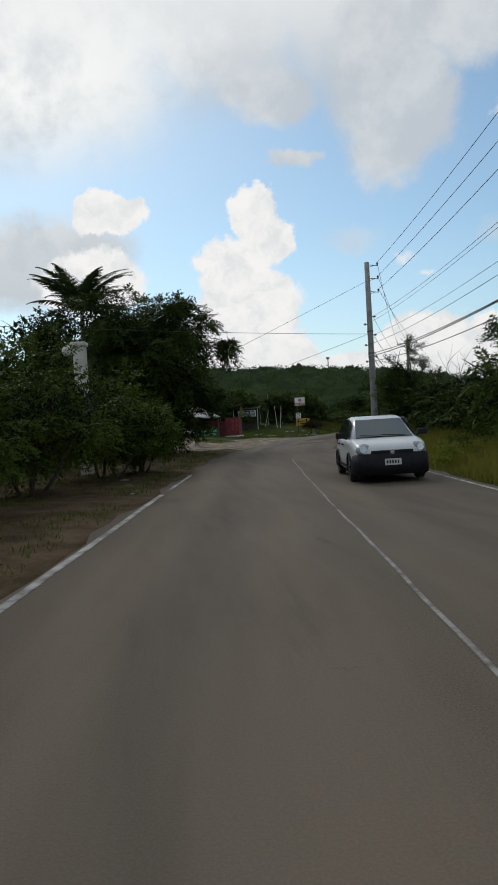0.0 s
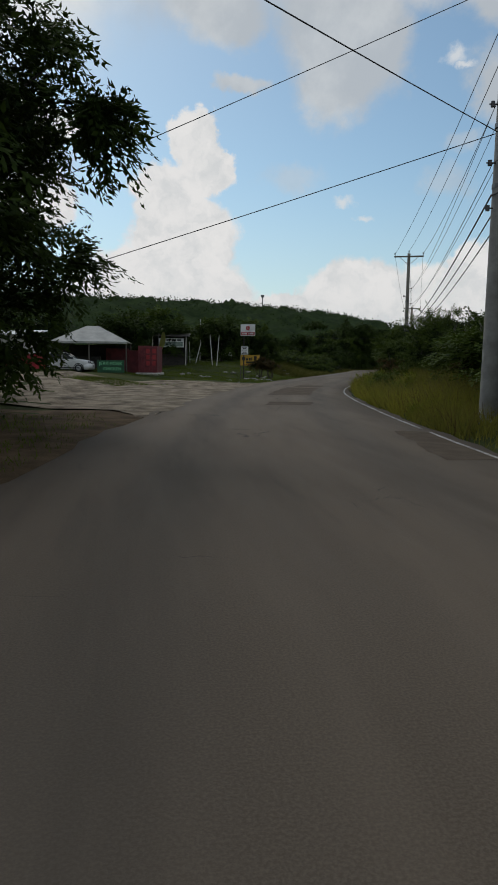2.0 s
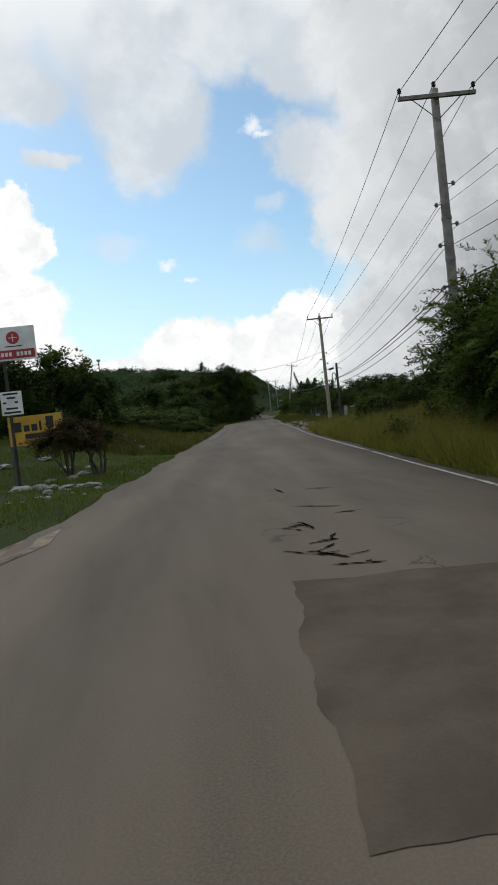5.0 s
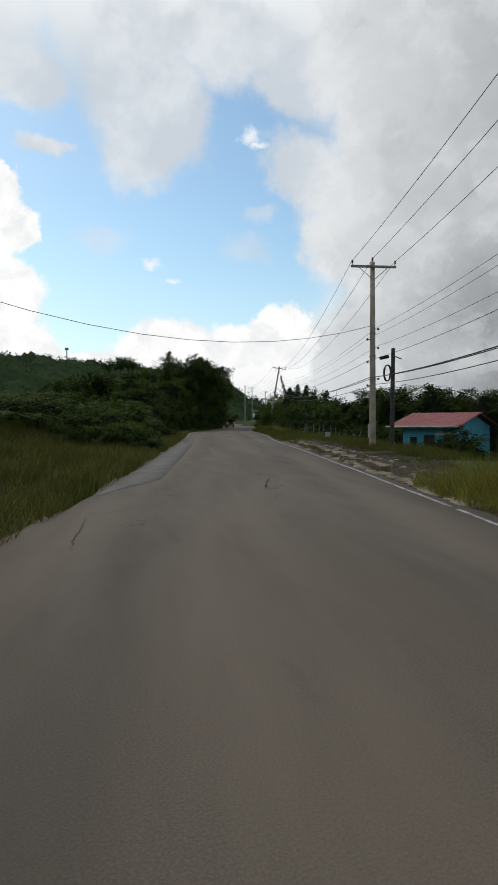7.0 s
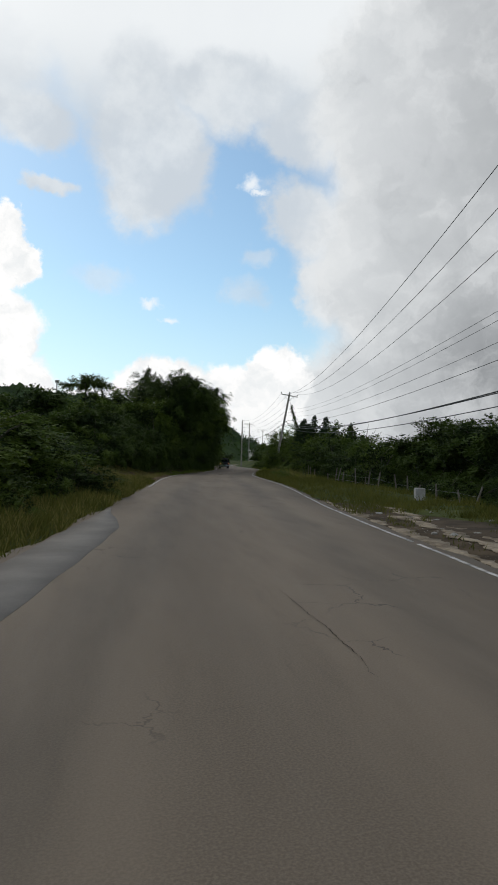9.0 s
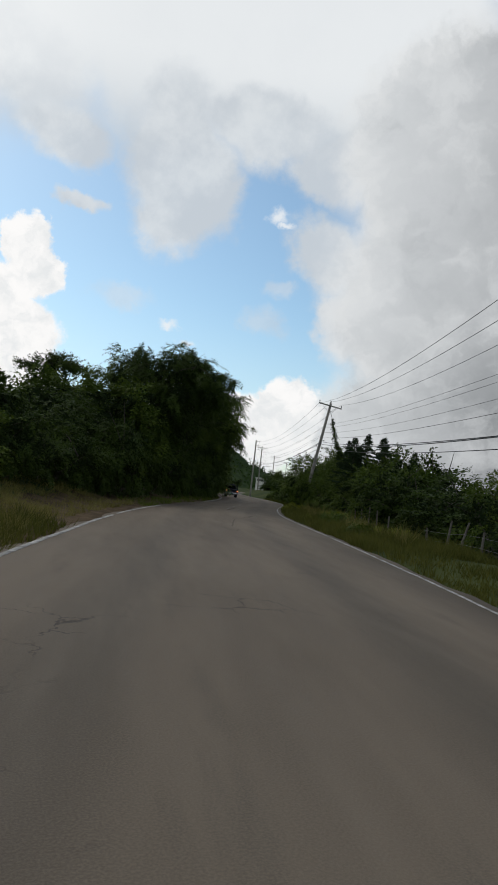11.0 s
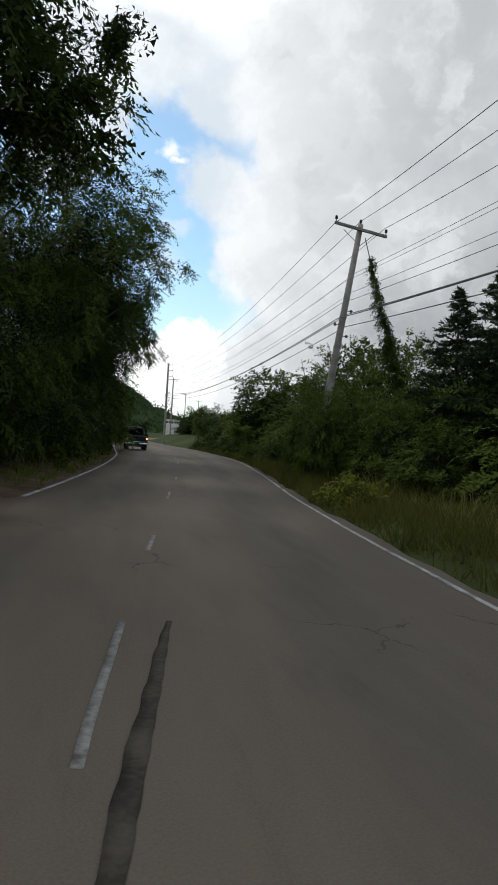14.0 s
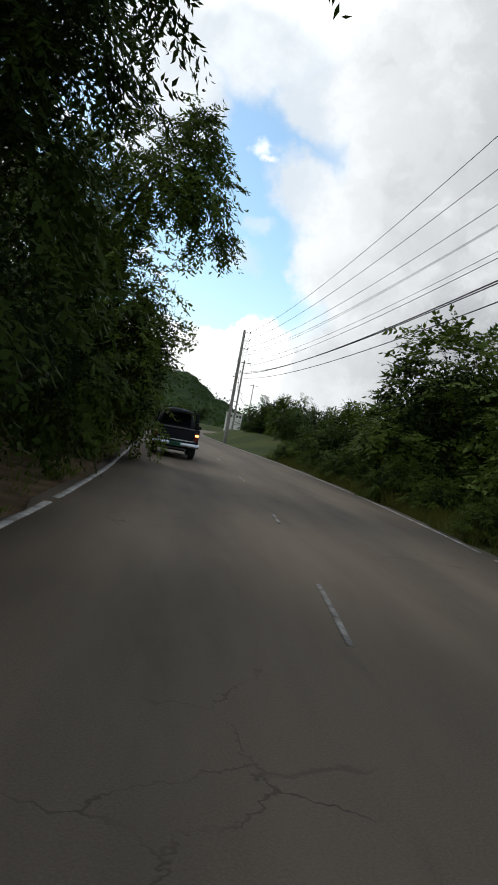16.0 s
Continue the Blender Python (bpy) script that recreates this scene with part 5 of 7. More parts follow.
# left side, the tall wood over the road at the end
BIG = (
    (176, -11.6, 4.4, 3.6, 0.5), (184, -10.4, 5.6, 4.2, 0.6), (191, -9.2, 7.0, 4.4, 1.0), (178, -20, 5.8, 4.5, 0.8), (190, -19, 8.6, 5.2, 1.2), (203, -16, 9.2, 5.2, 1.2), (216, -15, 12, 5.5, 1.2),
)
for k, (s, l, h, r, clear) in enumerate(BIG):
    plant("tree", stand(s, l), crown_tree(h, r, clear, 70 + k, 12), 18000 if l > -15 else 7000, 0.25 if l > -15 else 0.42, 330 + k, (M_LEAF, M_LEAF, M_LEAF_MID)[k % 3], "tall dark roadside tree with dense foliage", "tree", 0.26, 1, 0.35, 5, "tall wood beside the road", ragged=0.35)

plant("tree", stand(215, -21.2), [(0, 0, 11.0, 2.6, 2.6, 0.55), (1.9, 0.4, 10.5, 1.7, 1.7, 0.45), (-1.9, -0.3, 10.4, 1.6, 1.6, 0.45), (0.2, 1.0, 11.6, 1.5, 1.5, 0.4)], 9000, 0.22, 351, M_LEAF, "slender tree with a flat spreading crown above the wood", "tree", 0.17, 2, 0.2, 10, "tall wood beside the road", ragged=0.5, core=0.3)
plant("tree", stand(210.5, -11.7), [(0, 0, 8.6, 1.5, 1.5, 1.6), (0.3, 0.1, 10.2, 1.0, 1.0, 1.2), (-0.3, 0, 11.4, 0.7, 0.7, 0.9), (0.1, 0, 12.4, 0.45, 0.45, 0.8)], 9000, 0.18, 352, M_LEAF, "thin tree with a spiky open top", "tree", 0.16, 1, 0.1, 16, "tall wood beside the road", ragged=0.6, core=0.3, wide=0.34)


def reaching(s, l, height, radius, clear, arms, count, leaf, seed, material, label, droop=0.5, core=0.5, ragged=0.45, wide=0.44, bare=10, bough=12, fill=0.0):
    """A tall tree whose arms, given as way along, offset from the road, height and radii, hang towards the road."""
    base = Vector(stand(s, l))
    blobs = crown_tree(height, radius, clear, seed, 12)
    for (a, o, z, r, rz) in arms:
        q = spot(a, o)
        blobs.append((q[0] - base.x, q[1] - base.y, z - base.z, r, r, rz))
    plant("tree", base, blobs, count, leaf, seed + 250, material, label, "tree", 0.28, 1, droop, bare, "tall wood beside the road", ragged=ragged, core=core, near=True, wide=wide, bough=bough, fill=fill)


reaching(198.5, -7.4, 11.2, 4.4, 2.0, ((198, -4.6, 10.2, 1.6, 1.1), (198, -3.5, 9.2, 1.3, 1.0), (196, -5.8, 8.9, 2.2, 1.7), (195, -4.8, 7.4, 1.6, 1.4), (197.5, -4.6, 10.0, 1.6, 1.2), (196, -6.5, 6.0, 2.2, 1.8), (198, -4.0, 8.8, 2.0, 1.5), (198, -2.9, 7.6, 1.6, 1.1), (199, -5.2, 10.0, 2.0, 1.3), (202, -4.6, 9.6, 2.0, 1.5), (203, -3.8, 8.0, 1.6, 1.2), (201.9, -3.2, 8.8, 1.3, 1.0), (202.9, -2.5, 9.4, 1.3, 1.0), (202.7, -1.6, 9.7, 1.0, 0.7), (201.9, -2.9, 7.8, 1.2, 1.0), (203.9, -2.6, 8.8, 1.3, 1.1), (204, -3.2, 7.5, 1.4, 1.1), (202.7, -1.4, 9.9, 0.7, 0.45), (194.2, -2.5, 8.8, 0.9, 0.7), (195.2, -2.3, 8.7, 0.8, 0.7), (196.6, -2.0, 8.5, 0.8, 0.7), (194.3, -2.5, 8.6, 1.1, 0.9), (195.8, -2.6, 8.2, 1.3, 1.0), (202.0, -4.9, 7.6, 1.5, 1.2), (204.0, -5.0, 7.2, 1.5, 1.2)), 62000, 0.165, 90, M_LEAF, "tall dark tree reaching over the road", core=0.72)
reaching(210.5, -7.2, 10.2, 4.2, 1.6, ((210, -3.0, 6.8, 1.6, 1.1), (210, -1.9, 6.7, 1.2, 0.7), (211, -1.2, 7.1, 0.9, 0.5), (211.3, -0.4, 7.1, 0.6, 0.35), (210.6, -1.9, 8.4, 1.1, 0.8), (210.5, -2.2, 9.5, 1.1, 0.7), (211, -4.0, 8.0, 2.0, 1.4), (209, -4.2, 4.6, 1.6, 1.4), (211, -4.8, 9.6, 1.8, 1.3), (210.8, -3.2, 9.4, 1.4, 1.0), (211, -3.2, 8.2, 1.4, 1.0), (212, -5.6, 10.6, 2.0, 1.3)), 68000, 0.11, 91, M_LEAF_MID, "tall feathery tree reaching over the road", 0.5, core=0.72, wide=0.34)
reaching(221, -7.4, 11.6, 4.4, 2.0, ((221.5, -2.2, 6.6, 0.8, 0.7), (222.0, -1.9, 5.9, 0.6, 0.6), (220.5, -2.4, 7.4, 0.8, 0.7), (222.4, -2.5, 8.2, 1.0, 0.8), (223.4, -3.2, 6.0, 0.9, 1.0), (224.2, -3.6, 7.6, 1.3, 1.3), (222.5, -4.4, 7.5, 1.9, 1.9), (224.0, -5.4, 9.2, 2.2, 2.0), (221.0, -4.2, 9.4, 1.8, 1.4),
                                     (224.0, -4.8, 5.2, 1.5, 1.3), (226.5, -5.8, 6.8, 2.0, 1.8), (227.5, -5.6, 9.2, 1.9, 1.6), (223.0, -6.0, 4.0, 1.8, 1.6), (221.0, -3.0, 10.4, 1.6, 1.0), (220.6, -5.0, 5.2, 1.4, 1.3), (222.0, -5.6, 6.2, 1.8, 1.6), (225.5, -4.6, 8.2, 1.6, 1.5), (223.2, -3.6, 4.9, 0.9, 0.9), (223.7, -3.9, 5.7, 1.0, 0.9), (224.3, -4.2, 4.5, 1.1, 1.0)),
         130000, 0.125, 92, M_LEAF, "tall dark tree with hanging leaves over the road", 0.55, 0.6, wide=0.38, bough=9)
reaching(237.6, -6.6, 9.6, 3.0, 2.4, ((237.0, -2.4, 7.0, 0.8, 0.9), (237.0, -2.7, 8.0, 1.0, 1.0), (237.2, -3.0, 9.0, 1.1, 1.1), (237.2, -3.2, 9.9, 1.0, 0.8), (236.6, -4.0, 7.9, 1.3, 1.2), (237.0, -4.8, 9.0, 1.4, 1.3), (236.8, -3.4, 8.4, 1.4, 1.6)), 36000, 0.16, 93, M_LEAF_MID, "airy tree with upswept twigs beside the road", 0.5, core=0, fill=0.35, bough=5)
plant("tree", stand(236.6, -5.2), dome(2.9, 6.6, 95, 0.3, 9), 30000, 0.15, 345, M_LEAF_MID, "dense rounded tree at the edge of the road", "tree", 0.14, 3, 0.4, 4, "tall wood beside the road", near=True, core=0.85)
reaching(243, -8.2, 6.6, 3.6, 0.6, ((244, -4.6, 3.6, 1.6, 1.4),), 16000, 0.19, 94, M_LEAF, "dark tree beside the edge line", 0.5, 0.6)
for k, (s, l, size, tall) in enumerate(((206, -7.2, 1.2, 1.5), (212, -6.6, 1.1, 1.3), (218, -6.8, 1.2, 1.4), (224, -6.9, 1.2, 1.4), (230, -7.0, 1.2, 1.4), (236, -7.2, 1.2, 1.4), (242, -7.2, 1.1, 1.2), (248, -7.6, 1.2, 1.2), (254, -8, 1.2, 1.2), (180, -8.6, 1.1, 1.1), (186, -8.0, 1.2, 1.3), (192, -7.6, 1.2, 1.4), (199, -7.4, 1.2, 1.5), (175, -9.6, 1.1, 1.0))):
    grow(("bush", 4 if 170 < s < 245 else (0, 1, 0, 2)[k % 4]), s, l, size, tall)
for k, (s, l, size, tall) in enumerate(((252, -12, 0.8, 0.8), (260, -11.4, 0.9, 0.85), (268, -11, 0.85, 0.8), (277, -11, 0.8, 0.75), (286, -11, 0.8, 0.7), (296, -11.5, 0.8, 0.7), (306, -12, 0.8, 0.7), (318, -12, 0.8, 0.7), (262, -19, 1.0, 1.0), (280, -19, 1.0, 0.9))):
    grow(("tree", k % 3), s, l, size, tall)
for k, (x, y, size, tall) in enumerate(((64.6, 240.4, 0.55, 0.85), (69.0, 250.6, 0.60, 0.95), (73.6, 259.6, 0.62, 0.95), (78.2, 268.4, 0.62, 0.95), (82.8, 277.2, 0.60, 0.95), (74.0, 272.0, 0.7, 0.9), (78.0, 284.0, 0.7, 0.9))):
    grow(("tree", (k + 1) % 3), 0, 0, size, tall, place=(x, y))


# the wooded hill behind everything
def hill():
    az = np.radians(np.arange(-75, 76, 0.22))
    ring = np.linspace(0, 1, 26)
    up = np.interp(np.degrees(az), (-75, -50, -25, -6, 0, 7, 12, 17.6, 21, 26, 35, 50, 75), (3.0, 4.5, 5.2, 5.1, 4.9, 4.55, 4.0, 2.9, 1.2, 0.5, 0.4, 0.4, 0.4))
    a, u = np.meshgrid(az, ring, indexing="ij")
    d = 420 + 560 * u
    z = np.tan(np.radians(up))[:, None] * 940 * ease(u, -0.05, 0.93)
    g = np.random.default_rng(5)
    lumps = np.zeros_like(z)
    for k in range(26):
        f = g.uniform(0.03, 0.22)
        th = g.uniform(0, 6.28)
        lumps += np.sin((d * np.sin(a)) * f * math.cos(th) + (d * np.cos(a)) * f * math.sin(th) + g.uniform(0, 6.28)) * 0.8
    z = z + lumps + g.normal(size=z.shape) * 0.9
    x, y = 20 + d * np.sin(a), 20 + d * np.cos(a)
    n = len(ring)
    i, j = np.meshgrid(np.arange(len(az) - 1), np.arange(n - 1), indexing="ij")
    faces = np.stack([i * n + j, i * n + j + 1, (i + 1) * n + j + 1, (i + 1) * n + j], -1).reshape(-1, 4)
    ob = new("backdrop", mesh_of("backdrop", np.stack([x, y, z - 3], -1).reshape(-1, 3), faces, M_WOODS, True))
    tagged(ob, "long wooded hill dark with trees", "hill", kind="structure")
    # crowns along the slope, thickest on the ridge
    m = 3800
    k = g.integers(0, len(az), m)
    q = np.where(g.random(m) < 0.6, g.uniform(0.86, 0.97, m), g.uniform(0.02, 0.95, m))
    dd = 420 + 560 * q
    zz = np.tan(np.radians(up[k])) * 940 * ease(q, -0.05, 0.93)
    c = np.stack([20 + dd * np.sin(az[k]), 20 + dd * np.cos(az[k]), zz - 1], -1)
    v, f = [], []
    at = np.repeat(c, 9, 0) + g.normal(size=(m * 9, 3)) * (3.0, 3.0, 2.0) + (0, 0, 1.0)
    way = g.normal(size=(m * 9, 3))
    way /= np.linalg.norm(way, axis=1)[:, None]
    side = np.cross(way, g.normal(size=(m * 9, 3)))
    side /= np.linalg.norm(side, axis=1)[:, None]
    verts = np.stack([at - way * 1.1, at + side * 0.9, at + way * 1.1, at - side * 0.9], 1).reshape(-1, 3)
    ob = new("hill_woods", mesh_of("hill_woods", verts, np.arange(len(verts)).reshape(-1, 4), M_WOODLEAF))
    tagged(ob, "dense dark tree crowns covering the hill", "woods", kind="stuff")


M_WOODLEAF = foliage("hill crowns", (0.020, 0.036, 0.012), (0.044, 0.070, 0.020), 0.45, 0.95)
M_WOODS = surface("wooded slope", (0.014, 0.026, 0.010), (0.034, 0.056, 0.018), 0.06, 1.0, fine=0.5, bump=0.0, spec=0.02)
hill()

# ------------------------------------------------------------------ poles and wires
def insulator(parent, x, y, z, tall=0.26):
    bm = rod((x, y, z), (x, y, z + tall), 0.022, 0.022, 6)
    for k in range(3):
        rod((x, y, z + tall * (0.42 + 0.2 * k)), (x, y, z + tall * (0.55 + 0.2 * k)), 0.07, 0.045, 8, bm)
    part("insulator", bm, M_CERAMIC, parent, "dark ribbed insulator")


def shackle(parent, x, y, z, side):
    bm = rod((x, y, z), (x + side * 0.24, y, z), 0.018, 0.018, 6)
    rod((x + side * 0.16, y, z - 0.06), (x + side * 0.16, y, z + 0.06), 0.05, 0.05, 8, bm)
    part("shackle", bm, M_CERAMIC, parent, "small side insulator")


def pole(base, top, turn, kind, label, material=None, r=0.17):
    """A utility pole from its foot to its top; kind 'arm' has a crossarm, 'side' has brackets on one side."""
    base, top = Vector(base), Vector(top)
    root = thing("utility_pole", Matrix.Translation(base) @ Matrix.Rotation(radians(turn), 4, "Z"), label, "utility pole", "utility poles along the road")
    d = root.matrix_world.inverted() @ top
    lean = d.copy()
    h = d.z
    part("shaft", mesh_of("shaft", *tube([Vector((0, 0, -0.5)), d * 0.33, d * 0.66, d, d + Vector((0, 0, 0.01))], (r * 1.15, r, r * 0.88, r * 0.76, 0.01), 12), material or M_POLE, True), None, root)

    def on(z):
        return lean * (z / h)

    if kind == "arm":
        c = on(h - 0.28)
        tilt = -math.atan2(lean.x, h)
        arm = box(-1.2, 1.2, -0.055 - 0.2, 0.055 - 0.2, -0.06, 0.06, 0.012)
        bmesh.ops.transform(arm, matrix=Matrix.Translation(c) @ Matrix.Rotation(-tilt, 4, "Y"), verts=arm.verts)
        part("crossarm", arm, M_POLE, root, "grey wooden crossarm")
        for sgn in (-1, 1):
            part("brace", rod(c + Vector((sgn * 0.75, -0.16, -0.05)), c + Vector((0, -0.16, -0.7)), 0.016, 0.016, 6), M_STEEL, root)
        q = Matrix.Rotation(-tilt, 4, "Y")
        for x in (-1.14, 1.14):
            p = c + q @ Vector((x, -0.2, 0.06))
            insulator(root, p.x, p.y, p.z)
        insulator(root, d.x, d.y, d.z - 0.02)
    elif kind == "side":
        for z in (h - 0.15, h - 0.95, h - 1.75):
            c = on(z)
            part("bracket", rod(c, c + Vector((0.62, 0, -0.08)), 0.022, 0.022, 6), M_STEEL, root, "steel wire bracket")
            part("bracket_stay", rod(c + Vector((0, 0, -0.18)), c + Vector((0.42, 0, -0.07)), 0.014, 0.014, 6), M_STEEL, root)
            insulator(root, c.x + 0.62, c.y, c.z - 0.1, 0.22)
    if kind != "far":
        for k, f in enumerate((0.70, 0.66, 0.60, 0.545, 0.48, 0.455) if base.y < 60 else ((0.72, 0.66, 0.60, 0.54, 0.44, 0.415) if base.y < 100 else (0.645, 0.59, 0.545, 0.47, 0.38, 0.345))):
            c = on(h * f)
            shackle(root, c.x + (0.13 if k % 2 == 0 else -0.13), c.y - 0.05, c.z, 1 if k % 2 == 0 else -1)
        for f in (0.50, 0.62):
            c = on(h * f)
            part("band", rod(c - Vector((0, 0, 0.05)), c + Vector((0, 0, 0.05)), r * 1.02, r * 1.02, 12), M_STEEL, root)
    return root


POLES = (
    # foot, top, turn, kind
    ((7.0, -4.0), (7.0, -4.0, 11.0), -1, "side"),
    ((7.7, 41.5), (7.75, 41.5, 10.9), -4, "side"),
    ((19.8, 83.0), (19.8, 82.95, 10.62), -17, "arm"),
    ((34.0, 122.4), (34.0, 122.4, 9.62), -14, "arm"),
    ((62.9, 203.6), (65.6, 204.9, 11.1), -23, "arm"),
    ((84.0, 269.5), (84.0, 269.5, 11.25), -18, "side"),
    ((104.0, 314.1), (104.0, 314.1, 13.2), -24, "arm"),
    ((140.0, 387.0), (140.0, 387.0, 15.2), -30, "arm"),
    ((170.0, 440.0), (170.0, 440.0, 16.2), -30, "arm"),
)
NOTES = ("tall grey concrete pole with three side brackets", "tall grey concrete pole with side brackets beside the verge", "grey pole with crossarm rising out of trees", "weathered wooden pole with crossarm beside the shoulder",
         "leaning wooden pole with crossarm among bushes", "tall dark pole with side brackets by the bend", "wooden pole with crossarm along the far road", "distant wooden pole with crossarm", "distant wooden pole with crossarm")
for (foot, top, turn, kind), note in zip(POLES, NOTES):
    pole((*foot, level(*foot) - 0.1), top, turn, kind, note, M_CONCRETE if kind == "side" and foot[1] < 60 else (M_TANPOLE if 120 < foot[1] < 125 else None), 0.19 if kind == "side" and foot[1] < 60 else 0.16)


def hung(points, sag, radius, label, category="cable", most=4.0):
    """A wire that hangs between points."""
    line = []
    for a, b in zip(points, points[1:]):
        a, b = Vector(a), Vector(b)
        n = max(8, int((b - a).length / 2.2))
        for k in range(n):
            u = k / n
            p = a + (b - a) * u
            line.append(p - Vector((0, 0, sag * min(most, ((b - a).length / 45) ** 2) * 4 * u * (1 - u))))
    line.append(Vector(points[-1]))
    me = mesh_of("overhead_cable", *tube(line, radius, 5), M_CABLE, True)
    tagged(new("overhead_cable", me), label, category, "overhead cables")


def fixed(k, side, z):
    """A point on pole k: metres to its right and height as a share of the pole's."""
    (fx, fy), (tx, ty, tz), turn, kind = POLES[k]
    a = radians(turn)
    if kind == "side" and side is not None and z > 0.9:
        step = (0.62, -0.15) if side < 0 else ((0.62, -0.95) if side == 0 else (0.62, -1.75))
        return (tx + math.cos(a) * step[0], ty + math.sin(a) * step[0], tz + step[1] + 0.1)
    return (fx + (tx - fx) * z + math.cos(a) * (side or 0), fy + (ty - fy) * z + math.sin(a) * (side or 0), tz * z + (0.22 if z > 0.9 else 0))


for side in (-1.14, 0.0, 1.14):
    hung([fixed(k, side, 0.975 if side else 0.995) for k in range(len(POLES))], 0.55, 0.012, "thin black power line between pole tops")
# height on the concrete poles, on the third, on the fourth and on the rest, as shares of the pole; side; radius
LOW = ((0.70, 0.72, 0.645, 0.80, 0.2, 0.008), (0.66, 0.66, 0.59, 0.76, -0.2, 0.007), (0.60, 0.60, 0.545, 0.72, 0.2, 0.008), (0.545, 0.54, 0.47, 0.67, -0.2, 0.010),
       (0.50, 0.445, 0.38, 0.63, 0.2, 0.019), (0.48, 0.435, 0.375, 0.61, -0.2, 0.021), (0.455, 0.415, 0.34, 0.58, 0.2, 0.017))
for first, third, fourth, rest, off, r in LOW:
    shares = (first, first, third, fourth) + (rest,) * 5
    hung([fixed(k, off, shares[k]) for k in range(len(POLES))], 0.75, r, "black cable strung low between the poles", most=1.5)

# wires across the road
hung([(7.6, 41.6, 9.75), (-12.0, 43.8, 1.5)], 0.3, 0.010, "black service wire across the road")
hung([(7.6, 41.5, 6.6), (-30.0, 6.0, 5.6)], 0.3, 0.011, "black service wire across the road")
hung([(7.6, 41.6, 6.6), (-12.0, 46.4, 0.85)], 0.35, 0.011, "black twisted service wire across the road")
hung([(33.9, 122.3, 6.3), (14.3, 116.2, 5.8), (-16.0, 107.0, 7.2)], 6.0, 0.012, "black service wire across the road")


def short_pole():
    x, y = 34.9, 122.0
    root = thing("service_pole", Matrix.Translation((x, y, level(x, y) - 0.1)), "short dark wooden pole with coiled cable and junction box", "utility pole")
    part("shaft", rod((0, 0, -0.3), (0.1, 0, 5.3), 0.13, 0.10, 10), M_DARKWOOD, root, smooth=False)
    a = np.linspace(0, 2 * np.pi * 3, 60)
    part("cable_coil", mesh_of("cable_coil", *tube([Vector((-0.30 + 0.20 * math.cos(q), -0.16 + 0.01 * q, 4.0 + 0.42 * math.sin(q))) for q in a], 0.02, 5), M_CABLE), None, root, "hanging coil of black cable")
    part("splice_box", rod((-0.75, -0.1, 4.75), (-0.28, -0.1, 4.85), 0.09, 0.09, 10), M_PLASTIC, root, "black cable joint box")
    part("bracket", rod((0.05, -0.1, 4.9), (0.55, -0.1, 4.75), 0.03, 0.03, 6), M_STEEL, root)


short_pole()


def creeper():
    """The dead stay beside the leaning pole, hung with vines."""
    a, b = Vector((65.1, 203.9, 10.2)), Vector((67.9, 202.8, 0.4))
    root = thing("vine_stay", Matrix.Translation(b), "old pole stay wire overgrown with hanging vines", "vine")
    knots = [(a - b) * u for u in np.linspace(0, 1, 10)]
    part("stay", mesh_of("stay", *tube(knots, 0.02, 5), M_CABLE), None, root)
    blobs = [(*((a - b) * u), 0.06 + 0.46 * (1 - u), 0.06 + 0.46 * (1 - u), 0.45) for u in np.linspace(0.02, 0.9, 24)]
    part("vine", mesh_of("vine", *leaves(blobs, 24000, 0.10, 77, 0.8, ragged=0.4, fill=0.4, bough=5), M_LEAF), None, root, "trailing green creeper")


creeper()

# ------------------------------------------------------------------ vehicles (x to the right, y ahead, z up, from the ground)
def wheel(parent, x, y, r, width):
    out = 1 if x > 0 else -1
    bm = bmesh.new()
    prof = [(0.62, -0.5), (0.92, -0.5), (1.0, -0.36), (1.0, 0.36), (0.92, 0.5), (0.62, 0.5)]
    rings = []
    for k in range(28):
        a = k * 2 * math.pi / 28
        rings.append([Vector((x + w * width, y + math.cos(a) * r * f, r + math.sin(a) * r * f)) for f, w in prof])
    loft(rings + [rings[0]], bm, False)
    bmesh.ops.remove_doubles(bm, verts=bm.verts[:], dist=0.0005)
    tyre = part("tyre", bm, M_RUBBER, parent, "black rubber tyre")
    rim = rod((x - 0.02 * out, y, r), (x + out * width * 0.38, y, r), r * 0.62, r * 0.56, 24)
    for k in range(6):
        a = k * math.pi / 3
        rod((x + out * width * 0.36, y + math.cos(a) * r * 0.36, r + math.sin(a) * r * 0.36), (x + out * width * 0.42, y + math.cos(a) * r * 0.36, r + math.sin(a) * r * 0.36), r * 0.09, r * 0.09, 8, rim)
    rod((x + out * width * 0.36, y, r), (x + out * width * 0.46, y, r), r * 0.2, r * 0.16, 12, rim)
    part("rim", rim, M_RIM, tyre, "grey steel wheel rim")


def body_ring(y, w, low, top, tuck=0.94, crown=0.02):
    side = [(w * 0.90, low), (w * 0.98, low + 0.07), (w, low + (top - low) * 0.45), (w * 0.985, low + (top - low) * 0.78), (w * tuck, top - 0.02), (w * tuck * 0.9, top + crown * 0.6), (w * 0.45, top + crown)]
    return [Vector((x, y, z)) for x, z in side] + [Vector((0, y, top + crown * 1.2))] + [Vector((-x, y, z)) for x, z in side[::-1]]


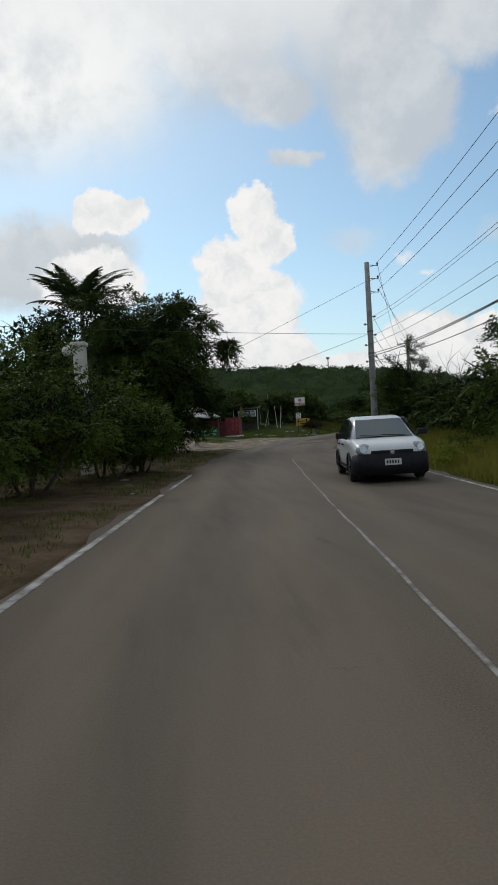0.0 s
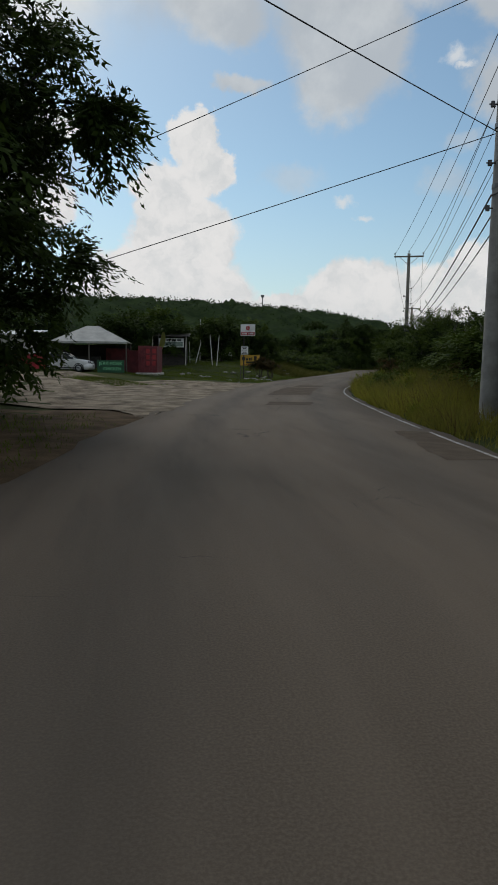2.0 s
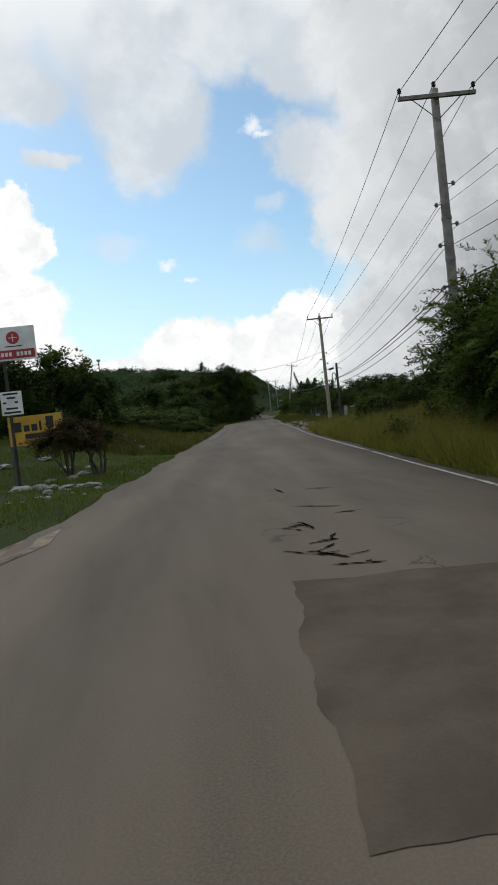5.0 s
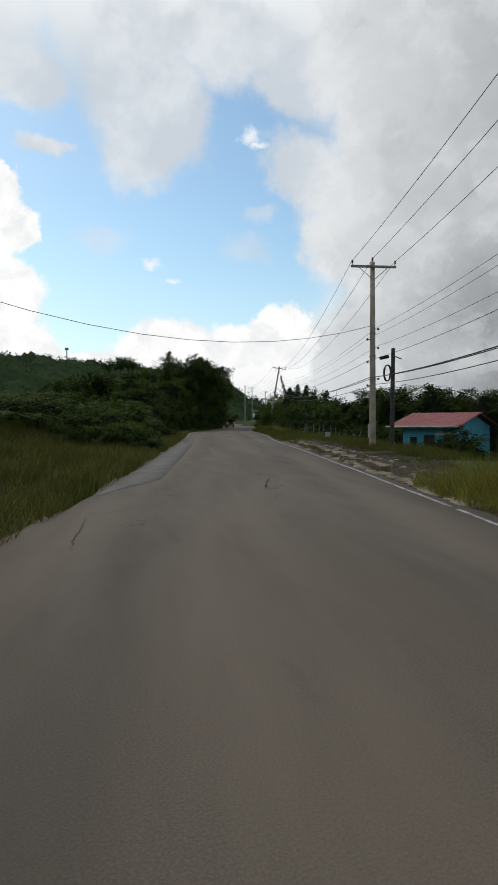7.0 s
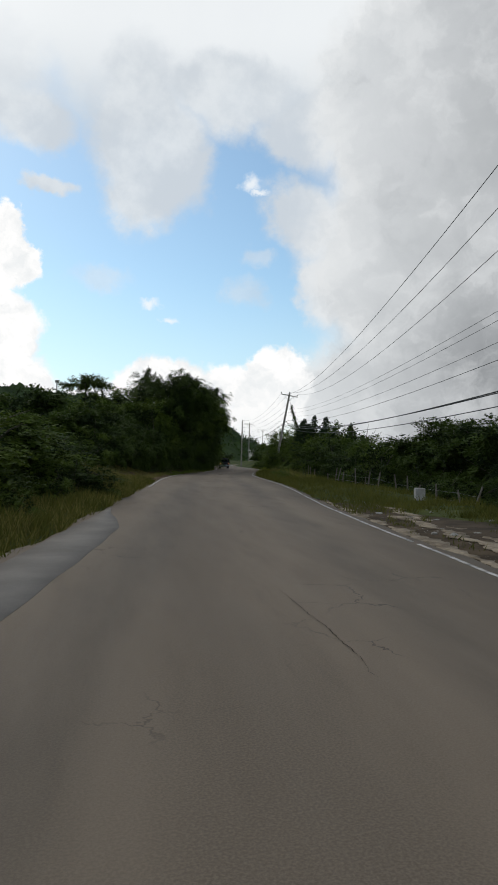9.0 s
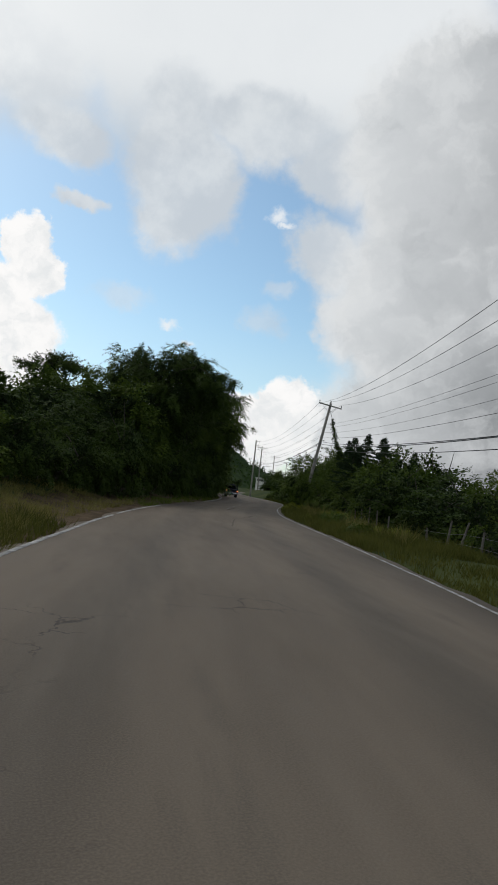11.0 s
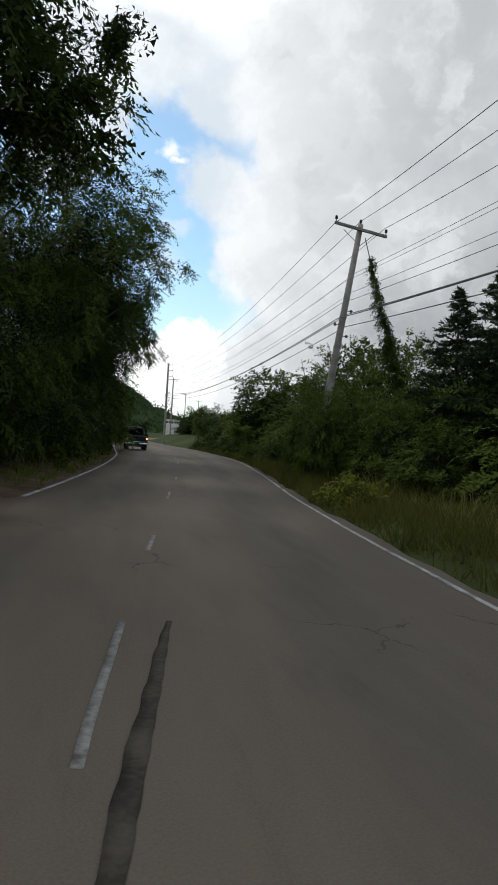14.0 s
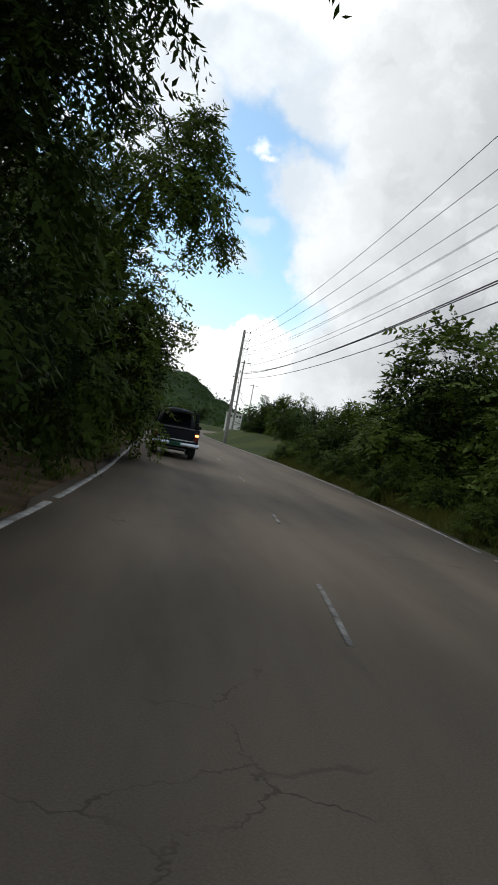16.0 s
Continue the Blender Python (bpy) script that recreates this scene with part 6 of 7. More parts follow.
def plate(parent, y, z, material, label, face=1, width=0.5):
    p = part("number_plate", box(-width / 2, width / 2, min(y, y + face * 0.015), max(y, y + face * 0.015), z - 0.07, z + 0.07, 0.004), material, parent, label)
    bars = bmesh.new()
    yy = y + face * 0.018
    for k in range(5):
        x = -width * 0.36 + k * width * 0.165
        box(x, x + width * 0.1, min(yy, yy + face * 0.003), max(yy, yy + face * 0.003), z - 0.035, z + 0.035, 0, bars)
    part("plate_bars", bars, M_INK, p, "plain dark bars on the plate")


def estate_car(m, label, paint, long=4.4, wagon=True, bumper=True):
    """A small car: an estate, or a saloon with a boot."""
    root = thing("car", m, label, "car")
    h = long / 2
    stations = [(-h, 0.66, 0.36, 0.86), (-h + 0.08, 0.76, 0.26, 0.97), (-h + 0.5, 0.83, 0.21, 0.99), (-0.6, 0.85, 0.20, 0.97), (0.5, 0.85, 0.20, 0.95), (0.95, 0.85, 0.20, 0.97),
                (h - 0.75, 0.845, 0.21, 0.935), (h - 0.34, 0.82, 0.24, 0.865), (h - 0.12, 0.755, 0.30, 0.785), (h - 0.02, 0.64, 0.36, 0.70)]
    bm = loft([body_ring(*s) for s in stations])
    back = -h + 0.10 if wagon else -h + 0.75
    cabin = [(back, 0.72, 0.66, 0.985), (back + 0.22, 0.77, 0.60, 1.30), (back + 0.5, 0.79, 0.60, 1.46), (-0.55, 0.80, 0.61, 1.50), (0.10, 0.80, 0.60, 1.47), (0.32, 0.79, 0.60, 1.40), (1.20, 0.76, 0.70, 0.965)]
    rings = []
    for y, wb, wt, zt in cabin:
        zb = 0.93
        side = [(wb, zb), (wb * 0.99, zb + (zt - zb) * 0.1), (wt + (wb - wt) * 0.35, zb + (zt - zb) * 0.62), (wt, zb + (zt - zb) * 0.92), (wt * 0.86, zt)]
        rings.append([Vector((x, y, z)) for x, z in side] + [Vector((-x, y, z)) for x, z in side[::-1]])
    loft(rings, bm)
    part("body", bm, paint, root, smooth=True)
    # glass, laid just proud of the shell
    part("windscreen", slab([(-0.655, 1.19, 0.995), (0.655, 1.19, 0.995), (0.545, 0.365, 1.41), (-0.545, 0.365, 1.41)], 0.02), M_SCREEN, root, "sloping windscreen reflecting the sky")
    part("rear_window", slab([(0.60, back - 0.015, 1.02), (-0.60, back - 0.015, 1.02), (-0.52, back + 0.27, 1.37), (0.52, back + 0.27, 1.37)], 0.02), M_GLASS, root)
    for sx in (-1, 1):
        for y0, y1, t0, t1 in ((0.92, 0.08, 0.34, 0.06), (0.0, -0.86, 0.0, -0.84), (-0.94, back + 0.46, -0.92, back + 0.62)):
            if y0 - y1 < 0.25:
                continue
            pts = [(sx * 0.802, y0, 1.0), (sx * 0.802, y1, 1.0), (sx * 0.655, t1, 1.40), (sx * 0.655, t0, 1.40)]
            part("side_window", slab(pts if sx > 0 else pts[::-1], 0.012), M_GLASS, root)
        part("visor", slab([(sx * 0.70, 0.62, 1.28), (sx * 0.67, 0.30, 1.44), (sx * 0.67, -0.86, 1.44), (sx * 0.69, -0.86, 1.38)], 0.02), M_GLASS, root, "dark rain visor")
        lamp = bmesh.new()
        bmesh.ops.create_uvsphere(lamp, u_segments=18, v_segments=12, radius=1.0, matrix=Matrix.Translation((sx * 0.605, h - 0.20, 0.745)) @ Matrix.Rotation(sx * -0.55, 4, "Z") @ Matrix.Rotation(-0.35, 4, "X") @ Matrix.Diagonal((0.155, 0.20, 0.115, 1)))
        hl = part("headlight", lamp, M_LENS, root, "large clear almond headlight", True)
        part("reflector", rod((sx * 0.60, h - 0.10, 0.745), (sx * 0.625, h - 0.012, 0.755), 0.06, 0.075, 18), M_CHROME, hl, "round bright reflector")
        tail = box(sx * 0.72 - 0.07, sx * 0.72 + 0.07, -h - 0.01, -h + 0.14, 0.72, 0.98, 0.02)
        part("tail_light", tail, M_TAIL_OFF, root, "red tail light")
        mirror = box(sx * 0.98 - 0.11, sx * 0.98 + 0.11, 0.78, 0.90, 0.99, 1.13, 0.03)
        rod((sx * 0.82, 0.84, 0.99), (sx * 0.92, 0.84, 1.03), 0.03, 0.03, 8, mirror)
        part("wing_mirror", mirror, M_PLASTIC, root, "black wing mirror")
        for y in (0.05, -0.85):
            part("door_handle", box(min(sx * 0.835, sx * 0.875), max(sx * 0.835, sx * 0.875), y - 0.10, y + 0.08, 0.81, 0.85, 0.01), M_PLASTIC if bumper else paint, root)
        part("sill_trim", box(min(sx * 0.835, sx * 0.858), max(sx * 0.835, sx * 0.858), -h + 0.5, h - 0.85, 0.30, 0.36, 0.008), M_PLASTIC, root)
        for y in (1.28, -1.32):
            wheel(root, sx * 0.76, y, 0.30, 0.19)
            arch = [Vector((sx * 0.853, y + math.cos(a) * 0.355, 0.30 + math.sin(a) * 0.355)) for a in np.linspace(-0.25, math.pi + 0.25, 15)]
            part("wheel_arch", mesh_of("wheel_arch", *tube(arch, 0.028, 6), M_PLASTIC), None, root)
    front = loft([[Vector((x, y, z)) for x, z in ((-w, lo), (w, lo), (w, hi), (-w, hi))] for y, w, lo, hi in ((h - 0.56, 0.862, 0.20, 0.50), (h - 0.30, 0.85, 0.18, 0.62), (h - 0.05, 0.765, 0.17, 0.655), (h + 0.06, 0.60, 0.19, 0.645))])
    bmesh.ops.bevel(front, geom=front.edges[:], offset=0.025, segments=2, affect="EDGES")
    part("front_bumper", front, M_PLASTIC if bumper else paint, root, "plain black front bumper" if bumper else "", True)
    grille = part("grille", box(-0.46, 0.46, h - 0.10, h + 0.035, 0.645, 0.715, 0.018), M_PLASTIC, root, "narrow black grille")
    part("badge", rod((0, h + 0.032, 0.68), (0, h + 0.048, 0.68), 0.05, 0.05, 16), M_CHROME, grille, "round plain chrome badge")
    plate(root, h + 0.065, 0.46, M_PLATE, "white number plate", 1, 0.36)
    for x0, x1 in ((-0.5, 0.05), (0.05, 0.55)):
        part("wiper", rod((x0, 1.20, 1.0), (x1, 1.15, 1.045), 0.012, 0.008, 6), M_PLASTIC, root)
    part("underside", box(-0.7, 0.7, -h + 0.3, h - 0.3, 0.17, 0.30), M_PLASTIC, root)
    return root


def pickup(m):
    """An old dark pickup with a chrome step bumper and a pipe rack over its bed."""
    root = thing("pickup_truck", m, "old dark navy pickup truck with chrome rear bumper", "pickup truck")
    # bed
    bed = box(-0.80, 0.80, 0.06, 2.05, 0.62, 0.68)
    for sx in (-1, 1):
        box(min(sx * 0.76, sx * 0.84), max(sx * 0.76, sx * 0.84), 0.04, 2.05, 0.50, 1.13, 0.02, bed)
    box(-0.80, 0.80, 2.0, 2.06, 0.62, 1.13, 0.01, bed)
    part("bed", bed, M_NAVY, root, "dark navy load bed")
    gate = part("tailgate", box(-0.66, 0.66, 0.0, 0.05, 0.66, 1.12, 0.015), M_NAVY, root, "plain dark tailgate")
    part("tailgate_trim", box(-0.66, 0.66, -0.012, 0.0, 0.655, 0.70, 0.004), M_CHROME, gate, "bright trim strip")
    part("tailgate_rail", box(-0.68, 0.68, -0.01, 0.055, 1.10, 1.135, 0.012), M_STEEL, gate)
    part("tailgate_handle", box(-0.09, 0.09, -0.018, 0.0, 0.95, 1.0, 0.006), M_PLASTIC, gate)
    for sx in (-1, 1):
        cluster = part("tail_light", box(min(sx * 0.67, sx * 0.835), max(sx * 0.67, sx * 0.835), -0.012, 0.10, 0.70, 1.02, 0.015), M_TAIL_OFF, root, "dark red tail light cluster")
        part("lit_lens", box(min(sx * 0.69, sx * 0.82), max(sx * 0.69, sx * 0.82), -0.022, -0.010, 0.88, 0.955, 0.008), M_TAIL, cluster, "glowing orange lamp")
    bumper = loft([[Vector((x, y, z)) for y, z in ((0.06, 0.44), (-0.13, 0.46), (-0.17, 0.52), (-0.15, 0.60), (0.06, 0.61))] for x in (-0.88, -0.84, 0.84, 0.88)])
    bmesh.ops.bevel(bumper, geom=bumper.edges[:], offset=0.012, segments=2, affect="EDGES")
    b = part("rear_bumper", bumper, M_CHROME, root, "chrome step bumper")
    part("step_pad", box(-0.34, 0.34, -0.155, 0.0, 0.603, 0.615, 0.004), M_PLASTIC, b)
    plate(root, -0.172, 0.53, M_PLATE_GREEN, "green number plate", -1, 0.42)
    part("tow_bar", rod((-0.45, 0.0, 0.36), (0.45, 0.0, 0.36), 0.03, 0.03, 8), M_STEEL, root)
    # cab
    cab = loft([body_ring(y, w, lo, hi) for y, w, lo, hi in ((2.12, 0.82, 0.42, 1.12), (2.2, 0.83, 0.36, 1.13), (3.4, 0.83, 0.36, 1.10), (4.1, 0.82, 0.38, 1.02), (4.75, 0.79, 0.40, 0.94), (4.88, 0.72, 0.46, 0.80))])
    rings = []
    for y, wb, wt, zt in ((2.14, 0.76, 0.60, 1.16), (2.26, 0.78, 0.62, 1.60), (2.45, 0.79, 0.63, 1.68), (3.05, 0.79, 0.62, 1.66), (3.25, 0.78, 0.62, 1.58), (3.75, 0.76, 0.70, 1.10)):
        side = [(wb, 1.06), (wt + (wb - wt) * 0.4, 1.06 + (zt - 1.06) * 0.6), (wt, 1.06 + (zt - 1.06) * 0.92), (wt * 0.85, zt)]
        rings.append([Vector((x, y, z)) for x, z in side] + [Vector((-x, y, z)) for x, z in side[::-1]])
    loft(rings, cab)
    part("cab", cab, M_NAVY, root, "dark navy cab", True)
    part("rear_window", slab([(-0.60, 2.135, 1.20), (0.60, 2.135, 1.20), (0.53, 2.235, 1.56), (-0.53, 2.235, 1.56)], -0.012), M_GLASS, root, "dark sliding rear window")
    part("windscreen", slab([(-0.66, 3.74, 1.14), (0.66, 3.74, 1.14), (0.56, 3.29, 1.56), (-0.56, 3.29, 1.56)], 0.012), M_GLASS, root)
    for sx in (-1, 1):
        pts = [(sx * 0.795, 3.5, 1.12), (sx * 0.795, 2.4, 1.12), (sx * 0.655, 2.5, 1.58), (sx * 0.655, 3.2, 1.58)]
        part("side_window", slab(pts if sx > 0 else pts[::-1], 0.012), M_GLASS, root)
        mirror = box(sx * 0.98 - 0.10, sx * 0.98 + 0.10, 3.30, 3.38, 1.12, 1.27, 0.025)
        rod((sx * 0.82, 3.35, 1.14), (sx * 0.92, 3.35, 1.17), 0.02, 0.02, 6, mirror)
        part("wing_mirror", mirror, M_PLASTIC, root, "black door mirror")
        part("side_stripe", box(min(sx * 0.838, sx * 0.846), max(sx * 0.838, sx * 0.846), 0.06, 4.4, 0.60, 0.66), M_CHROME, root, "silver stripe along the side")
        for y in (0.95, 3.95):
            wheel(root, sx * 0.70, y, 0.34, 0.22)
        part("mud_flap", box(sx * 0.70 - 0.12, sx * 0.70 + 0.12, 0.50, 0.515, 0.16, 0.50, 0.004), M_RUBBER, root, "black mud flap")
        # pipe rack along each side of the bed
        for y in (0.12, 0.7, 1.35, 1.95):
            part("rack_post", rod((sx * 0.78, y, 1.10), (sx * 0.70, y, 1.74), 0.02, 0.02, 8), M_PLASTIC, root)
        for f in (1.38, 1.72):
            x = sx * (0.78 - 0.08 * (f - 1.1) / 0.64)
            part("rack_rail", rod((x, 0.10, f), (x, 1.98, f), 0.018, 0.018, 8), M_PLASTIC, root)
    for y in (1.95, 2.3):
        part("rack_hoop", rod((-0.70, y, 1.75), (0.70, y, 1.75), 0.02, 0.02, 8), M_PLASTIC, root)
    load = bmesh.new()
    g = random.Random(3)
    rows = []
    for y in np.linspace(1.2, 3.0, 8):
        row = []
        for k in range(11):
            a = math.pi * k / 10
            row.append(Vector((math.cos(a) * 0.60, y, 1.70 + math.sin(a) * (0.13 + g.uniform(-0.02, 0.03)) * (0.5 if y in (1.2, 3.0) else 1))))
        rows.append(row)
    loft(rows, load)
    part("roof_cover", load, M_PLASTIC, root, "black tied tarpaulin on the roof", True)
    part("chassis", box(-0.55, 0.55, 0.1, 4.6, 0.28, 0.48), M_PLASTIC, root)
    part("axle", rod((-0.62, 0.95, 0.34), (0.62, 0.95, 0.34), 0.06, 0.06, 10), M_STEEL, root)
    part("exhaust", rod((0.42, 0.0, 0.32), (0.42, 0.8, 0.34), 0.03, 0.03, 10), M_STEEL, root)
    return root


pickup(pose(65.67, 231.1, 0.01, 0, 0, heading(243) + 1.0))
estate_car(pose(3.2, 17.2, 0.01, 0, 0, 178), "silver white estate car with black front bumper", M_CAR)

# ------------------------------------------------------------------ the jerk stand and its yard
def yard():
    """Pale marl between the road and the stand, as a lifted patch of the ground."""
    rows = []
    for s in np.arange(44, 75.3, 0.6):
        u = ease(np.array([s]), 44, 54)[0] * (1 - ease(np.array([s]), 66, 75.6)[0])
        far = -half(s) - 0.4 - 22 * u
        if s > 73:
            far = -half(s) - 0.3 - 3.0 * u
        row = []
        for k in range(19):
            l = -half(s) + 0.15 + (far + half(s) - 0.15) * k / 18 + (wavy(s, 0.2, 0.15, k) * min(1, 1.5 * u) if k else wavy(s, 0.10, 0.10, 3))
            q = spot(s, l)
            z = max(level(q[0], q[1]) + 0.045, 0.012 - 0.004 * k) + 0.02 * math.sin(q[0] * 3.1 + q[1]) * math.sin(q[1] * 2.3) * min(1, k / 4)
            row.append((q[0], q[1], z if k else 0.006))
        rows.append(row)
    n, m = len(rows), 19
    i, j = np.meshgrid(np.arange(n - 1), np.arange(m - 1), indexing="ij")
    faces = np.stack([i * m + j, i * m + j + 1, (i + 1) * m + j + 1, (i + 1) * m + j], -1).reshape(-1, 4)
    tagged(new("gravel_yard", mesh_of("gravel_yard", np.array(rows).reshape(-1, 3), faces, M_GRAVEL)), "pale rutted marl yard beside the road", "gravel", kind="structure")


yard()
blades("grass", np.array([(x, y, level(x, y) + 0.04) for x, y in ((-3.6 + g1 * 3.6, 68.5 + g2 * 2.2 - g1 * 1.0) for g1, g2 in np.random.default_rng(3).normal(size=(5000, 2)) * 0.42)]), 0.14, 0.014, 21, M_LAWN, "grass island in the marl yard")


def stone(x, y, r, seed, lift=0.0):
    g = random.Random(seed)
    bm = bmesh.new()
    bmesh.ops.create_icosphere(bm, subdivisions=2 if r > 0.13 else 1, radius=r)
    sx, sy, sz = g.uniform(0.8, 1.5), g.uniform(0.6, 1.1), g.uniform(0.3, 0.55)
    for v in bm.verts:
        f = 1 + 0.5 * noise.noise(v.co * (1.6 / r) + Vector((seed, 0, 0))) + 0.22 * noise.noise(v.co * (4.0 / r) + Vector((0, seed, 0)))
        v.co = Vector((v.co.x * sx * f, v.co.y * sy * f, v.co.z * sz * f))
    ob = part("stone", bm, M_STONE, None)
    ob.location = (x, y, level(x, y) + r * 0.2 + lift)
    tagged(ob, "rough white limestone rock on the ground", "rock", "white stones by the road")


for k, (x, y, r) in enumerate(((4.6, 82.0, 0.34), (2.6, 86.4, 0.26), (3.2, 87.0, 0.22), (1.0, 88.6, 0.28), (1.6, 89.2, 0.2), (6.4, 84.6, 0.26), (6.9, 84.9, 0.18), (7.0, 83.4, 0.16), (5.9, 91.8, 0.3), (5.2, 92.4, 0.24), (7.4, 92.6, 0.2),
                               (7.9, 86.4, 0.18), (8.4, 88.2, 0.2), (8.0, 89.6, 0.22), (7.3, 86.9, 0.2), (-1.0, 70.2, 0.14), (-0.4, 70.6, 0.17), (0.3, 70.4, 0.15), (8.8, 90.4, 0.17), (3.9, 75.2, 0.15), (3.0, 73.2, 0.11), (5.0, 76.0, 0.1),
                               (-3.4, 19.0, 0.09), (-3.9, 21.0, 0.12), (-2.9, 16.5, 0.07), (-5.0, 22.6, 0.13), (14.2, 103.5, 0.3), (13.2, 106.5, 0.24), (12.6, 101.4, 0.28), (15.6, 109.0, 0.16))):
    stone(x, y, r, k)
for k in range(26):
    g = random.Random(1500 + k)
    q = spot(g.gauss(82.0, 1.8), g.gauss(-5.2, 0.7))
    stone(q[0], q[1], 0.06 + 0.12 * g.random() ** 2, 700 + k)
for k in range(230):
    g = random.Random(900 + k)
    q = spot(g.uniform(103, 142), half(118) + 0.7 + abs(g.gauss(0, 0.75)) + g.choice((0.0, 0.5, 1.3)))
    stone(q[0], q[1], 0.03 + 0.08 * g.random() ** 3, 60 + k)


def shoulder():
    def edges(s):
        w = half(s) + 0.18
        out = 0.3 + 2.6 * span(np.array([s]), 108, 136, 12)[0]
        return [w, w + out * 0.5 + wavy(s, 0.1, 0.1, 2), w + out + wavy(s, 0.25, 0.18, 5)]
    tagged(new("shoulder", ribbon("shoulder", 97, 148, edges, 0.03, M_EARTH, 0.6, 0.02, True)), "wet broken earth shoulder beside the road", "shoulder", kind="structure")


shoulder()


def torn(q, seed):
    return 0.5 + wavy(q, 0.22, 0.22, seed) + 0.32 * math.sin(q * 7.3 + seed) * math.sin(q * 4.1 + 2 * seed)


for a, b, off, w in ((104, 121, 0.55, 0.30), (113, 126, 1.2, 0.30), (122.5, 139, 1.35, 0.34), (117, 131, 2.0, 0.26), (132.5, 144, 1.9, 0.3), (126, 147, 0.5, 0.26)):
    tagged(new("gravel_strip", ribbon("gravel_strip", a, b, lambda q: [half(q) + off - w * torn(q, off), half(q) + off + w * torn(q, a)], 0.036, M_GRAVEL, 0.16, 0.02, True)), "pale strip of washed gravel along the shoulder", "gravel", kind="structure")
blades("gravel", strewn(5200, 101, 147, lambda q: half(q) + 0.25, lambda q: half(q) + 2.9, 61, 0.4), 0.05, 0.035, 61, M_STONE, "pale stone chippings strewn over the earth shoulder", 1.4, "gravel")
M_PALE = surface("pale smooth asphalt", (0.165, 0.150, 0.132), (0.235, 0.214, 0.188), 0.8, 0.95, fine=50, spec=0.04)


def pale_edges(s):
    u = ease(np.array([s]), 105.5, 110)[0] * (1 - ease(np.array([s]), 134, 140)[0])
    w = -half(s) + 0.02
    return [w, w + 0.04 + 0.4 * u, w + 0.08 + 0.84 * u + wavy(s, 0.012, 0.012, 3)]


tagged(new("road_patch", ribbon("road_patch", 106, 140, pale_edges, 0.005, M_PALE, 0.25, 0.004)), "pale smooth strip along the road edge", "road patch", kind="structure")


def canopy():
    z = level(-6.4, 84.5)
    root = thing("canopy_shed", Matrix.Translation((-6.4, 84.5, z)), "open shed with grey hipped tarpaulin roof and dark inside", "shed")
    ax, ay = 3.0, 2.9
    top = [Vector((-0.5, 0, 3.45)), Vector((0.5, 0, 3.45))]
    c = [Vector((-ax, -ay, 2.12)), Vector((ax, -ay, 2.12)), Vector((ax, ay, 2.12)), Vector((-ax, ay, 2.12))]
    bm = bmesh.new()
    for pts in ((c[0], c[1], top[1], top[0]), (c[1], c[2], top[1]), (c[2], c[3], top[0], top[1]), (c[3], c[0], top[0])):
        slab(pts, 0.04, bm)
    part("roof", bm, M_TENT, root, "sagging grey hipped roof sheet")
    part("eave", box(-ax, ax, -ay - 0.02, -ay + 0.03, 2.0, 2.12, 0.01), M_TENT, root)
    for x in (-ax + 0.1, 0, ax - 0.1):
        for y in (-ay + 0.1, ay - 0.1):
            part("post", rod((x, y, -0.2), (x, y, 2.12), 0.06, 0.05, 8), M_WOOD, root)
    part("back_wall", box(-ax + 0.15, ax - 0.15, ay - 0.3, ay - 0.2, -0.1, 2.0, 0.01), M_DARK, root, "back wall coloured as shade under the roof")
    part("side_wall", box(0.9, ax - 0.2, ay - 1.6, ay - 1.5, -0.1, 1.7, 0.01), M_MAROON, root, "maroon painted wall")
    part("counter", box(-ax + 0.8, 0.6, -0.5, 0.1, -0.1, 1.0, 0.02), M_DARKWOOD, root, "dark serving counter")


canopy()
estate_car(pose(-8.2, 80.6, level(-8.2, 80.6) + 0.03, 0, 0, -93), "white parked saloon car beside the canopy shed", M_WHITE, 4.4, False, False)


def lettered(parent, text, size, place, material, thick=0.006, label=""):
    cu = bpy.data.curves.new("lettering", "FONT")
    cu.body, cu.size, cu.align_x, cu.align_y, cu.extrude = text, size, "CENTER", "CENTER", thick
    cu.materials.append(material)
    ob = new("lettering", cu)
    ob.parent = parent
    ob.matrix_local = place
    if label:
        ob["label"] = label
    return ob


def jerk_board():
    x, y = -4.5, 79.3
    root = thing("sign_board", pose(x, y, level(x, y), 0, 0, -4), "green board reading JERK PORK CHICKEN in pale letters", "sign")
    part("board", box(-1.02, 1.02, -0.03, 0.03, 0.06, 1.0, 0.01), M_GREEN, root, "dark green painted board")
    for sx in (-0.8, 0.8):
        part("leg", rod((sx, 0.05, -0.15), (sx, 0.02, 0.9), 0.03, 0.03, 6), M_WOOD, root)
    lettered(root, "JERK PORK", 0.36, pose(0, -0.034, 0.74, 90, 0, 0), M_MINT)
    lettered(root, "CHICKEN", 0.32, pose(0.1, -0.034, 0.34, 90, 0, 0), M_MINT)


jerk_board()


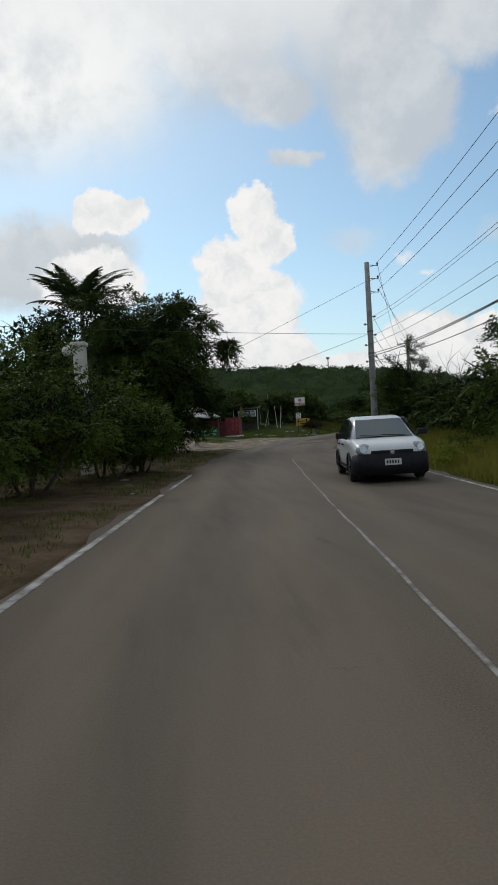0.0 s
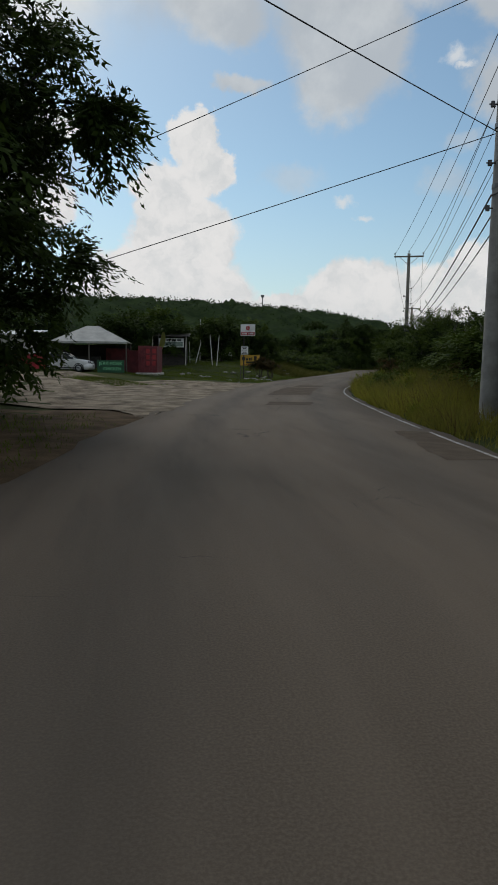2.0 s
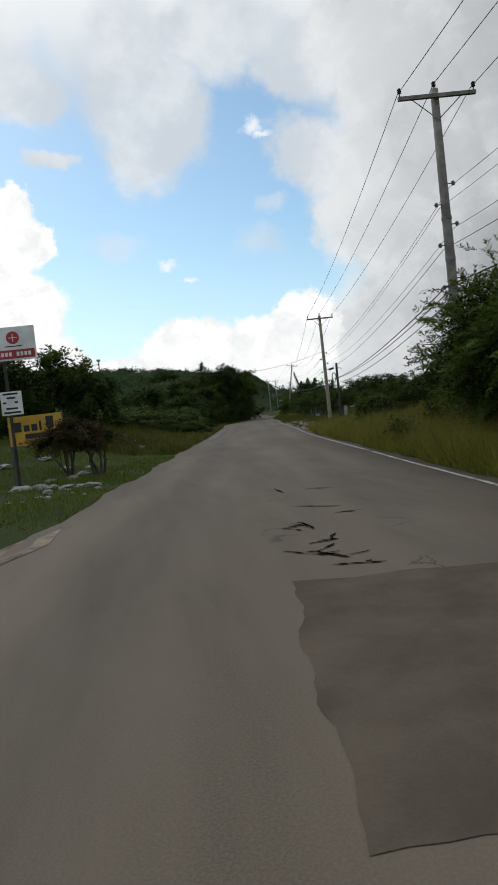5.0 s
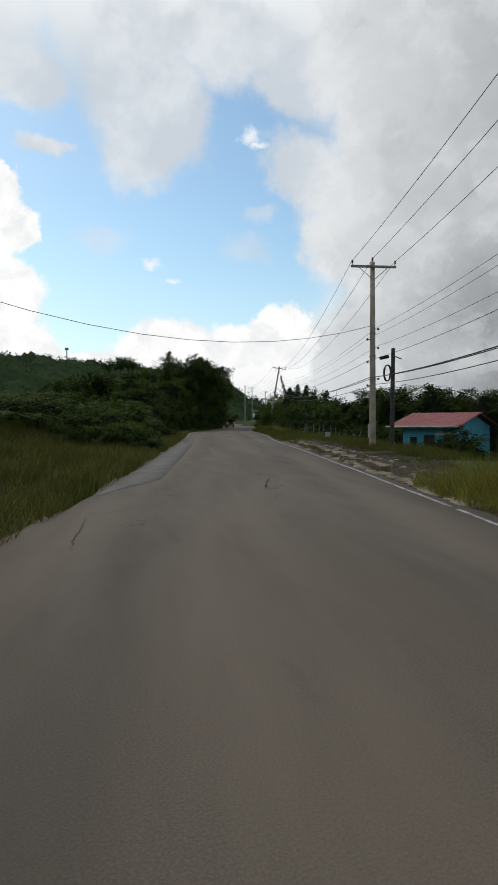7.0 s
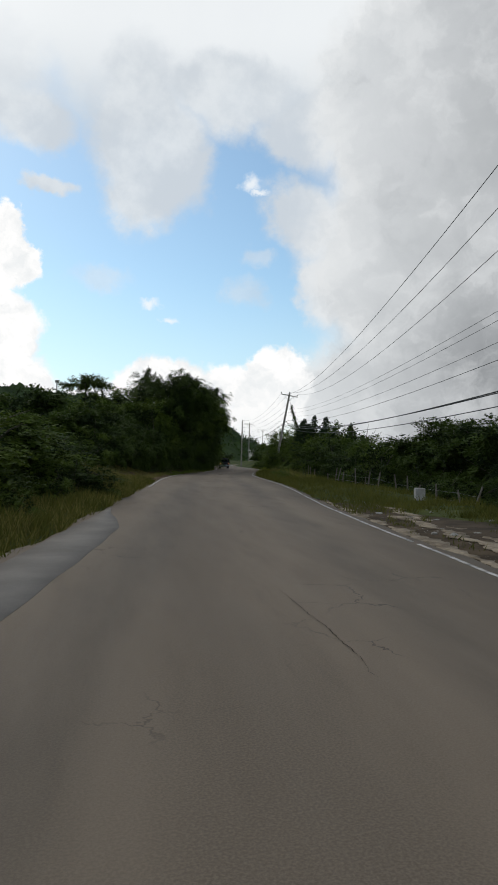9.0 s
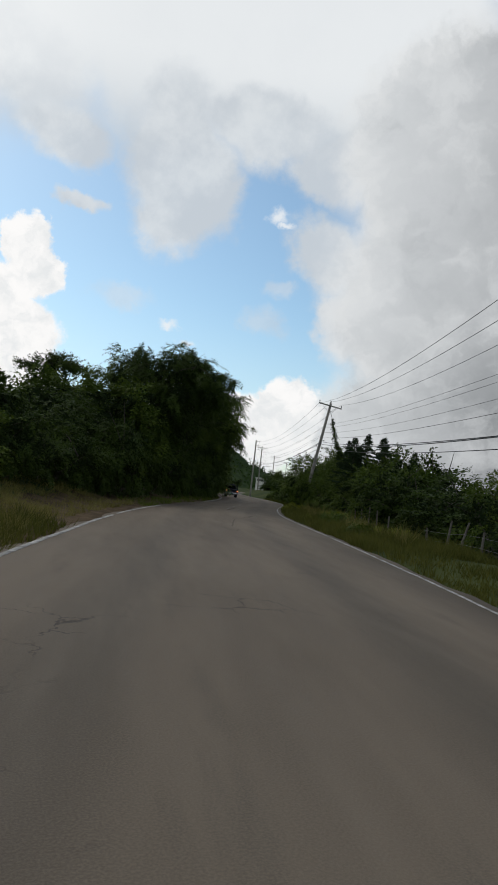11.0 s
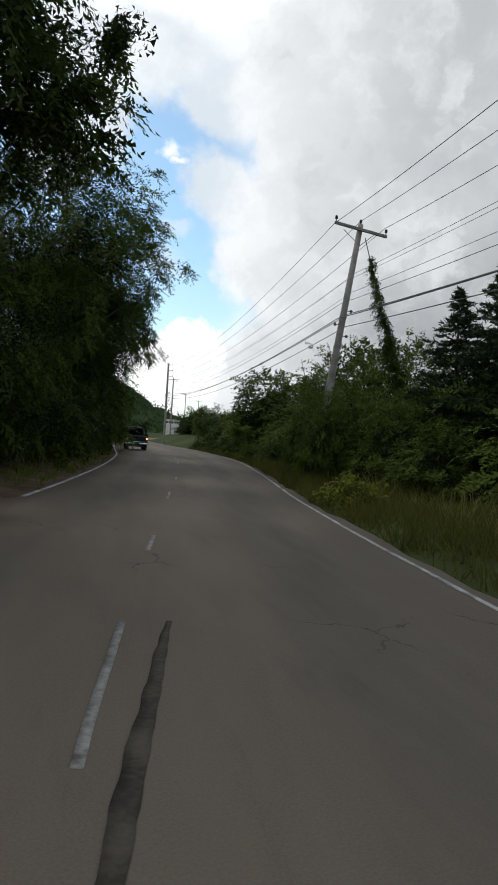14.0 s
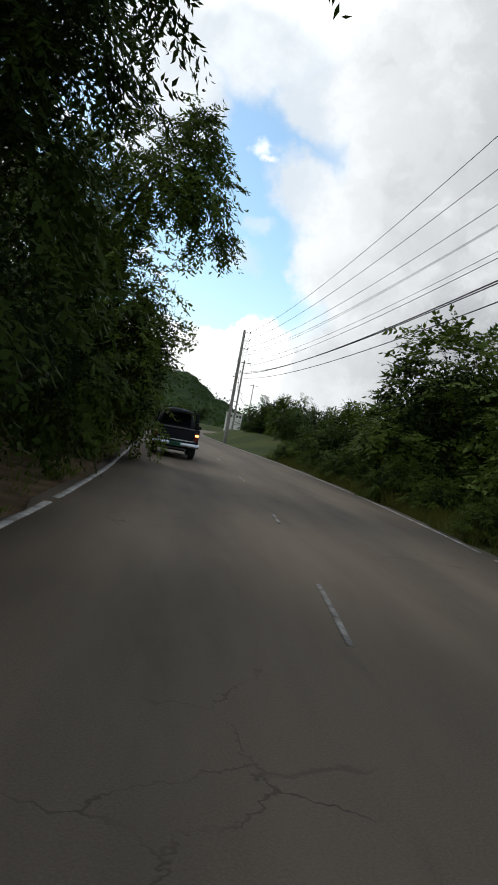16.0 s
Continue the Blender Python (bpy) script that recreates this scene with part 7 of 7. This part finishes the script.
def kiosk():
    x, y = -1.9, 83.6
    root = thing("kiosk", pose(x, y, level(x, y), 0, 0, -8), "maroon sheet-metal kiosk with pale panels", "kiosk")
    part("body", box(-0.8, 0.8, 0.0, 2.6, -0.1, 2.35, 0.03), M_MAROON, root)
    part("plinth", box(-0.95, 0.95, -0.25, 2.6, -0.15, 0.16, 0.02), M_CREAM, root, "pale concrete plinth")
    for k in range(7):
        x0 = -0.76 + k * 0.22
        part("rib", box(x0, x0 + 0.07, -0.03, 0.01, 0.18, 2.3, 0.01), M_MAROON, root)
    for x0, z in ((-0.1, 0.75), (-0.1, 1.25), (-0.1, 1.75), (0.4, 0.75), (0.4, 1.25), (0.4, 1.75)):
        part("panel", box(x0, x0 + 0.28, -0.045, -0.03, z, z + 0.36, 0.006), M_RED, root, "faded red panel")
    part("red_wall", box(-3.4, -0.85, 1.4, 1.5, -0.1, 2.0, 0.02), M_MAROON, root, "maroon wall beside the kiosk")


kiosk()


def white_hut():
    x, y = -12.6, 79.6
    root = thing("hut", pose(x, y, level(x, y), 0, 0, -10), "small white rendered hut with dark window", "hut")
    part("wall", box(-2.2, 2.0, 0, 3.0, -0.3, 2.6, 0.02), M_CREAM, root)
    part("roof", slab([(-2.6, -0.7, 2.55), (2.5, -0.7, 2.55), (2.4, 3.3, 3.0), (-2.6, 3.3, 3.0)], 0.09), M_WHITE, root, "low white sheet roof")
    w = part("window", box(1.05, 1.6, -0.03, 0.02, 1.05, 2.0, 0.01), M_DARK, root, "open window drawn as a shade-dark panel")
    part("window_frame", box(0.99, 1.66, -0.025, 0.0, 0.98, 1.05, 0.005), M_WHITE, w)
    b = thing("banner", pose(-10.6, 78.2, level(-10.6, 78.2), 0, 0, -6), "red cloth banner strung on posts", "banner")
    bm = bmesh.new()
    n = 14
    a = [bm.verts.new((-1.5 + 3.0 * k / n, 0.06 * math.sin(k * 1.3), 0.05)) for k in range(n + 1)]
    c = [bm.verts.new((-1.5 + 3.0 * k / n, 0.09 * math.sin(k * 1.3 + 0.6), 1.15 + 0.05 * math.cos(k * 0.9))) for k in range(n + 1)]
    for k in range(n):
        bm.faces.new((a[k], a[k + 1], c[k + 1], c[k]))
    bmesh.ops.solidify(bm, geom=bm.faces[:], thickness=0.01)
    part("cloth", bm, M_RED, b, "sagging red cloth", True)
    for sx in (-1.5, 1.5):
        part("post", rod((sx, 0.03, -0.2), (sx, 0.03, 1.5), 0.035, 0.035, 8), M_WOOD, b)


white_hut()


def stall():
    x, y = -0.1, 96.6
    root = thing("market_stall", pose(x, y, level(x, y), 0, 0, -8), "dark wooden stall with picture board under its roof", "stall")
    part("back", box(-1.9, 1.6, 0.9, 1.0, -0.1, 3.0, 0.02), M_DARK, root, "back wall coloured as shade inside the stall")
    part("roof", slab([(-2.1, -0.5, 2.9), (1.9, -0.5, 2.9), (1.9, 1.6, 3.25), (-2.1, 1.6, 3.25)], 0.07), M_DARKWOOD, root)
    part("counter", box(-1.8, 1.5, -0.05, 0.35, -0.1, 1.15, 0.02), M_DARKWOOD, root, "dark plank counter")
    board = part("picture_board", box(-1.2, 1.35, -0.1, -0.05, 1.85, 2.75, 0.01), M_WHITE, root, "white board with faded picture")
    part("picture", box(-1.1, 1.25, -0.108, -0.1, 1.95, 2.4, 0.003), surface("faded picture print", (0.03, 0.10, 0.09), (0.40, 0.42, 0.36), 4.0, 0.7), board, "faded green picture")
    bars = bmesh.new()
    for k in range(4):
        box(-0.95 + k * 0.55, -0.55 + k * 0.55, -0.107, -0.1, 2.5, 2.66, 0, bars)
    part("board_bars", bars, M_INK, board, "unreadable dark writing as bars")
    for sx in (-1.85, 1.55):
        part("post", rod((sx, -0.2, -0.2), (sx + 0.06, -0.2, 3.0), 0.06, 0.05, 8), M_CREAM, root, "pale wooden post")
    flag = thing("feather_flag", pose(-1.5, 95.6, level(-1.5, 95.6), 0, 0, -5), "yellow feather flag on a thin pole", "flag")
    part("pole", rod((0, 0, -0.2), (0.25, 0, 3.5), 0.02, 0.012, 6), M_STEEL, flag)
    bm = bmesh.new()
    left = [bm.verts.new((0.1 + 0.06 * k, 0.02 * math.sin(k), 1.5 + 0.25 * k)) for k in range(9)]
    right = [bm.verts.new((0.28 + 0.05 * k + 0.4 * math.sin(math.pi * (k + 1) / 10), 0.03 * math.cos(k), 1.55 + 0.25 * k)) for k in range(9)]
    for k in range(8):
        bm.faces.new((left[k], right[k], right[k + 1], left[k + 1]))
    bmesh.ops.solidify(bm, geom=bm.faces[:], thickness=0.006)
    part("cloth", bm, surface("yellow flag cloth", (0.45, 0.42, 0.10), (0.62, 0.60, 0.22), 2.0, 0.8), flag, "yellow cloth", True)
    for k, (px, py, h, dx) in enumerate(((3.3, 108.9, 5.2, 0.1), (4.1, 95.6, 3.0, -0.25), (4.5, 95.4, 3.0, 0.25), (2.4, 97.2, 2.2, 0.6), (5.4, 106.0, 2.6, 0.0), (1.9, 98.6, 3.1, -0.1))):
        ob = part("yard_post", rod((0, 0, -0.2), (dx, 0, h), 0.045, 0.035, 8), M_CREAM, None)
        ob.location = (px, py, level(px, py))
        tagged(ob, "thin pale upright post in the yard", "post", "yard posts")


stall()


def road_sign():
    x, y = 6.72, 86.6
    root = thing("roadside_sign", pose(x, y, 0.22, 0, 0, -12), "white and red sign board on a dark post", "sign")
    part("post", rod((-0.35, 0.05, -0.4), (-0.35, 0.05, 4.2), 0.05, 0.05, 10), M_DARKWOOD, root, "dark steel post")
    b = part("board", box(-0.64, 0.64, -0.04, 0.04, 3.55, 4.55, 0.012), M_WHITE, root, "white board")
    part("red_band", box(-0.60, 0.60, -0.048, -0.04, 3.60, 3.86, 0.003), M_RED, b, "red band")
    part("emblem", rod((0, -0.041, 4.22), (0, -0.05, 4.22), 0.19, 0.19, 24), M_RED, b, "plain red disc")
    bars = bmesh.new()
    for k in range(9):
        if k != 4:
            box(-0.50 + k * 0.113, -0.42 + k * 0.113, -0.052, -0.048, 3.67, 3.79, 0, bars)
    part("band_bars", bars, M_WHITE, b, "white bars for the name")
    part("small_bar", box(-0.26, 0.26, -0.046, -0.04, 3.95, 3.98, 0), M_INK, b)
    part("disc_bar", box(-0.12, 0.12, -0.054, -0.05, 4.21, 4.23, 0), M_WHITE, b)
    part("disc_bar", box(-0.012, 0.012, -0.056, -0.0545, 4.10, 4.34, 0), M_WHITE, b)
    n = part("notice", box(-0.58, 0.04, -0.03, 0.03, 1.92, 2.63, 0.008), M_WHITE, root, "small white notice board")
    bars = bmesh.new()
    for x0, x1, z in ((-0.50, -0.06, 2.53), (-0.40, -0.14, 2.41), (-0.52, -0.42, 2.27), (-0.18, -0.08, 2.27), (-0.44, -0.10, 2.09), (-0.52, -0.02, 1.97)):
        box(x0, x1, -0.036, -0.03, z, z + 0.055, 0, bars)
    part("notice_bars", bars, M_INK, n, "unreadable dark writing as bars")
    ban = thing("wall_banner", pose(7.1, 87.95, 0.12, 0, 0, -28), "ochre yellow banner with dark painted bars", "banner")
    part("cloth", box(-0.95, 0.9, -0.015, 0.015, 1.05, 2.0, 0.01), M_YELLOW, ban, "ochre banner cloth")
    for x0, x1, z0, z1 in ((-0.80, -0.50, 1.50, 1.82), (-0.42, -0.22, 1.50, 1.70), (-0.15, 0.05, 1.50, 1.72), (0.12, 0.20, 1.50, 1.80), (0.36, 0.62, 1.55, 1.92), (-0.4, 0.45, 1.26, 1.42)):
        part("banner_bar", box(x0, x1, -0.022, -0.015, z0, z1, 0.0), M_INK, ban, "dark painted bar")
    for k in range(6):
        part("small_bar", box(-0.66 + k * 0.23, -0.52 + k * 0.23, -0.022, -0.015, 1.10, 1.17, 0), M_RED, ban, "small red bar")
    for sx in (-0.95, 0.9):
        part("post", rod((sx, 0.04, -0.2), (sx, 0.04, 2.05), 0.04, 0.04, 8), M_WOOD, ban)
    s = thing("low_sign", pose(6.6, 109.0, level(6.6, 109.0), 0, 0, -12), "small low white sign on posts", "sign")
    part("board", box(-0.6, 0.6, -0.02, 0.02, 0.6, 1.1, 0.01), M_WHITE, s)
    part("writing_bar", box(-0.45, 0.45, -0.026, -0.02, 0.78, 0.92), M_INK, s)
    for sx in (-0.5, 0.5):
        part("leg", rod((sx, 0.03, -0.2), (sx, 0.03, 1.05), 0.03, 0.03, 6), M_WOOD, s)


road_sign()
plant("shrub", Vector((7.85, 87.0, level(7.85, 87.0))), [(0, 0, 1.35, 0.75, 0.7, 0.30), (-0.55, 0.1, 1.25, 0.5, 0.5, 0.26), (0.45, 0.2, 1.3, 0.5, 0.5, 0.26), (0.1, -0.1, 1.6, 0.5, 0.5, 0.25)], 6500, 0.09, 401, M_RUST, "flat-topped red-brown shrub on crooked bare stems", "shrub", 0.05, 4, 0.2, 4, "red-brown shrubs")
plant("shrub", Vector((8.75, 87.3, level(8.75, 87.3))), [(0, 0, 1.25, 0.6, 0.6, 0.28), (0.42, 0.1, 1.2, 0.5, 0.5, 0.25), (-0.2, 0.1, 1.45, 0.4, 0.4, 0.22)], 5000, 0.09, 402, M_RUST, "flat-topped red-brown shrub on crooked bare stems", "shrub", 0.05, 4, 0.2, 3, "red-brown shrubs")


def pillar():
    x, y = -6.0, 25.2
    z = level(x, y)
    root = thing("gate_pillar", Matrix.Translation((x, y, z)), "tall white rendered pillar with lamp behind the hedge", "pillar")
    part("shaft", box(-0.21, 0.21, -0.21, 0.21, -0.3, 4.75 - z, 0.02), M_CREAM, root)
    part("cap", box(-0.27, 0.27, -0.27, 0.27, 4.75 - z, 4.9 - z, 0.03), M_CREAM, root)
    bm = bmesh.new()
    bmesh.ops.create_uvsphere(bm, u_segments=14, v_segments=10, radius=0.2, matrix=Matrix.Translation((-0.42, -0.1, 4.6 - z)))
    part("lamp_globe", bm, M_CREAM, root, "cloudy white globe", True)
    part("bracket", rod((-0.42, -0.1, 4.8 - z), (0.0, 0, 4.95 - z), 0.025, 0.025, 6), M_STEEL, root)


pillar()


# ------------------------------------------------------------------ the blue house and its fence
def house():
    x, y, z = 43.5, 133.6, -1.65
    root = thing("house", pose(x, y, z, 0, 0, -60), "low turquoise house with red sheet roof", "house")
    # its front faces the road: local x runs along the front, local y into the house
    w, deep, lo, hi, over = 4.1, 6.4, 2.55, 3.5, 0.75
    shell = bmesh.new()
    box(0, w, 0.0, 0.16, -0.5, 2.6, 0, shell)
    box(0, 0.16, 0.16, deep, -0.5, 2.6, 0, shell)
    box(w - 0.16, w, 0.16, deep, -0.5, 2.6, 0, shell)
    box(0.16, w - 0.16, deep - 0.16, deep, -0.5, 2.6, 0, shell)
    part("wall", shell, M_BLUE, root, "turquoise painted wall")
    ridge = deep / 2
    bm = bmesh.new()
    slab([(-0.75, -0.9, lo), (w + 0.4, -0.9, lo), (w + 0.4, ridge, hi), (-0.75, ridge, hi)], 0.06, bm)
    slab([(w + 0.4, deep + over, lo), (-0.75, deep + over, lo), (-0.75, ridge, hi), (w + 0.4, ridge, hi)], 0.06, bm)
    part("roof", bm, M_ROOF, root, "red ridged sheet roof")
    for k in range(14):
        x0 = -0.7 + k * 0.41
        part("roof_rib", slab([(x0, -0.9, lo + 0.062), (x0 + 0.05, -0.9, lo + 0.062), (x0 + 0.05, ridge, hi + 0.062), (x0, ridge, hi + 0.062)], 0.025), M_ROOF, root)
    part("fascia", box(-0.75, w + 0.4, -1.30, -0.9, lo - 0.03, lo + 0.07), M_CREAM, root, "pale fascia board")
    for sx in (0.0, w - 0.16):
        g = bmesh.new()
        slab([(sx + 0.02, 0.0, 2.55), (sx + 0.02, deep, 2.55), (sx + 0.02, ridge, hi - 0.08)], 0.12, g)
        part("gable", g, M_BLUE, root, "turquoise gable")
    for k in range(6):
        part("rafter", box(-0.4 + k * 0.95, -0.34 + k * 0.95, -0.88, 0.0, lo - 0.08, lo - 0.005), M_WOOD, root)
    d = part("door", box(1.62, 2.42, -0.05, 0.0, -0.1, 1.95, 0.01), M_DARKWOOD, root, "dark wooden door")
    part("door_handle", box(2.30, 2.34, -0.09, -0.05, 0.9, 1.0), M_STEEL, d)
    for x0 in (0.55, 3.1):
        v = part("window", box(x0, x0 + 0.55, -0.03, 0.0, 0.85, 1.8, 0.005), M_GLASS, root, "dark louvred window")
        f = bmesh.new()
        for a, b, c, e in ((x0 - 0.05, x0, 0.80, 1.85), (x0 + 0.55, x0 + 0.60, 0.80, 1.85), (x0, x0 + 0.55, 0.80, 0.85), (x0, x0 + 0.55, 1.8, 1.85)):
            box(a, b, -0.05, 0.0, c, e, 0, f)
        part("window_frame", f, M_BLUE, v, "turquoise window frame")
        for k in range(7):
            part("slat", slab([(x0 + 0.02, -0.06, 0.9 + k * 0.125), (x0 + 0.53, -0.06, 0.9 + k * 0.125), (x0 + 0.53, -0.03, 0.98 + k * 0.125), (x0 + 0.02, -0.03, 0.98 + k * 0.125)], 0.008), M_DARK, v)
    part("awning", slab([(2.7, -0.75, 2.02), (w + 0.1, -0.75, 2.02), (w + 0.1, 0.0, 2.12), (2.7, 0.0, 2.12)], 0.04), M_CREAM, root, "thin pale awning")
    part("step", box(1.4, 2.65, -0.6, -0.05, -0.5, -0.12, 0.02), M_CONCRETE, root, "concrete doorstep")


house()
plant("bush", Vector((45.7, 128.6, level(45.7, 128.6))), dome(1.1, 1.7, 12), 3600, 0.13, 410, M_LEAF_BRIGHT, "fresh green bush before the blue house", "bush", 0.05, 3, 0.3, 2)


def fence():
    g = random.Random(8)
    for (x, y, a, h, note) in ((44.1, 139.0, 0.20, 1.95, "square weathered concrete gate post by the verge"), (41.4, 141.2, 0.2, 0.5, "low broad concrete post stub in the grass")):
        ob = part("gate_post", box(-a, a, -0.2, 0.2, -0.3, h, 0.03), M_CONCRETE, None)
        tagged(ob, note, "post", "concrete gate posts")
        ob.location = (x, y, level(x, y) + 0.05)
        ob.rotation_euler.z = radians(-25)
    line = [(149.4 + k * 2.3, 10.9 - 0.10 * k + 0.25 * math.sin(k * 1.7)) for k in range(14)]
    for k, (s, l) in enumerate(line):
        q = spot(s, l)
        ob = part("fence_post", mesh_of("fence_post", *tube([Vector((0, 0, -0.3)), Vector((g.uniform(-0.06, 0.06), 0, 0.5)), Vector((g.uniform(-0.22, 0.22), g.uniform(-0.15, 0.15), g.uniform(0.9, 1.5)))], (0.06, 0.055, 0.04), 7), M_WOOD, True), None)
        tagged(ob, "crooked grey wooden fence post", "fence post", "crooked fence posts")
        ob.location = (q[0], q[1], level(q[0], q[1]))
        ob.rotation_euler.z = radians(heading(s))
    for z in (0.45, 0.85):
        pts = [(*spot(s, l - 0.05), level(*spot(s, l - 0.05)) + z) for s, l in line]
        tagged(new("fence_wire", mesh_of("fence_wire", *tube(pts, 0.005, 4), M_STEEL)), "thin rusty fence wire between posts", "wire", "fence wires")
    for k in range(7):
        s = 186 + k * 3.1
        q = spot(s, 9.2 - 0.1 * k)
        ob = part("fence_post", rod((0, 0, -0.3), (g.uniform(-0.08, 0.08), 0, g.uniform(1.1, 1.5)), 0.05, 0.045, 7), M_WOOD, None)
        ob.location = (q[0], q[1], level(q[0], q[1]))
        tagged(ob, "pale wooden fence post before the bushes", "fence post", "fence posts by the bushes")
    palings = thing("low_fence", pose(42.6, 136.8, level(42.6, 136.8) + 0.15, 0, 0, -55), "low grey paling fence by the gate post", "fence")
    for k in range(9):
        part("paling", box(k * 0.24, k * 0.24 + 0.17, -0.015, 0.015, -0.1, 0.30 + 0.06 * math.sin(k * 2.1), 0.006), M_WOOD, palings)
    part("rail", box(0, 2.1, 0.015, 0.05, 0.12, 0.18), M_WOOD, palings)


fence()


def hill_mast():
    root = thing("radio_mast", Matrix.Translation((115.9, 947.8, 62)), "slim radio mast on the wooded ridge", "mast")
    part("mast", rod((0, 0, 0), (0, 0, 29), 0.9, 0.6, 8), M_STEEL, root)
    part("antenna", box(-2.2, 2.2, -0.6, 0.6, 26.5, 29.5, 0.2), M_STEEL, root)


hill_mast()


def far_building():
    x, y = 141.6, 400.3
    root = thing("building", pose(x, y, 5.0, 0, 0, -20), "long low white building far along the road", "building")
    part("wall", box(-2.4, 2.4, 0, 4, -7, 1.3, 0.05), M_CREAM, root)
    part("roof", box(-2.7, 2.7, -0.4, 4.4, 1.3, 1.55, 0.05), M_CREAM, root)
    for k in range(5):
        part("window", box(-2.2 + k * 0.92, -1.6 + k * 0.92, -0.06, 0.0, 0.2, 0.9, 0.02), M_GLASS, root)


far_building()
